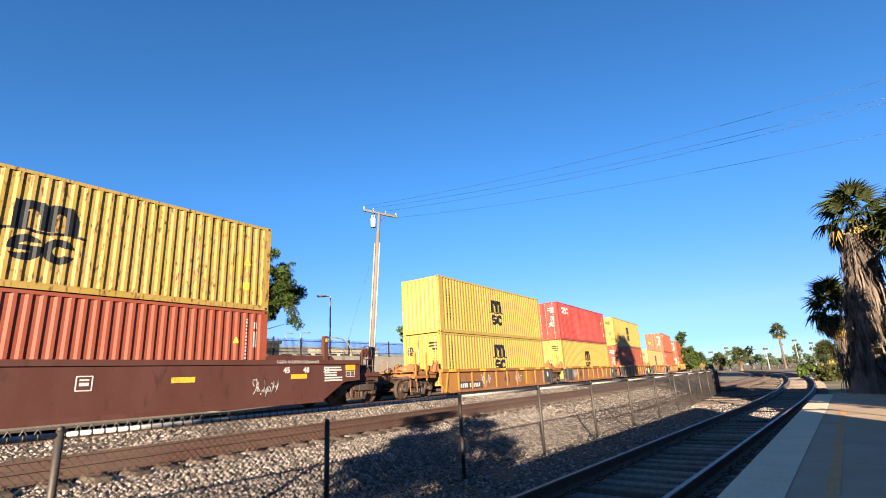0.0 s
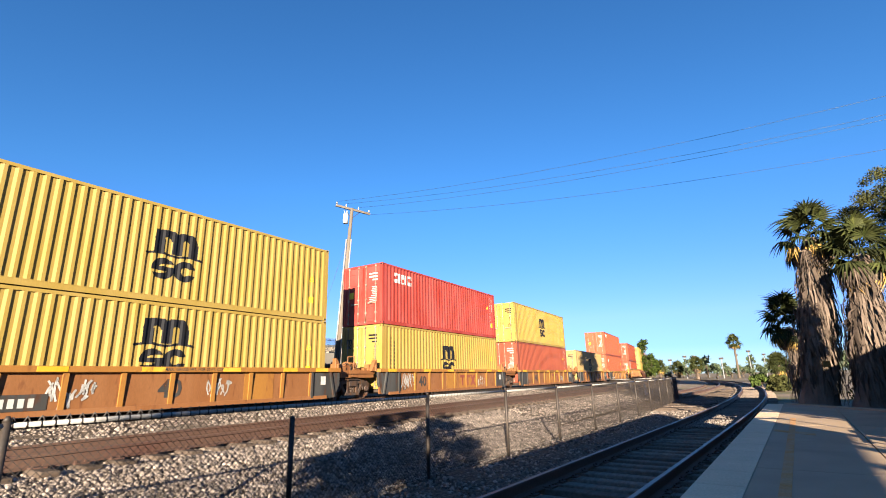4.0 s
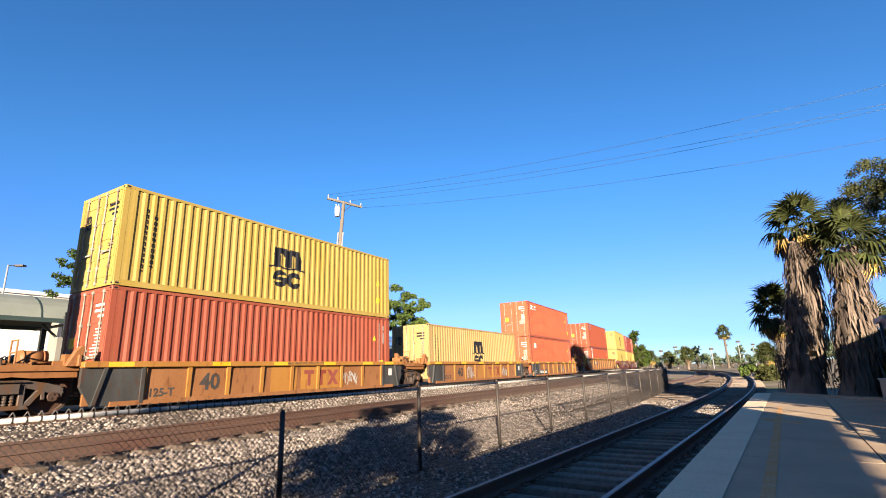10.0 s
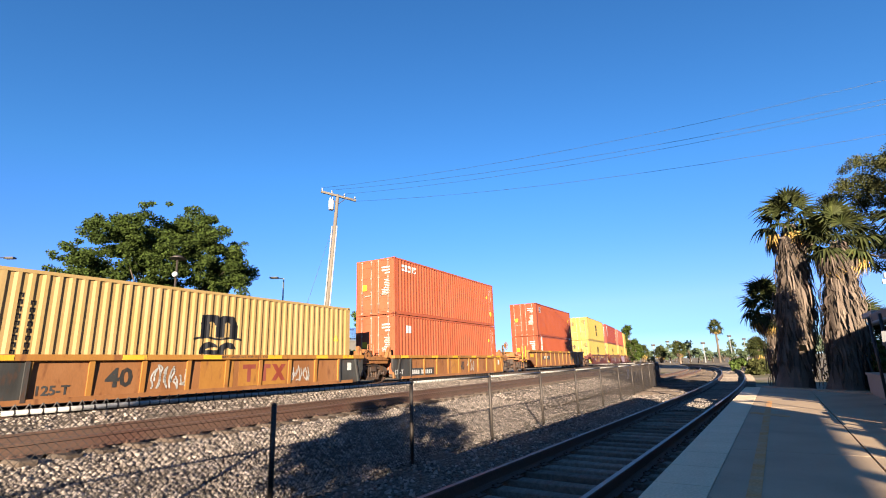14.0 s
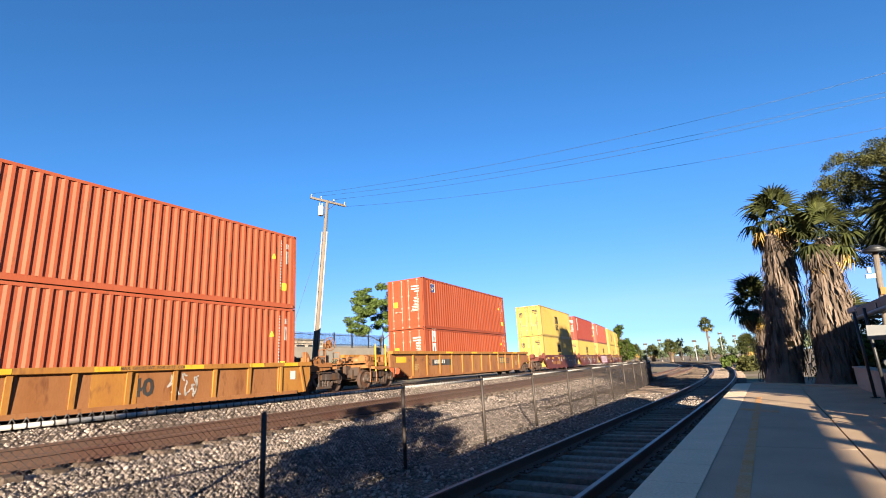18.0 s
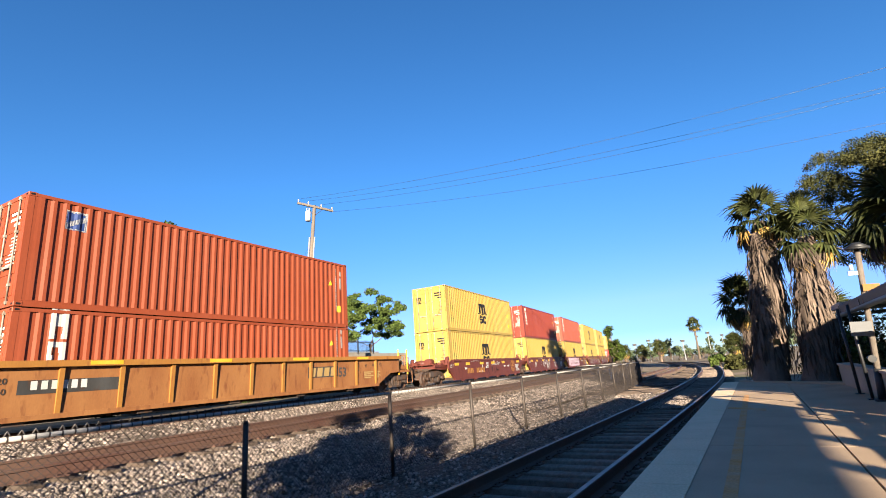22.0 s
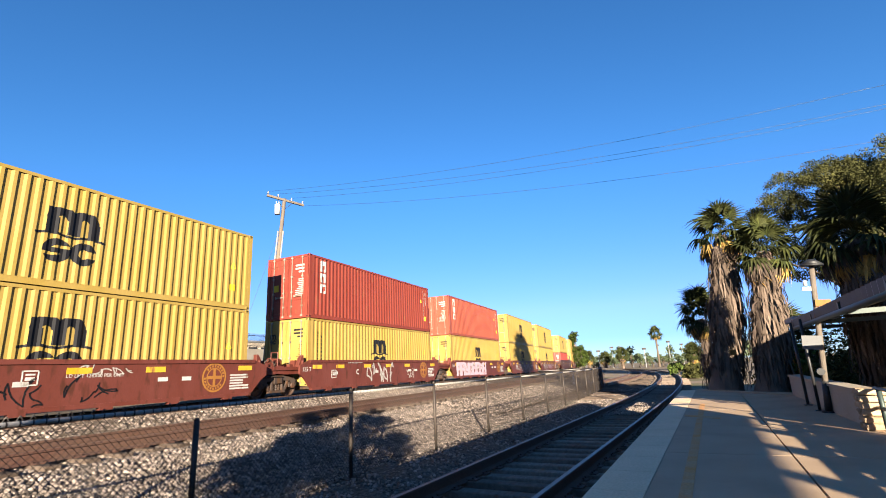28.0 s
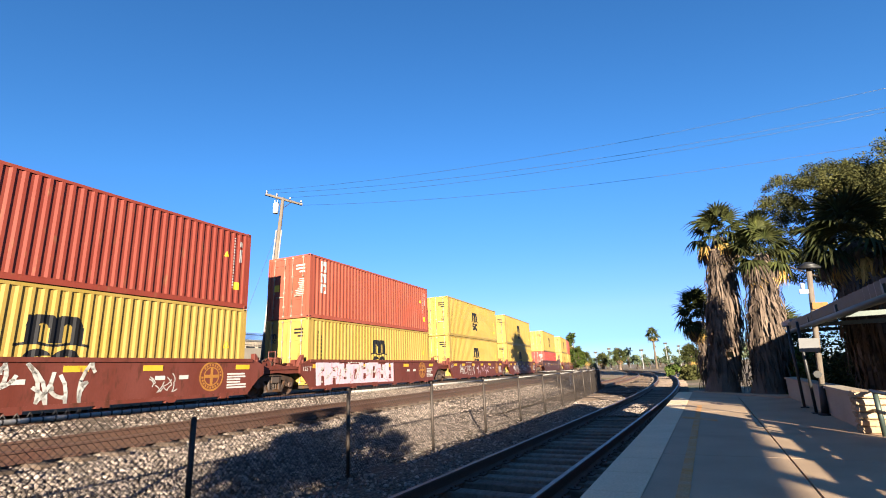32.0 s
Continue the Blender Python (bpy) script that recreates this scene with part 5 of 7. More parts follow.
                for j, (x0, x1, z0_, z1_) in enumerate(bars):
                    prism(bm, [(x0 - 0.02, z0_), (x1 + 0.02, z0_ + 0.02), (x1 + 0.05 + k * 0.5, z1_), (x0 - 0.05 + k * 0.5, z1_ - 0.03)], "y", -0.004 - 0.0008 * j, 0.0)
        part("graffiti", shape("pink_block", "pink_paint", block), None, u, "pink spray-painted field", at=Matrix.Translation((0.3, y, 0.3)))
        scribble(u, seed, 0.45, y - 0.010, 0.35, 5.6, 0.85, "white_paint", 0.05, 12)
        scribble(u, seed + 3, 0.4, y - 0.020, 0.28, 6.6, 0.9, "light_red_paint", 0.012, 9)
    elif tag == "white":
        scribble(u, seed, 4.3, y - 0.002, 0.25, 2.6, 1.1, "white_paint", 0.09, 5)
        scribble(u, seed + 9, 8.4, y - 0.002, 0.4, 1.0, 0.6, "white_paint", 0.03, 4)
    elif tag == "black":
        for x, n in ((1.9, 4), (3.35, 6)):
            part("number_strip", shape(("gold_bars", n), "gold_paint", lambda bm: [box(bm, 0.25 * i, 0.25 * i + 0.16, -0.003, 0.002, 0, 0.32) for i in range(n)]), None, u, at=Matrix.Translation((x, y - 0.001, 0.52)))
        scribble(u, seed, 4.4, y - 0.002, 0.3, 3.0, 0.7, "logo_black", 0.035, 6)
        scribble(u, seed + 9, 6.3, y - 0.002, 0.95, 1.6, 0.35, "white_paint", 0.025, 5)
    elif tag:
        scribble(u, seed, 1.2, y - 0.002, 0.3, 3.4, 0.9, "white_paint", 0.05, 7)
        scribble(u, seed + 5, 5.2, y - 0.002, 0.3, 3.0, 0.8, "pink_paint", 0.06, 6)
    if first:
        truck(u, -1.77)
        coupler(u, -2.2, -1)
    truck(u, CL + 1.77)
    if last:
        coupler(u, CL + 2.3, 1)
    return u


def well_long(style, before, after):
    """A single car for fifty-three-foot boxes. before and after: how far its wall reaches past the box at either end."""
    brown = style == "brown"
    u = thing("well_car", "plain dark brown deep-walled double-stack well car" if brown else "weathered golden yellow double-stack well car with many ribs", "railway car", "train")
    col, z0, z1 = ("umber_paint", 0.25, 1.58) if brown else ("tarnished_paint", 0.36, 1.60)
    a, b = -before, CL + after
    key = (style, before)

    def wall(bm):
        prism(bm, [(a + 0.3, z0), (b - 0.3, z0), (b + 0.7, 0.85), (b + 1.5, 0.9), (b + 1.5, z1 - 0.08), (b + 0.2, z1 - 0.04), (b, z1), (a, z1), (a - 0.2, z1 - 0.04), (a - 1.5, z1 - 0.08), (a - 1.5, 0.9), (a - 0.7, 0.85)], "y", -0.05, 0.05)
    def chord(bm):
        box(bm, a - 1.5, b + 1.5, -0.10 if brown else -0.20, 0.09, z1 - 0.09, z1 + 0.06)
    def foot(bm):
        box(bm, a + 0.3, b - 0.3, -0.10, 0.10, z0 - 0.05, z0 + 0.07)
    def rib(bm):
        prism(bm, [(-0.09, z0 + 0.02), (-0.04, z0 + 0.02), (-0.04, z1 - 0.08), (-0.13, z1 - 0.08)], "x", -0.055, 0.055)
    for s in (-1, 1):
        m = Matrix.Translation((0, s * 1.42, 0)) @ Matrix.Diagonal((1, -s, 1, 1))
        w = part("side_wall", shape(("long_wall", key), col, wall), None, u, at=m)
        part("top_chord", shape(("long_chord", key), col if brown else "gold_paint", chord), None, w)
        part("bottom_chord", shape(("long_foot", key), col, foot), None, w)
        if not brown:
            n = 11
            for i in range(n + 1):
                part("rib", shape(("long_rib", key), "gold_paint", rib), None, w, at=Matrix.Translation((a + 0.5 + (b - a - 1.0) * i / n, 0, 0)))
    for e in (0, 1):
        end_gear(u, b + 1.3 if e else a - 1.3, 1 if e else -1, col if not brown else "umber_paint")
        coupler(u, b + 2.3 if e else a - 2.3, 1 if e else -1)
        truck(u, b + 1.75 if e else a - 1.75)
    part("floor_frame", MARKS["well_floor"], None, u)
    stanchions(u, a - 1.4, -1, "umber_paint" if brown else "car_yellow")
    if brown:
        brake_wheel(u, b + 1.4, 1, "umber_paint")
    else:
        stanchions(u, b + 1.4, 1, "car_yellow")
    y = -1.474
    if brown:
        for x in (-1.9, 4.3, 9.1, 13.0):
            part("stripe", shape("long_stripe", "car_yellow", lambda bm: box(bm, 0, 0.66, -0.003, 0.002, 0, 0.15)), None, u, "yellow reflective stripe", at=Matrix.Translation((x, y, 1.02)))
        flat_words(u, "45", 0.26, "white_paint", 12.7, y, 1.22)
        flat_words(u, "48", 0.26, "white_paint", 13.5, y, 1.22)
        flat_words(u, "53", 0.26, "white_paint", 14.4, y, 1.22)
        flat_words(u, "LD LMT 118,100", 0.2, "white_paint", 0.6, y, 0.78)
        flat_words(u, "S-2054-16 REEFER CLEARANCE", 0.13, "white_paint", 12.4, y - 0.05, 1.53)
        part("placard", MARKS["square_sign"], None, u, at=Matrix.Translation((6.9, y, 0.9)))
        part("small_print", MARKS["brown_table"], None, u, at=Matrix.Translation((14.45, y, 0.9)))
        part("number_strip", MARKS["num_bars_s"], None, u, at=Matrix.Translation((0.8, y, 1.12)))
        part("panel", shape("yellow_panel", "car_yellow", lambda bm: box(bm, 0, 0.50, -0.003, 0.002, 0, 0.24)), None, u, "yellow panel", at=Matrix.Translation((15.45, y, 1.27)))
        part("table_plate", shape("table_plate", "white_paint", lambda bm: [box(bm, a, e, -0.003, 0.002, c, f) for a, e, c, f in ((0, 0.46, 0, 0.02), (0, 0.46, 0.19, 0.21), (0, 0.02, 0, 0.21), (0.44, 0.46, 0, 0.21), (0.22, 0.24, 0, 0.21), (0, 0.46, 0.09, 0.105))]), None, u, "white ruled plate", at=Matrix.Translation((15.47, y, 1.03)))
        guard = part("guard_post", shape("guard_post", "umber_paint", lambda bm: box(bm, 14.43, 14.62, -1.46, -1.30, 1.60, 2.50)), None, u)
        part("reflector", shape("guard_reflector", "car_yellow", lambda bm: box(bm, 14.48, 14.57, -1.466, -1.455, 2.30, 2.42)), None, guard, "amber reflector")
        part("pipe_rail", shape("pipe_rail", "rod_steel", lambda bm: limb(bm, [(14.62, -1.38, 2.46), (15.0, -1.38, 2.48), (15.35, -1.38, 2.44), (15.7, -1.36, 2.28), (15.9, -1.34, 1.99), (15.95, -1.34, 1.3)], 0.022, 0.022, 8)), None, u, "bent pale pipe handrail")
        for x, h in ((15.62, 1.95), (16.06, 1.95), (16.14, 1.62)):
            part("grab_post", shape(("thin_grab", h), "umber_paint", lambda bm: tube(bm, (0, -1.2, 1.1), (0, -1.2, h), 0.02, 6)), None, u, at=Matrix.Translation((x, 0, 0)))
        part("lift_pad", shape("lift_pad", "umber_paint", lambda bm: prism(bm, [(12.0, 1.62), (15.0, 1.62), (14.8, 1.80), (12.1, 1.80)], "y", -1.42, -1.32)), None, u)
        scribble(u, 71, 11.6, y - 0.002, 0.5, 0.9, 0.55, "white_paint", 0.03)
    else:
        for x in (1.6, 5.0, 8.5, 12.3):
            part("stripe", shape("long_stripe2", "car_yellow", lambda bm: box(bm, 0, 0.8, -0.003, 0.002, 0, 0.1)), None, u, "yellow stripe", at=Matrix.Translation((x, -1.623, z1 - 0.06)))
        flat_words(u, "53", 0.52, "black_paint", 11.2, y, 0.85)
        for word, x, z in (("45", 13.0, 1.18), ("48", 13.55, 1.2), ("53", 14.1, 1.2)):
            flat_words(u, word, 0.19, "black_paint", x, y - 0.004, z)
        for word, z in (("20", 1.2), ("40", 1.02)):
            flat_words(u, word, 0.09, "black_paint", 12.32, -1.626, z)
        part("panel", shape("end_panel_yellow", "car_yellow", lambda bm: box(bm, 0, 0.9, -0.003, 0.002, 0, 0.28)), None, u, "yellow panel", at=Matrix.Translation((-3.3, y, 1.1)))
        for x, w in ((-1.7, 0.5), (12.95, 0.7), (13.75, 0.42)):
            part("small_print", shape(("end_table", w), "pale_yellow_paint", lambda bm: [box(bm, 0, w * (0.7 + 0.3 * (i % 2)), -0.003, 0.002, 0.08 * i, 0.08 * i + 0.05) for i in range(4)]), None, u, "small pale print", at=Matrix.Translation((x, y, 0.7)))
        flat_words(u, "45", 0.24, "black_paint", -0.85, y, 1.15)
        flat_words(u, "20", 0.2, "black_paint", -0.2, y - 0.005, 1.15)
        flat_words(u, "40", 0.2, "black_paint", -0.2, y - 0.005, 0.92)
        flat_words(u, "53", 0.2, "black_paint", -2.2, y, 1.15)
        flat_words(u, "48", 0.2, "black_paint", -1.6, y, 1.15)
        part("number_panel", shape("num_panel", "black_paint", lambda bm: box(bm, 0, 2.2, -0.002, 0.002, -0.05, 0.27)), None, u, at=Matrix.Translation((0.2, y, 0.95)))
        part("number_strip", MARKS["num_bars"], None, u, at=Matrix.Translation((0.45, y - 0.003, 1.0)))
        part("emblem_panel", shape("long_mark_panel", "black_paint", lambda bm: box(bm, 0, 1.75, -0.002, 0.002, 0, 0.42)), None, u, "black panel behind the emblem", at=Matrix.Translation((9.42, y + 0.001, 0.86)))
        part("emblem", shape("long_mark", "pale_yellow_paint", lambda bm: [prism(bm, [(0.4 * i, 0), (0.4 * i + 0.3, 0), (0.4 * i + 0.36, 0.34), (0.4 * i + 0.06, 0.34)], "y", -0.003, 0.002) for i in range(4)]), None, u, "pale slanted block emblem", at=Matrix.Translation((9.5, y, 0.9)))
    return u


# --- what runs in the train: cars from the front, with what stands in each well ---
YELLOW, PALE = ("yellow_paint", "wave", "yellow corrugated container with black emblem"), ("pale_yellow_paint", "wave", "pale yellow corrugated container with black emblem")
CARS = [
    (-2.8, lambda: well_long("brown", 2.2, 2.5), ("rust_red_paint", "plain", "rust red corrugated steel shipping container"), ("rusty_yellow_paint", "wave", "rust-stained yellow corrugated container with black emblem"), 2.896, True),
    (19.27, lambda: well_ochre(1, first=True), YELLOW, YELLOW, 2.591, False),
    (34.98, lambda: well_ochre(2), YELLOW, ("red_paint", "caps", "bright red corrugated container with white emblem"), 2.896, True),
    (50.74, lambda: well_ochre(3), ("rust_red_paint", "plain", "rust red corrugated steel shipping container"), YELLOW, 2.896, True),
    (66.45, lambda: well_ochre(4), PALE, None, 2.896, True),
    (81.96, lambda: well_ochre(5, last=True), ("orange_red_paint", "patch", "faded orange-red corrugated container with placard"), ("orange_red_paint", "italic", "orange-red corrugated container with white emblem"), 2.896, True),
    (103.74, lambda: well_long("gold", 2.3, 2.1), ("dark_red_paint", "upright_low", "dark red corrugated container with upright emblem"), ("dark_red_paint", "flag", "dark red corrugated container with blue emblem"), 2.591, True),
    (125.72, lambda: well_brown(11, "black", first=True), YELLOW, YELLOW, 2.896, True),
    (141.27, lambda: well_brown(12, "white"), YELLOW, ("maroon_paint", "upright", "dark red corrugated container with upright emblem"), 2.896, True),
    (156.99, lambda: well_brown(13, "pink"), YELLOW, ("light_red_paint", "upright", "faded red corrugated container with upright emblem"), 2.896, True),
    (172.75, lambda: well_brown(14, "tags"), YELLOW, YELLOW, 2.896, True),
    (188.30, lambda: well_brown(15, "tags", last=True), YELLOW, YELLOW, 2.896, True),
    (210.12, lambda: well_long("brown", 2.3, 2.1), ("red_paint", "plain", "bright red corrugated steel shipping container"), YELLOW, 2.591, True),
    (232.0, lambda: well_brown(16, "tags", first=True), YELLOW, YELLOW, 2.896, True),
    (247.7, lambda: well_brown(17, ""), YELLOW, ("light_red_paint", "plain", "faded red corrugated shipping container"), 2.896, True),
    (263.4, lambda: well_brown(18, "tags"), YELLOW, YELLOW, 2.896, True),
    (279.1, lambda: well_brown(19, "", last=True), YELLOW, YELLOW, 2.896, True),
]
FLOOR = 0.354
TRAIN = []


def build_train():
    for start, make, low, top, h, doors in CARS:
        car = make()
        boxes = []
        lift = FLOOR + (0.1 if h < 2.8 and start < 30 else 0.0)          # the first ochre well has a higher floor
        if low:
            boxes.append((container(low[0], low[1], low[2] + ", in a railway well car", h), lift))
        if top:
            boxes.append((container(top[0], top[1], top[2] + ", stacked on another", 2.896, doors), lift + h + 0.02))
        TRAIN.append((start, car, boxes))


build_train()


# ---- trees ----
def leaf_quads(blobs, count, size, seed, flat=0.6, shell=0.55):
    """Leaves scattered through ellipsoid clumps of (centre, radii): small bent blades, as vertices and faces."""
    rng = np.random.default_rng(seed)
    vol = np.array([b[1][0] * b[1][1] for b in blobs])
    pick = rng.choice(len(blobs), count, p=vol / vol.sum())
    c = np.array([b[0] for b in blobs], float)[pick]
    r = np.array([b[1] for b in blobs], float)[pick]
    d = rng.normal(size=(count, 3))
    d /= np.linalg.norm(d, axis=1)[:, None]
    k = rng.uniform(shell, 1.0, count) ** 0.6
    p = c + d * r * k[:, None]
    n = d * 0.5 + rng.normal(size=(count, 3)) * 0.7 + np.array([0, 0, flat])
    n /= np.linalg.norm(n, axis=1)[:, None]
    a = np.cross(n, rng.normal(size=(count, 3)))
    a /= np.linalg.norm(a, axis=1)[:, None]
    b = np.cross(n, a)
    sz = (size * rng.uniform(0.6, 1.3, count))[:, None]
    v = np.stack([p - a * sz * 0.5, p + b * sz * 0.33 - n * sz * 0.1, p + a * sz * 0.5 - n * sz * 0.18, p - b * sz * 0.33 - n * sz * 0.1], 1)
    return v.reshape(-1, 3), np.arange(count * 4).reshape(-1, 4)


def quad_mesh(name, v, f, mat):
    me = bpy.data.meshes.new(name)
    me.vertices.add(len(v))
    me.vertices.foreach_set("co", np.asarray(v, np.float32).reshape(-1))
    me.loops.add(len(f) * 4)
    me.loops.foreach_set("vertex_index", np.asarray(f, np.int32).reshape(-1))
    me.polygons.add(len(f))
    me.polygons.foreach_set("loop_start", np.arange(len(f)) * 4)
    me.update(calc_edges=True)
    me.materials.append(M[mat])
    return me


def tree(base, blobs, trunk_r, fork, count, size, mat, label, seed, shell=0.12, bark="bark"):
    """A tree: a trunk that forks to each clump of its crown. Clumps are given from its base."""
    rnd = random.Random(seed)
    t = thing("tree", label, "tree", at=Matrix.Translation(base))
    bm = bmesh.new()
    limb(bm, [(0, 0, -0.1), (rnd.uniform(-0.1, 0.1), rnd.uniform(-0.1, 0.1), fork * 0.5), (0, 0, fork)], trunk_r * 1.25, trunk_r * 0.8, 10)
    part("trunk", bm, bark, t)
    for i, (c, r) in enumerate(blobs):
        if (i % 2 and len(blobs) > 14) or (i % 19 and len(blobs) > 90):
            continue
        bm = bmesh.new()
        mid = Vector((c[0] * 0.45, c[1] * 0.45, fork + (c[2] - fork) * 0.35))
        mid += Vector((rnd.uniform(-0.3, 0.3), rnd.uniform(-0.3, 0.3), rnd.uniform(0, 0.3)))
        limb(bm, [(0, 0, fork * 0.92), mid, Vector(c) * 0.93 + Vector((0, 0, fork * 0.05))], trunk_r * (0.5 if len(blobs) < 40 else 0.3), trunk_r * 0.07, 6)
        part("limb", bm, bark, t)
    v, f = leaf_quads(blobs, count, size, seed, shell=shell)
    part("crown", quad_mesh("crown", v, f, mat), None, t)
    return t


def crown_blobs(centre, half, n, seed, size=(0.9, 1.5), flat=0.7, droop=0.0):
    rnd = random.Random(seed)
    out = []
    for i in range(n):
        a, k = rnd.uniform(0, 6.2832), rnd.uniform(0.15, 1.0) ** 0.6
        e = rnd.uniform(-0.45, 1.0)
        x, y = half[0] * k * math.cos(a) * math.sqrt(max(0.05, 1 - e * e * 0.8)), half[1] * k * math.sin(a) * math.sqrt(max(0.05, 1 - e * e * 0.8))
        s = rnd.uniform(*size)
        out.append(((centre[0] + x, centre[1] + y, centre[2] + half[2] * e - droop * k), (s, s, s * flat)))
    return out


def full_blobs(centre, half, n, seed, size, flat, droop, inner=0.0):
    """Clumps that fill a low dome whose rim hangs."""
    rnd = random.Random(seed)
    out = []
    while len(out) < n:
        x, y, z = rnd.uniform(-1, 1), rnd.uniform(-1, 1), rnd.uniform(-0.8, 1)
        k = math.hypot(x, y)
        r = math.sqrt(k * k + z * z)
        if r > 1 or r < inner or noise.noise(Vector((x * 2.3 + seed, y * 2.3, z * 2.3))) < -0.28:
            continue
        s = rnd.uniform(*size)
        out.append(((centre[0] + half[0] * x, centre[1] + half[1] * y, centre[2] + half[2] * z - droop * k * k), (s, s, s * flat)))
    return out


def frond_mesh(seed, droop, fan=1.0):
    """One fan leaf: a stalk and a fan of folded blades whose tips hang."""
    rnd = random.Random(seed)
    bm = bmesh.new()
    L = 0.95
    limb(bm, [(0, 0, 0), (L * 0.5, 0, 0.04), (L, 0, 0)], 0.022, 0.012, 5)
    n = 17
    for i in range(n):
        a = radians(-118 + 236 * i / (n - 1)) * fan
        ln = (0.62 + 0.34 * math.cos(a * 0.55)) * rnd.uniform(0.88, 1.08)
        ca, sa = math.cos(a), math.sin(a)
        sec = []
        for k, w in ((0.0, 0.015), (0.45, 0.072), (0.74, 0.036), (1.0, 0.004)):
            d = ln * k
            z = 0.10 * math.sin(k * 2.2) - droop * k ** 2.2 * rnd.uniform(0.8, 1.25) - 0.10 * abs(a) * k
            sec.append((Vector((L + d * ca * (1 - 0.12 * k * droop), d * sa * (1 - 0.12 * k * droop), z)), w))
        left, right, mid = [], [], []
        for p, w in sec:
            left.append(bm.verts.new(p + Vector((-sa * w, ca * w, 0.0))))
            right.append(bm.verts.new(p + Vector((sa * w, -ca * w, 0.0))))
            mid.append(bm.verts.new(p + Vector((0, 0, -w * 0.55))))
        for k in range(3):
            bm.faces.new((left[k], mid[k], mid[k + 1], left[k + 1]))
            bm.faces.new((mid[k], right[k], right[k + 1], mid[k + 1]))
    return bm


FRONDS = [mesh_of(frond_mesh(i, d), "frond", "palm_leaf") for i, d in enumerate((0.25, 0.45, 0.65))]
OLD_FRONDS = [mesh_of(frond_mesh(9, 0.9, 0.7), "old_frond", "gold_frond"), mesh_of(frond_mesh(10, 1.0, 0.5), "old_frond", "dead_frond")]


def fan_palm(base, height, crown_bottom, r0, r1, seed, label, size=1.0, lean=(0, 0), skirt=True, count=34, strips=900):
    """A fan palm with a skirt of hanging dead leaves down its trunk."""
    rnd = random.Random(seed)
    t = thing("palm_tree", label, "palm tree", "palms by the platform", at=Matrix.Translation(base))
    top = crown_bottom + (height - crown_bottom) * 0.42

    def axis(z):
        k = z / top
        return Vector((lean[0] * k, lean[1] * k, z))

    def rad(z):
        k = z / crown_bottom
        return (r0 + (r1 - r0) * min(1, k)) * (1 + 0.12 * math.sin(z * 2.1 + seed) + (0.25 * max(0, 0.15 - k) / 0.15))
    bm = bmesh.new()
    core = 0.72 if skirt else 1.0
    zs = [top * i / 12 for i in range(13)]
    rings = []
    for z in zs:
        rings.append([bm.verts.new(axis(z) + Vector((math.cos(a), math.sin(a), 0)) * rad(z) * core * (1 + 0.1 * noise.noise(Vector((math.cos(a) * 2, math.sin(a) * 2, z * 2 + seed)))) * (1.0 if z < crown_bottom - 0.3 else 0.6)) for a in [6.2832 * k / 16 for k in range(16)]])
    for a, b in zip(rings, rings[1:]):
        for k in range(16):
            bm.faces.new((a[k], a[(k + 1) % 16], b[(k + 1) % 16], b[k]))
    bm.faces.new(rings[0][::-1])
    bm.faces.new(rings[-1])
    part("trunk", bm, "dead_frond" if skirt else "bark", t)
    if skirt:
        verts, faces = [], []
        for i in range(strips):
            z = rnd.uniform(0.15, 1.0) ** 0.85 * (top + 0.05)
            a = rnd.uniform(0, 6.2832)
            ln = rnd.uniform(0.5, 1.9) * size
            w = rnd.uniform(0.012, 0.06) * size
            r = rad(min(z, crown_bottom)) * rnd.uniform(0.66, 0.9) * (1.0 if z < crown_bottom else 0.62)
            out = Vector((math.cos(a), math.sin(a), 0))
            side = Vector((-math.sin(a), math.cos(a), 0))
            tw = rnd.uniform(-0.14, 0.14)
            b0 = len(verts)
            flare = (rnd.uniform(0.03, 0.22) if i % 4 else rnd.uniform(0.15, 0.42)) * size
            w *= 1.0 if i % 5 else 1.8
            for k, (o, dz, ww) in enumerate(((0.0, 0.0, 0.6), (flare * 0.9, -0.30, 1.0), (flare * 1.1, -0.66, 0.8), (flare * 0.8 + rnd.uniform(-0.05, 0.08), -1.0, 0.15))):
                p = axis(z) + out * (r + o) + side * tw * ln * k / 3 + Vector((0, 0, dz * ln))
                p.z = max(p.z, 0.02)
                verts.append(p - side * w * ww)
                verts.append(p + side * w * ww + out * rnd.uniform(-0.03, 0.03))
            for k in range(3):
                faces.append((b0 + 2 * k, b0 + 2 * k + 1, b0 + 2 * k + 3, b0 + 2 * k + 2))
        tagged(part("skirt", raw_mesh("skirt", verts, faces, "dead_frond"), None, t, "shaggy skirt of hanging dead leaves"), kind="stuff")
    for i in range(count):
        e = -30 + 116 * ((i + 0.5) / count) ** 0.95 + rnd.uniform(-9, 9)
        a = i * 137.5 + rnd.uniform(-20, 20)
        z = top + (height - top) * 0.35 * (e / 80)
        s = size * rnd.uniform(0.85, 1.15)
        m = Matrix.Translation(axis(z)) @ Matrix.Rotation(radians(a), 4, "Z") @ Matrix.Rotation(radians(-e), 4, "Y") @ Matrix.Rotation(radians(rnd.uniform(-25, 25)), 4, "X") @ Matrix.Scale(s, 4)
        part("frond", FRONDS[i % 3 if e > 15 else 2], None, t, at=m)
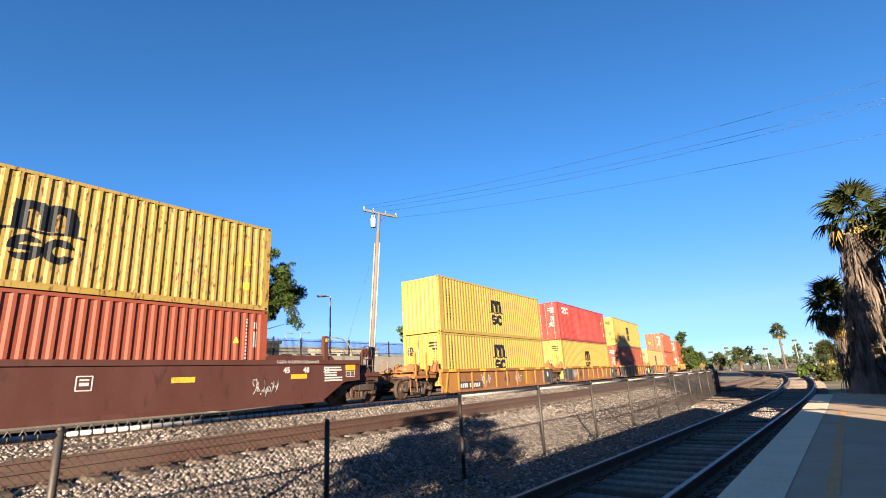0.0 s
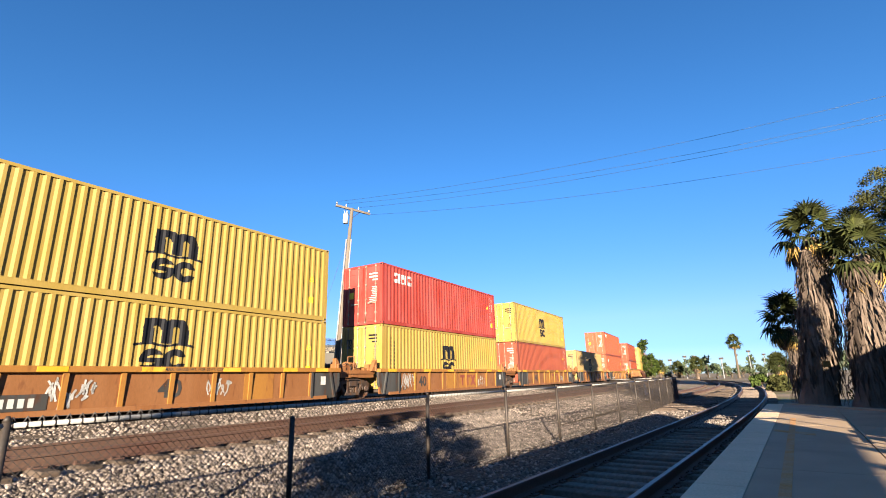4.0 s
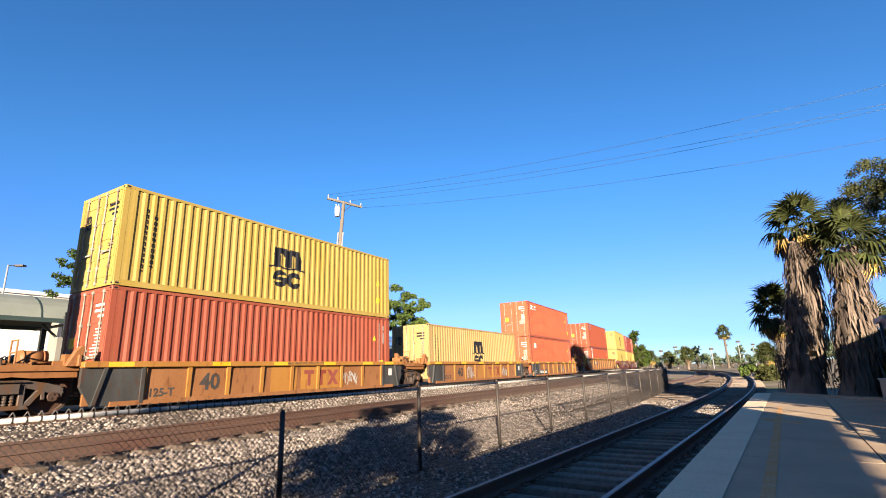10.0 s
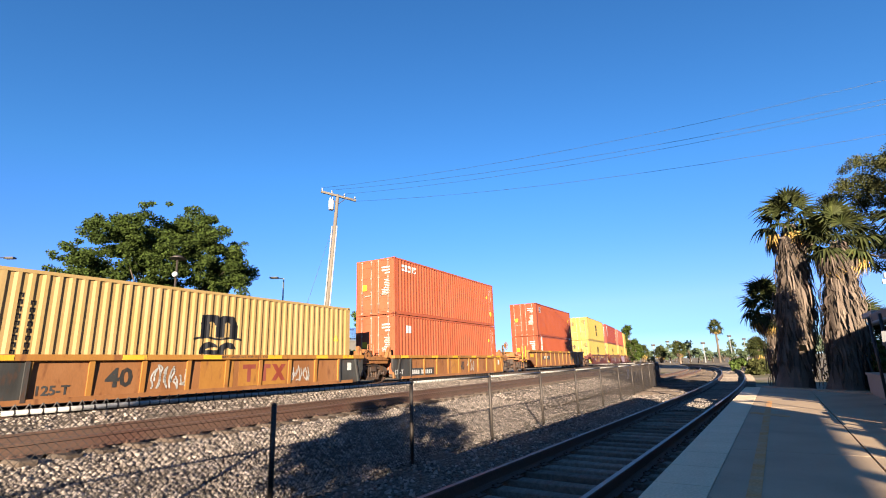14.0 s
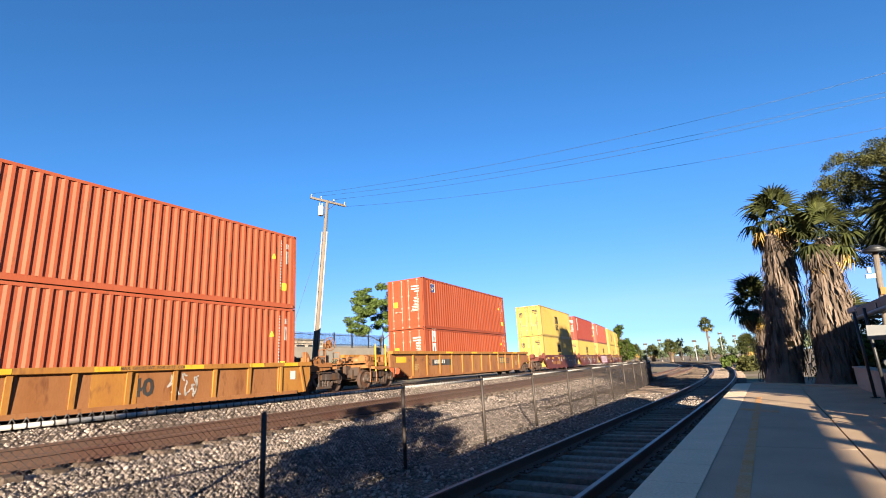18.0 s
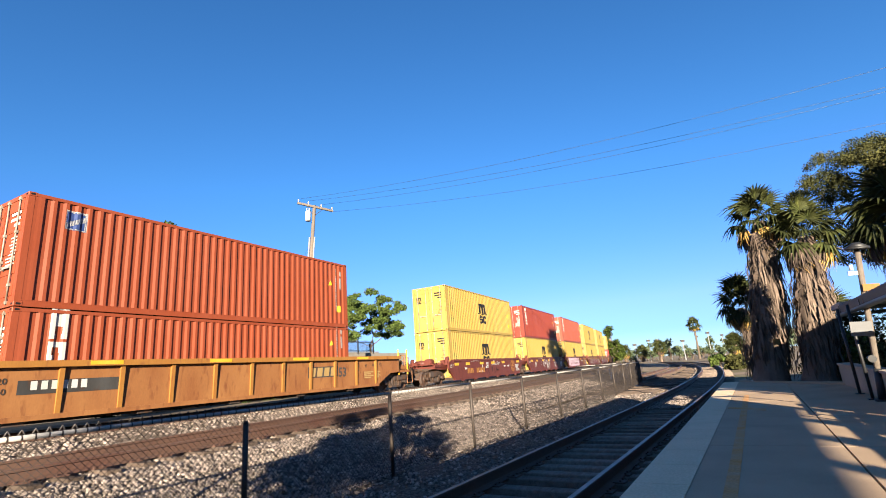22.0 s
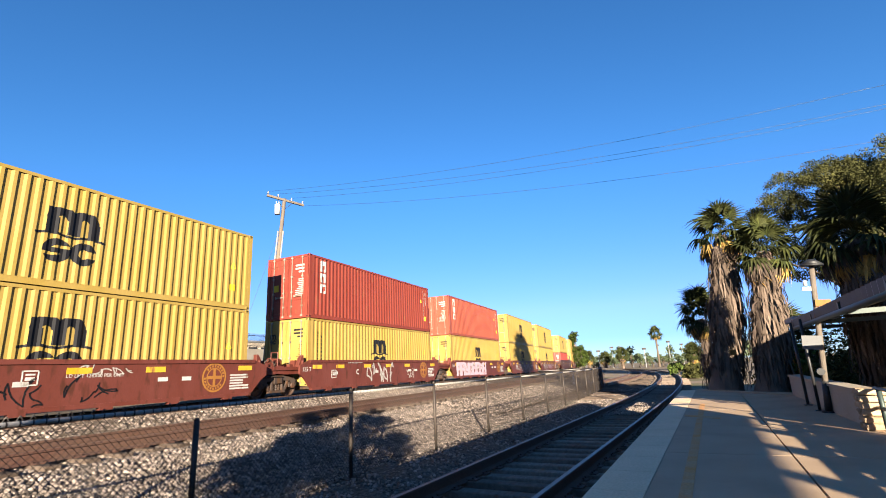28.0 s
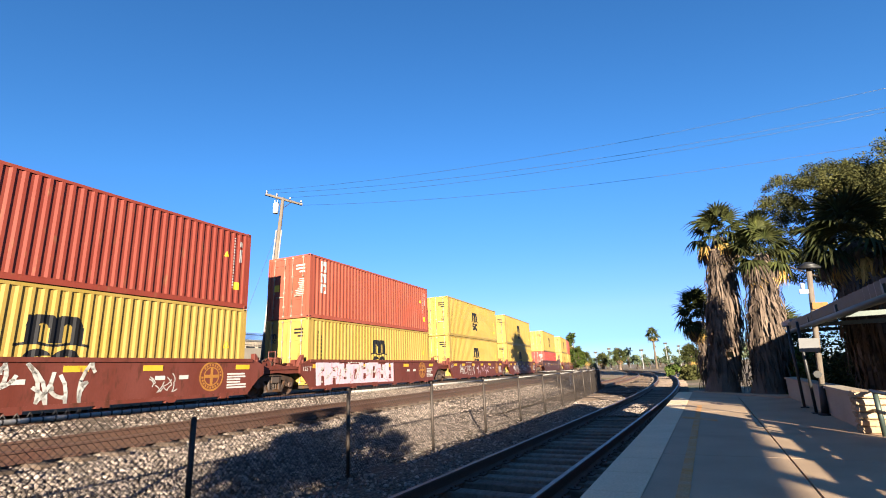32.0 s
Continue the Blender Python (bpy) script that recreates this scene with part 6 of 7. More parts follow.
    for i in range(20 if skirt else 6):
        m = Matrix.Translation(axis(top - 0.25 * size)) @ Matrix.Rotation(radians(i * 137.5 + 40), 4, "Z") @ Matrix.Rotation(radians(rnd.uniform(8, 68)), 4, "Y") @ Matrix.Scale(size * rnd.uniform(0.7, 0.95), 4)
        part("dead_frond", OLD_FRONDS[i % 2], None, t, at=m)
    return t


PALM_LABEL = "shaggy fan palm with a skirt of dead leaves beside the platform"
fan_palm(polar(39.8, 22.0, -0.15), 7.2, 5.25, 0.64, 0.42, 1, PALM_LABEL, 0.70, (0.75, -0.35), True, 24, 2000)
fan_palm(polar(43.5, 21.3, -0.1), 5.95, 4.3, 0.56, 0.40, 2, PALM_LABEL, 0.72, (0.55, -0.3), True, 24, 1900)
fan_palm(polar(52.2, 15.5, -0.1), 4.6, 3.4, 0.47, 0.42, 3, "dark fan palm behind the platform wall", 0.66, (0, 0), True, 30, 1300)
fan_palm(polar(38.75, 27.0, -0.3), 4.9, 2.2, 0.30, 0.28, 4, "low fan palm growing behind a taller one", 0.62, (0, 0), True, 40, 300)
fan_palm(polar(45.6, 24.0, -0.3), 3.2, 1.0, 0.25, 0.25, 5, "young fan palm with drooping yellowed leaves", 0.7, (0, 0), True, 34, 120)
# unseen palm out of view, added for the shadow it throws on the train
fan_palm(polar(68.5, 12.0, -0.2), 14.6, 12.4, 0.75, 0.62, 6, "unseen tall shaggy fan palm added to cast a shadow on the train", 1.1, (0, 0), True, 40, 700)

# trees on the near side
pine = polar(51.0, 43.0, -0.4)
tree(pine, full_blobs((0.5, 0, 10.4), (6.4, 5.2, 4.7), 260, 12, (0.35, 0.85), 0.8, 0.6) + full_blobs((2.5, -2, 6.5), (5, 4, 2.5), 14, 13, (0.5, 0.9), 0.6, 0.4), 0.34, 6.0, 120000, 0.125, "leaf_olive", "tall olive-green pine with an open crown behind the palms", 21)
tree(polar(57.0, 40.0, -0.4), full_blobs((0, 0, 11.2), (4.8, 4.6, 4.0), 110, 14, (0.4, 0.9), 0.95, 0.6), 0.3, 6.5, 52000, 0.125, "leaf_olive", "second pine with an open crown behind the palms", 22)
for i, (az, r, h) in enumerate(((45.0, 27, 1.7), (47.0, 22, 1.5), (48.8, 21, 1.6), (50.6, 20, 1.4), (54.5, 17, 1.5), (46.2, 25, 2.7), (48.3, 24, 3.0), (50.0, 23, 2.7), (53.5, 22, 3.2), (56.0, 20, 3.0), (35.8, 62, 1.5), (37.2, 50, 1.2))):
    tree(polar(az, r, -0.4), full_blobs((0, 0, h * 0.5), (h * 0.75, h * 0.75, h * 0.5), 34, 30 + i, (h * 0.12, h * 0.24), 0.9, h * 0.15), 0.05, h * 0.2, 2600, 0.13 if r < 40 else 0.3, ("leaf_olive", "leaf_light", "leaf_olive")[i % 3], ("dry olive shrub behind the platform wall", "bushy green shrub behind the platform wall", "dry olive shrub behind the platform wall")[i % 3], 50 + i)
# an unseen tree added behind the camera so that its shade lies on the bank
tree(Vector((-3.95, -12.4, -0.1)), full_blobs((0, 0, 5.1), (1.35, 1.5, 1.3), 64, 61, (0.28, 0.46), 0.6, 0.2), 0.11, 3.6, 6000, 0.15, "leaf", "unseen leafy tree added behind the platform to shade the bank", 62)

# trees beyond the train
tree(polar(-25.6, 38.0, 0.2), full_blobs((0, 0, 9.0), (5.9, 5.0, 3.6), 320, 15, (0.4, 0.85), 0.6, 1.2) + full_blobs((0, 0, 9.2), (7.0, 5.8, 3.9), 52, 19, (0.22, 0.42), 0.7, 1.6, 0.85) + [((5.6 + 0.2 * i, -1.0, 6.9 - 0.42 * i), (0.5, 0.5, 0.42)) for i in range(5)], 0.26, 4.4, 110000, 0.155, "leaf", "broad dark green shade tree beyond the tracks", 23)
tree(polar(-1.4, 60.0, 0.2), full_blobs((0, 0, 8.5), (4.5, 4.0, 3.3), 105, 16, (0.4, 0.85), 0.6, 0.9), 0.24, 5.0, 19000, 0.25, "leaf_light", "round light green tree beyond the tracks", 24)
tree(polar(25.9, 118.0, -0.1), full_blobs((0, 0, 4.6), (1.9, 1.9, 4.2), 40, 17, (0.5, 1.0), 1.0, 0.3), 0.3, 1.5, 5000, 0.4, "leaf", "dark green tree beside the far end of the train", 25)

rnd = random.Random(77)
for i in range(46):
    az = 25.5 + 0.42 * i + rnd.uniform(-0.3, 0.3)
    r = rnd.uniform(150, 260)
    h = r * math.tan(radians(rnd.choice((0.9, 1.1, 1.4, 1.8)) if not 32.8 < az < 35.2 else 0.9)) * (0.6 if az < 29 else 1.0) + 0.4
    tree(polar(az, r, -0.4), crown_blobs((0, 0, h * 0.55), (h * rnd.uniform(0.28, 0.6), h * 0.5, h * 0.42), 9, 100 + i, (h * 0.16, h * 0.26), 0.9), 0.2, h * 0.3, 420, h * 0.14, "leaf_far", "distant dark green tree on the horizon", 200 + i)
fan_palm(polar(34.0, 150.0, -0.4), 10.0, 8.0, 0.28, 0.22, 7, "tall slender palm far along the tracks", 1.15, (0, 0), False, 30)
for i, (az, r, h) in enumerate(((26.9, 150, 4.6), (30.4, 140, 4.9), (28.6, 150, 4.0), (37.4, 95, 3.4))):
    fan_palm(polar(az, r, -0.4), h, h * 0.5, 0.4, 0.4, 10 + i, "stout palm far along the tracks", 1.05, (0, 0), True, 40, 60)


# ---- poles and wires ----
def utility_pole():
    t = thing("utility_pole", "leaning wooden utility pole with a crossarm and a transformer", "utility pole")
    a, b = polar(-8.85, 32.0, 0.1), polar(-7.35, 32.0, 12.7)
    bm = bmesh.new()
    limb(bm, [a, a.lerp(b, 0.5), b], 0.17, 0.11, 12)
    part("pole", bm, "pole_wood", t)
    al, ar = polar(-9.32, 31.6, 12.72), polar(-5.17, 32.4, 12.45)
    bm = bmesh.new()
    q = (ar - al).to_track_quat("X", "Z").to_matrix().to_4x4()
    ln = (ar - al).length
    box(bm, 0, ln, -0.06, 0.06, -0.07, 0.07, Matrix.Translation(al) @ q)
    part("crossarm", bm, "pole_wood", t)
    for k in (0.03, 0.3, 0.66, 0.97):
        bm = bmesh.new()
        p = al.lerp(ar, k)
        tube(bm, p + Vector((0, 0, 0.06)), p + Vector((0, 0, 0.16)), 0.02, 6)
        tube(bm, p + Vector((0, 0, 0.14)), p + Vector((0, 0, 0.2)), 0.07, 8, 0.05)
        tube(bm, p + Vector((0, 0, 0.2)), p + Vector((0, 0, 0.28)), 0.055, 8, 0.03)
        part("insulator", bm, "insulator", t)
    for k in (0.25, 0.72):
        bm = bmesh.new()
        tube(bm, al.lerp(ar, k), a.lerp(b, 0.94), 0.02, 6)
        part("brace", bm, "dark_steel", t)
    bm = bmesh.new()
    c = polar(-8.1, 31.7, 11.5)
    tube(bm, c, c + Vector((0, 0, 0.65)), 0.17, 14)
    tube(bm, c + Vector((0, 0, 0.65)), c + Vector((0, 0, 0.72)), 0.17, 14, 0.08)
    for dx in (-0.08, 0.08):
        tube(bm, c + Vector((dx, 0, 0.7)), c + Vector((dx, 0, 0.88)), 0.03, 6)
    part("transformer", bm, "pipe_white", t)
    for k in (-0.16, 0.16):
        bm = bmesh.new()
        o = Vector((k, -0.14, 0))
        tube(bm, a + o, a.lerp(b, 0.82) + o, 0.045, 8)
        part("conduit", bm, "galvanised", t, "pale conduit up the pole")
    bm = bmesh.new()
    tube(bm, a.lerp(b, 0.86), polar(-13.2, 31.0, 0.2), 0.008, 4)
    part("guy_wire", bm, "dark_steel", t)
    return al, ar


ARM = utility_pole()


def wire(name, a, b, sag, n=24, r=0.008):
    a, b = Vector(a), Vector(b)
    bm = bmesh.new()
    pts = [a.lerp(b, i / n) - Vector((0, 0, sag * 4 * (i / n) * (1 - i / n))) for i in range(n + 1)]
    limb(bm, pts, r, r, 4)
    part(name, bm, "black_iron", WIRES)


WIRES = thing("overhead_wires", "four thin black overhead wires strung over the tracks", "power line")
FAR_WAY = Vector((54.4, -33.8, 0))
for k, z0, z1, sag in ((0.03, 13.0, 15.8, 2.5), (0.3, 12.95, 14.6, 2.5), (0.66, 12.8, 15.0, 2.5), (0.97, 12.4, 13.0, 2.5)):
    p = ARM[0].lerp(ARM[1], k)
    wire("wire", (p.x, p.y, z0), (p.x + FAR_WAY.x, p.y + FAR_WAY.y, z1), sag)


def street_lamp(az, r, z, arm, label):
    t = thing("street_lamp", label, "street lamp")
    p = polar(az, r, 0.2)
    bm = bmesh.new()
    tube(bm, p, (p.x, p.y, z), 0.09, 8, 0.06)
    part("pole", bm, "grey_box", t)
    d = Vector((math.cos(radians(az)), -math.sin(radians(az)), 0)) * arm
    bm = bmesh.new()
    tube(bm, (p.x, p.y, z - 0.05), (p.x + d.x, p.y + d.y, z + 0.02), 0.04, 6)
    q = Vector((p.x, p.y, z)) + d
    box(bm, q.x - 0.35, q.x + 0.35, q.y - 0.2, q.y + 0.2, q.z - 0.06, q.z + 0.08)
    part("lamp_head", bm, "dark_steel", t)


street_lamp(-13.2, 45.0, 9.2, -0.8, "tall grey parking lot lamp with a flat head")
street_lamp(-38.1, 50.0, 10.4, 0.7, "tall grey parking lot lamp with a flat head")
for az, r, z in ((-21.5, 90, 11.8), (-18.0, 95, 11.2), (-16.4, 70, 8.6), (-30.0, 85, 13.0)):
    street_lamp(az, r, z, 0.8, "distant grey parking lot lamp")
rnd = random.Random(8)
for i in range(9):
    az, r = 26.6 + i * 1.25 + rnd.uniform(-0.3, 0.3), rnd.uniform(150, 220)
    t = thing("floodlight_mast", "thin distant floodlight mast on the horizon", "mast", "far masts")
    p, h = polar(az, r, -0.4), r * math.tan(radians(rnd.uniform(1.9, 2.6)))
    bm = bmesh.new()
    tube(bm, p, p + Vector((0, 0, h)), 0.14, 6, 0.1)
    part("pole", bm, "grey_box", t)
    bm = bmesh.new()
    box(bm, p.x - 0.55, p.x + 0.55, p.y - 0.15, p.y + 0.15, h - 1.0, h - 0.5)
    part("lamp_bank", bm, "dark_steel", t)


# ---- beyond the tracks: station, fence, store ----
def along_main(s, d, z=0.0):
    return Vector((s * math.sin(MAIN_AXIS) - d * math.cos(MAIN_AXIS), s * math.cos(MAIN_AXIS) + d * math.sin(MAIN_AXIS), z))


FRAME = Matrix(((math.sin(MAIN_AXIS), -math.cos(MAIN_AXIS), 0, 0), (math.cos(MAIN_AXIS), math.sin(MAIN_AXIS), 0, 0), (0, 0, 1, 0), (0, 0, 0, 1)))


def barrel_shelter():
    t = thing("barrel_shelter", "station shelter with a pale grey-green barrel roof on dark columns", "shelter", at=FRAME)
    s0, s1, dc, half, z0, rise = -16.0, 14.1, 36.0, 2.75, 4.85, 1.5
    n = 12
    for i in range(12):
        a, b = s0 + (s1 - s0) * i / 12, s0 + (s1 - s0) * (i + 1) / 12
        bm = bmesh.new()
        pts = [(dc - half * math.cos(math.pi * k / n), z0 + rise * math.sin(math.pi * k / n)) for k in range(n + 1)]
        prism(bm, pts + [(y, z - 0.06) for y, z in pts[::-1]], "x", a + 0.01, b - 0.01)
        part("roof_panel", bm, "pale_roof", t)
        bm = bmesh.new()
        pts = [(dc - (half + 0.02) * math.cos(math.pi * k / n), z0 + (rise + 0.02) * math.sin(math.pi * k / n) + 0.01) for k in range(n + 1)]
        prism(bm, pts + [(y, z - 0.05) for y, z in pts[::-1]], "x", a - 0.035, a + 0.035)
        part("roof_rib", bm, "green_steel", t)
    for y in (dc - half, dc + half):
        bm = bmesh.new()
        box(bm, s0, s1, y - 0.08, y + 0.08, z0 - 0.22, z0 + 0.02)
        part("eave_beam", bm, "green_steel", t)
    for i in range(5):
        x = s0 + 0.8 + i * (s1 - s0 - 1.6) / 4
        for y in (dc - 1.5, dc + 1.5):
            bm = bmesh.new()
            box(bm, x - 0.13, x + 0.13, y - 0.13, y + 0.13, 0.2, z0 - 0.2)
            part("column", bm, "green_steel", t)
        bm = bmesh.new()
        box(bm, x - 0.06, x + 0.06, dc - half, dc + half, z0 - 0.25, z0 - 0.1)
        tube(bm, (x, dc - 1.5, z0 - 1.3), (x + 1.2, dc - 1.5, z0 - 0.2), 0.07, 6)
        tube(bm, (x, dc - 1.5, z0 - 1.3), (x - 1.2, dc - 1.5, z0 - 0.2), 0.07, 6)
        part("cross_beam", bm, "green_steel", t)


def iron_fence():
    t = thing("iron_fence", "black iron picket fence on a pale retaining wall", "fence", at=FRAME)
    d, z0, z1 = 30.0, 3.66, 4.76
    bm = bmesh.new()
    box(bm, 11.3, 46.5, d + 0.05, d + 0.35, 0.0, 3.58)
    part("wall", bm, "wall_grey", t, "pale plastered retaining wall")
    bm = bmesh.new()
    box(bm, 0, 0.022, -0.011, 0.011, 0.0, z1 - z0)
    tube(bm, (0.011, 0, z1 - z0), (0.011, 0, z1 - z0 + 0.08), 0.014, 4, 0.001)
    picket = mesh_of(bm, "picket", "black_iron")
    for i in range(290):
        part("picket", picket, None, t, at=Matrix.Translation((11.5 + i * 0.1, d, z0)))
    for z in (z0 + 0.15, z1 - 0.15):
        bm = bmesh.new()
        box(bm, 11.4, 40.5, d - 0.02, d + 0.02, z - 0.02, z + 0.02)
        part("rail", bm, "black_iron", t)
    for i in range(13):
        bm = bmesh.new()
        box(bm, 11.5 + i * 2.4 - 0.04, 11.5 + i * 2.4 + 0.04, d - 0.04, d + 0.04, z0 - 0.1, z1 + 0.1)
        part("post", bm, "black_iron", t)


def lamp_column():
    p = polar(-24.7, 31.0, 0.2)
    t = thing("lamp_column", "tapered concrete column with a black lamp cap", "lamp post", at=Matrix.Translation(p) @ Matrix.Scale(1.2, 4))
    bm = bmesh.new()
    limb(bm, [(0, 0, 0), (0, 0, 2.0), (0, 0, 3.9)], 0.35, 0.25, 16)
    part("column", bm, "wall_grey", t)
    bm = bmesh.new()
    tube(bm, (0, 0, 3.9), (0, 0, 4.0), 0.3, 16, 0.52)
    tube(bm, (0, 0, 4.0), (0, 0, 4.16), 0.52, 16)
    tube(bm, (0, 0, 4.16), (0, 0, 4.3), 0.45, 16, 0.3)
    part("cap", bm, "black_iron", t)
    bm = bmesh.new()
    tube(bm, (0.3, 0.1, 0.0), (0.3, 0.1, 6.2), 0.06, 8, 0.05)
    tube(bm, (0.3, 0.1, 6.15), (0.3, 0.1, 6.3), 0.4, 12, 0.15)
    part("lamp_pole", bm, "dark_steel", t)
    bm = bmesh.new()
    bmesh.ops.create_uvsphere(bm, u_segments=14, v_segments=8, radius=0.13, matrix=Matrix.Translation((0.36, -0.15, 5.35)))
    part("globe", bm, "pipe_white", t, "white camera dome")


def far_buildings():
    t = thing("store_building", "long flat-roofed white store building", "building", at=FRAME)
    bm = bmesh.new()
    box(bm, -60, 28.4, 62, 100, 0, 10.35)
    part("wall", bm, "white_wall", t)
    bm = bmesh.new()
    box(bm, -60.2, 28.6, 61.8, 100.2, 10.35, 10.7)
    part("parapet", bm, "white_wall", t)
    for x in (8.0, 14.5, 22.3, 24.4, 27.4):
        bm = bmesh.new()
        box(bm, x, x + 0.7, 61.4, 62, 0, 10.2)
        part("pilaster", bm, "stucco" if x > 10 else "concrete", t)
    for s, w, d, h, mat, label in ((29.5, 6.5, 50, 6.5, "black_iron", "long dark covered trailer parked beyond the fence"), (38, 15, 66, 7.5, "wall_grey", "low grey flat-roofed shop beyond the fence"), (54, 20, 70, 8.0, "stucco", "low beige flat-roofed shop beyond the fence"), (75, 26, 74, 7.2, "white_wall", "low pale flat-roofed shop beyond the fence")):
        b = thing("shop" if mat != "black_iron" else "trailer", label, "building" if mat != "black_iron" else "trailer", at=FRAME)
        bm = bmesh.new()
        box(bm, s, s + w, d, d + 8, 0.1, h)
        part("wall" if mat != "black_iron" else "body", bm, mat, b)
        bm = bmesh.new()
        box(bm, s - 0.2, s + w + 0.2, d - 0.2, d + 8.2, h, h + 0.3)
        part("parapet" if mat != "black_iron" else "cover", bm, "grey_box" if mat != "black_iron" else "dark_steel", b)
        if mat != "black_iron":
            for k in range(int(w / 3)):
                bm = bmesh.new()
                box(bm, s + 0.8 + 3 * k, s + 2.9 + 3 * k, d - 0.05, d + 0.05, h - 2.6, h - 0.9)
                part("window", bm, "black_iron", b)
    for i, (s, d, w, h) in enumerate(((60, 70, 8, 3.2), (75, 72, 6, 3.0), (105, 60, 12, 4.5))):
        b = thing("shed", "small pale flat-roofed building beyond the tracks", "building", at=FRAME)
        bm = bmesh.new()
        box(bm, s, s + w, d, d + 6, 0, h)
        part("wall", bm, "white_wall", b)
        bm = bmesh.new()
        box(bm, s - 0.3, s + w + 0.3, d - 0.3, d + 6.3, h, h + 0.25)
        part("roof", bm, "grey_box", b)
        for k in range(2):
            bm = bmesh.new()
            box(bm, s + 1 + 2.5 * k, s + 2.2 + 2.5 * k, d - 0.03, d + 0.05, 1.0, 2.1)
            part("window", bm, "black_iron", b)


for i in range(13):
    h = 2.3 + 0.25 * math.sin(i * 2.3)
    tree(along_main(15.0 + 2.0 * i, 28.4, 0.1), full_blobs((0, 0, h * 0.5), (1.25, 0.8, h * 0.5), 22, 300 + i, (0.3, 0.5), 0.9, 0.1), 0.06, 0.5, 1800, 0.16, "leaf", "clipped dark green hedge shrub below the iron fence", 320 + i)
barrel_shelter()
iron_fence()
lamp_column()
far_buildings()


# ---- the near side: wall, shelter, fittings ----
def platform_wall():
    t = thing("platform_wall", "low beige plastered wall with a rough stone end pier", "wall", at=PLAT)
    bm = bmesh.new()
    box(bm, 10.45, 18.6, -2.3, -2.06, -0.1, 0.53)
    box(bm, 10.45, 18.6, -2.33, -2.03, 0.53, 0.58)
    part("wall", bm, "stucco", t)
    rnd = random.Random(2)
    z = 0.0
    for row in range(6):
        h = 0.102
        xs = [0, 0.22, 0.45] if row % 2 else [0, 0.15, 0.32, 0.45]
        for a, b in zip(xs, xs[1:]):
            bm = bmesh.new()
            box(bm, 9.98 + a + 0.006, 9.98 + b - 0.006, -2.42, -1.96, z + 0.006, z + h - 0.006)
            bmesh.ops.bevel(bm, geom=bm.edges[:], offset=0.02, segments=1, affect="EDGES")
            for v in bm.verts:
                v.co += Vector((rnd.uniform(-0.012, 0.012), rnd.uniform(-0.015, 0.015), rnd.uniform(-0.008, 0.008)))
            part("stone", bm, "sandstone", t)
        z += h
    bm = bmesh.new()
    prism(bm, [(18.2, -2.06), (18.6, -2.3), (22.6, 0.64), (22.2, 0.62)], "z", -0.3, 0.03)
    part("kerb", bm, "concrete", t)


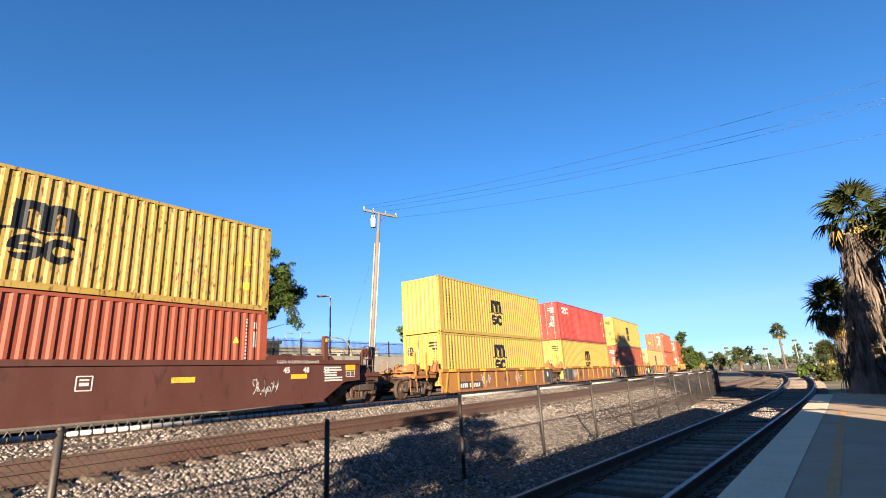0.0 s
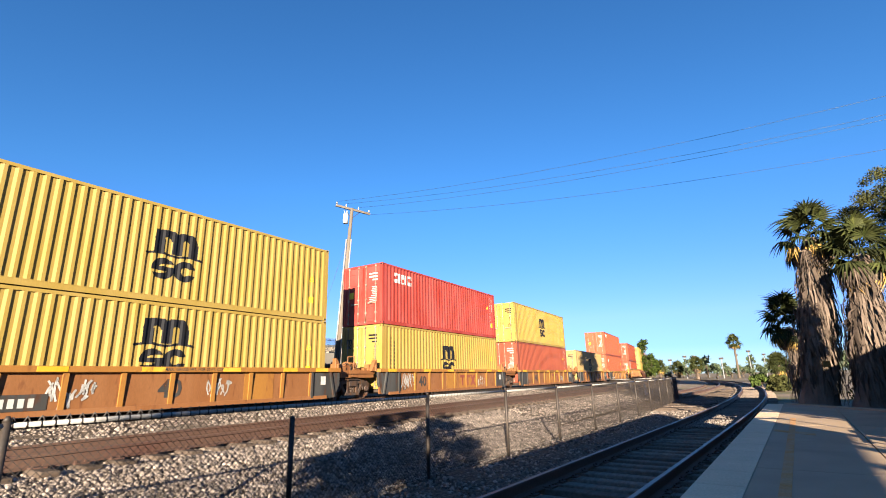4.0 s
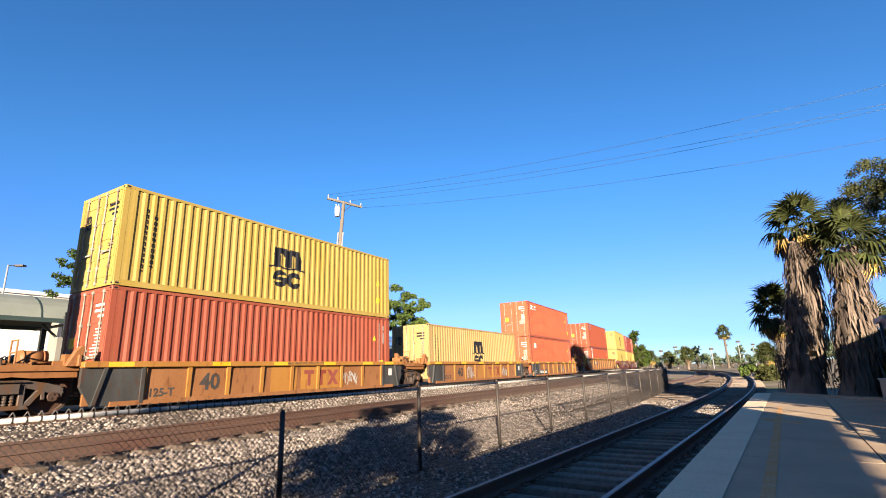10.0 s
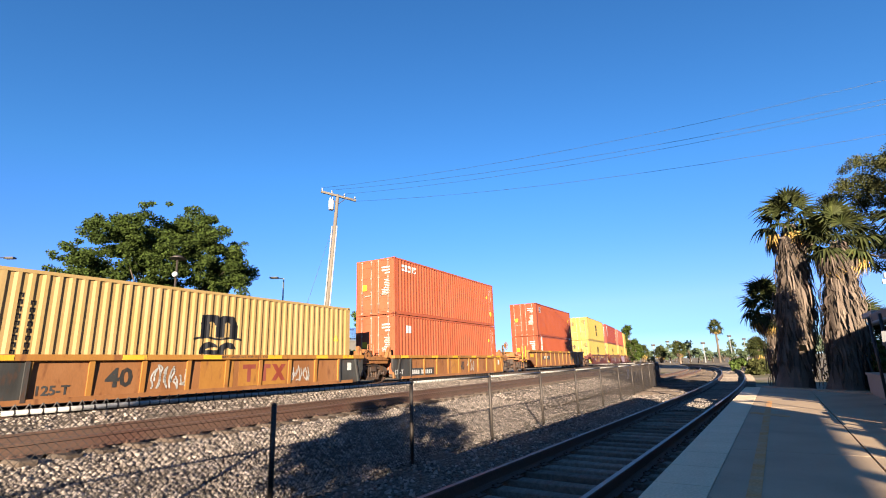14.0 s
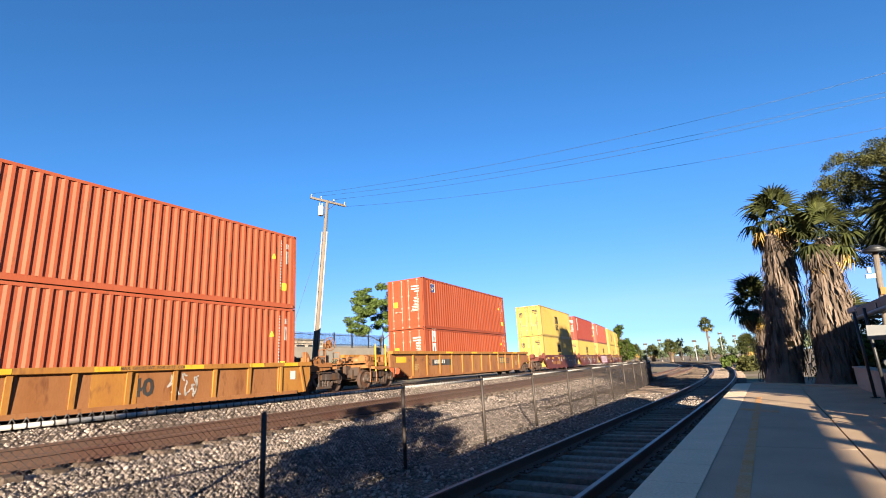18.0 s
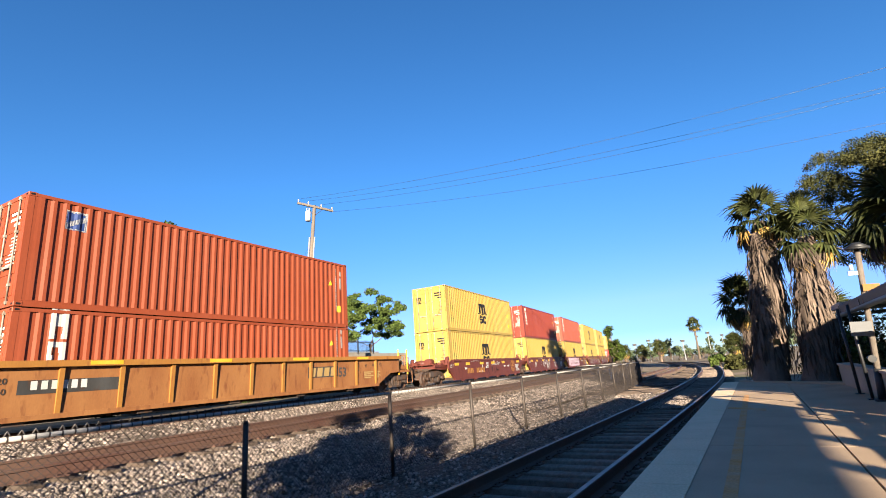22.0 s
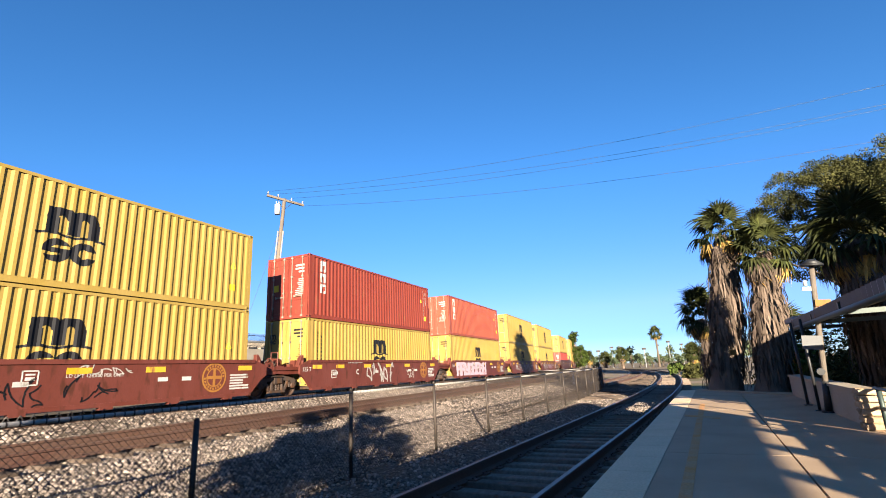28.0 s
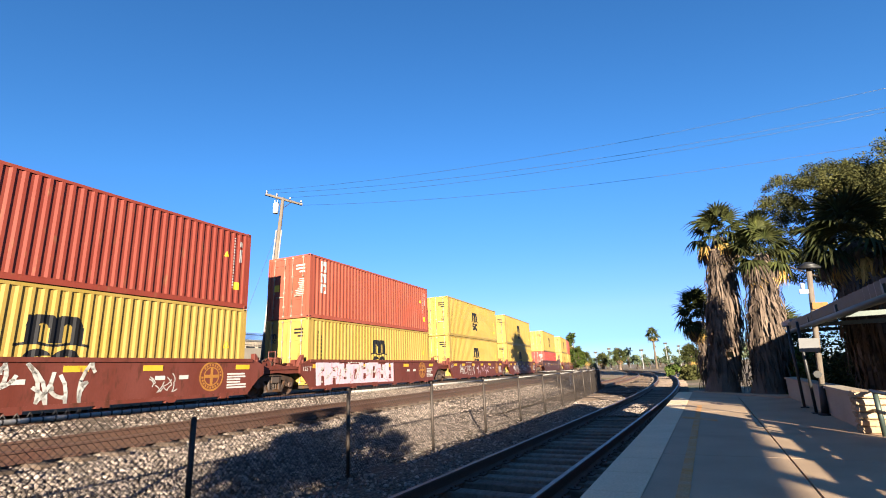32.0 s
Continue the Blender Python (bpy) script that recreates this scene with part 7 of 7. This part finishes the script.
def shelter():
    """The open shelter along the back of the platform: a corrugated roof that rises away from the tracks."""
    t = thing("platform_shelter", "green steel platform shelter with a corrugated sloping roof", "shelter", at=PLAT)
    s0, s1, d0, d1, z0, z1 = 4.4, 16.0, -2.12, -3.7, 2.01, 2.66
    n = 44
    verts, faces = [], []
    for i in range(n * 2 + 1):
        s = s0 + (s1 - s0) * i / (2 * n)
        up = 0.035 if i % 2 else 0.0
        for d, z in ((d0, z0), (d1, z1)):
            verts += [(s, d, z + up), (s, d, z + up - 0.012)]
    for i in range(n * 2):
        a, b = 4 * i, 4 * i + 4
        faces += [(a, a + 2, b + 2, b), (a + 1, b + 1, b + 3, a + 3), (a, b, b + 1, a + 1), (a + 2, a + 3, b + 3, b + 2)]
    part("roof_sheet", raw_mesh("roof_sheet", verts, faces, "roof_metal"), None, t, "corrugated grey-green roof sheet")
    bm = bmesh.new()
    tube(bm, (s0, d0 + 0.05, z0 - 0.20), (s1 + 0.1, d0 + 0.05, z0 - 0.20), 0.05, 10)
    part("gutter", bm, "green_steel", t)
    verts, faces = [], []
    for i in range(n * 2 + 1):
        s = s0 + (s1 + 0.1 - s0) * i / (2 * n)
        o = 0.03 if i % 2 else 0.0
        verts += [(s, d0 + 0.01 + o, z0 + 0.04), (s, d0 + 0.01 + o, z0 - 0.2), (s, d0 - 0.03, z0 + 0.04), (s, d0 - 0.03, z0 - 0.2)]
    for i in range(n * 2):
        a, b = 4 * i, 4 * i + 4
        faces += [(a, a + 1, b + 1, b), (a + 2, b + 2, b + 3, a + 3), (a, b, b + 2, a + 2), (a + 1, a + 3, b + 3, b + 1)]
    part("fascia", raw_mesh("fascia", verts, faces, "roof_metal"), None, t, "corrugated grey-green fascia")
    bm = bmesh.new()
    box(bm, s0, s1, d1 - 0.08, d1 + 0.04, z1 - 0.2, z1 - 0.02)
    part("ridge_beam", bm, "green_steel", t)
    for i in range(5):
        s = s1 - 0.25 - i * 2.6
        bm = bmesh.new()
        prism(bm, [(d0 + 0.05, z0 - 0.16), (d1, z1 - 0.22), (d1, z1 - 0.06), (d0 + 0.05, z0 - 0.03)], "x", s - 0.04, s + 0.04)
        part("rafter", bm, "green_steel", t)
        bm = bmesh.new()
        box(bm, s - 0.03, s + 0.03, d1, d0, z0 - 0.24, z0 - 0.16)
        part("tie_beam", bm, "green_steel", t)
        for s, d in ((14.75, -1.9),) if i == 0 else ((s, d1 + 0.1),):
            bm = bmesh.new()
            tube(bm, (s, d, 0), (s, d, z0 - 0.1), 0.032, 8)
            box(bm, s - 0.08, s + 0.08, d - 0.08, d + 0.08, 0, 0.02)
            part("post", bm, "black_iron", t)
    bm = bmesh.new()
    tube(bm, (13.31, -1.9, 0), (13.31, -1.9, z0 - 0.1), 0.03, 8)
    box(bm, 13.23, 13.39, -1.98, -1.82, 0, 0.02)
    part("post", bm, "black_iron", t)
    bm = bmesh.new()
    box(bm, 15.8, 17.4, -3.1, -2.1, 2.02, 2.14)
    part("flat_roof", bm, "grey_box", t)


def lamp_post():
    t = thing("lamp_post", "grey steel lamp post with a hooded lamp, camera and signs", "lamp post", at=PLAT @ Matrix.Translation((12.91, -1.98, 0)) @ Matrix.Rotation(radians(4.5), 4, "X") @ Matrix.Rotation(radians(-4.5), 4, "Y"))
    s, d = 0.0, 0.0
    bm = bmesh.new()
    limb(bm, [(s, d, 0), (s, d, 2.0), (s, d, 3.0)], 0.055, 0.05, 12)
    part("pole", bm, "pole_wood", t)
    bm = bmesh.new()
    limb(bm, [(s, d, 0), (s, d, 0.25), (s, d, 0.62)], 0.066, 0.064, 12)
    tube(bm, (s, d, 0), (s, d, 0.04), 0.12, 14)
    part("base_sleeve", bm, "black_iron", t)
    bm = bmesh.new()
    tube(bm, (s, d, 2.96), (s, d, 3.0), 0.21, 14)
    tube(bm, (s, d, 3.0), (s, d, 3.1), 0.21, 14, 0.06)
    part("lamp_hood", bm, "black_iron", t)
    bm = bmesh.new()
    box(bm, s - 0.04, s + 0.05, d + 0.05, d + 0.2, 2.45, 2.53)
    tube(bm, (s, d + 0.14, 2.55), (s, d + 0.14, 2.66), 0.035, 8)
    part("camera_housing", bm, "pipe_white", t)
    bm = bmesh.new()
    box(bm, s - 0.08, s - 0.06, d - 0.24, d + 0.02, 2.12, 2.26)
    part("sign", bm, "gold_paint", t, "small amber sign")
    bm = bmesh.new()
    box(bm, s - 0.09, s - 0.065, d - 0.02, d + 0.32, 1.25, 1.53)
    part("sign_board", bm, "sign_grey", t, "blank grey sign board")
    bm = bmesh.new()
    tube(bm, (s - 0.2, d + 0.08, 0.82), (s - 0.12, d + 0.08, 0.82), 0.07, 10)
    tube(bm, (s - 0.16, d + 0.02, 0.82), (s - 0.04, d, 0.82), 0.02, 6)
    part("siren", bm, "black_iron", t)


def handrail_green():
    t = thing("handrail", "dark green tubular handrail at the end of the wall", "handrail", at=PLAT)
    for s in (9.75, 8.5):
        bm = bmesh.new()
        tube(bm, (s, -2.15, 0), (s, -2.15, 0.62), 0.035, 8)
        part("post", bm, "green_steel", t)
    for z in (0.62, 0.34):
        bm = bmesh.new()
        tube(bm, (8.2, -2.15, z), (9.95, -2.15, z), 0.028, 8)
        part("rail", bm, "green_steel", t)


def shade_casters():
    """An unseen verandah front added behind the camera so that its shade covers the platform and the near track."""
    t = thing("verandah_shade_caster", "unseen verandah front with a deep fascia on square posts, added to shade the platform", "verandah", at=PLAT)
    bm = bmesh.new()
    box(bm, -44, -5.7, -10.62, -10.4, 4.35, 6.38)
    part("fascia", bm, "stucco", t)
    bm = bmesh.new()
    box(bm, -44, -18, -15.2, -12.9, -0.3, 4.35)
    part("wall", bm, "stucco", t)
    for i in range(8):
        s = -5.95 - 1.80 * i
        bm = bmesh.new()
        box(bm, s - 0.14, s + 0.14, -10.8, -10.57, -0.3, 4.35)
        part("post", bm, "stucco", t)
    # unseen low wall, added for the edge and dots of shade on the platform
    w = thing("low_wall_shade_caster", "low plain beige wall with a rail on blocks beside the platform", "wall", at=PLAT)
    bm = bmesh.new()
    box(bm, -6.0, 7.1, -3.40, -3.17, -0.2, 0.84)
    part("wall", bm, "stucco", w)
    bm = bmesh.new()
    box(bm, -6.0, 7.1, -3.35, -3.23, 0.93, 0.99)
    part("rail", bm, "green_steel", w)
    for i in range(22):
        bm = bmesh.new()
        box(bm, -5.9 + 0.6 * i, -5.68 + 0.6 * i, -3.33, -3.25, 0.83, 0.94)
        part("block", bm, "green_steel", w)


def building_shade_caster():
    # unseen block out of view, added to shade the platform's far end
    t = thing("building_shade_caster", "unseen plain beige block with a parapet, added to shade the far platform", "building", at=PLAT)
    bm = bmesh.new()
    box(bm, 0.85, 15.0, -14.0, -9.0, -0.3, 4.5)
    part("wall", bm, "stucco", t)
    bm = bmesh.new()
    box(bm, 0.75, 15.2, -14.1, -8.9, 4.5, 4.72)
    part("parapet", bm, "stucco", t)


building_shade_caster()
platform_wall()
shelter()
lamp_post()
handrail_green()
shade_casters()
for az, r, el in ((41.0, 20.9, 0.5),):
    t = thing("palm_notice", "small amber notice fixed to a palm trunk", "sign")
    bm = bmesh.new()
    p = polar(az, r, 1.16 + r * math.tan(radians(el)))
    box(bm, p.x - 0.13, p.x + 0.13, p.y - 0.02, p.y + 0.02, p.z - 0.1, p.z + 0.1)
    part("board", bm, "gold_paint", t)
t = thing("white_marker", "short white marker post beside the tracks", "marker post")
bm = bmesh.new()
p = on(TRACK_B, 37.0, -2.6, -0.2)
box(bm, p.x - 0.07, p.x + 0.07, p.y - 0.05, p.y + 0.05, p.z, p.z + 0.75)
part("post", bm, "pipe_white", t)


# ---- what moves ----
SPEEDS = [(0, 4.464), (8, 4.470), (16, 4.563), (24, 4.381), (32, 3.721)]


def travelled(t):
    """Metres that the train has rolled since the start."""
    total = 0.0
    for (a, va), (b, vb) in zip(SPEEDS, SPEEDS[1:]):
        if t <= a:
            break
        e = min(t, b)
        ve = va + (vb - va) * (e - a) / (b - a)
        total += (va + ve) / 2 * (e - a)
    return total


def motions():
    steps = [i * 0.5 for i in range(65)]
    for start, car, boxes in TRAIN:
        rows = []
        for t in steps:
            q = start + 0.36 - travelled(t)
            a, b = on(MAIN, q - 1.0), on(MAIN, q + CL + 1.0)
            ang = math.atan2(b.y - a.y, b.x - a.x)
            mid = (a + b) / 2
            rows.append((t, Matrix.Translation((mid.x, mid.y, RAIL_MAIN)) @ Matrix.Rotation(ang, 4, "Z") @ Matrix.Translation((-CL / 2, 0, 0))))
        walk(car, rows)
        for ob, z in boxes:
            walk(ob, [(t, m @ Matrix.Translation((0, -CW / 2, z))) for t, m in rows])
    ticks = [i / 10 for i in range(321)]
    for w, x in WHEELS:
        walk(w, [(t, pose(x, 0, 0.42, 0, -math.degrees(travelled(t) / 0.42), 0)) for t in ticks])


motions()
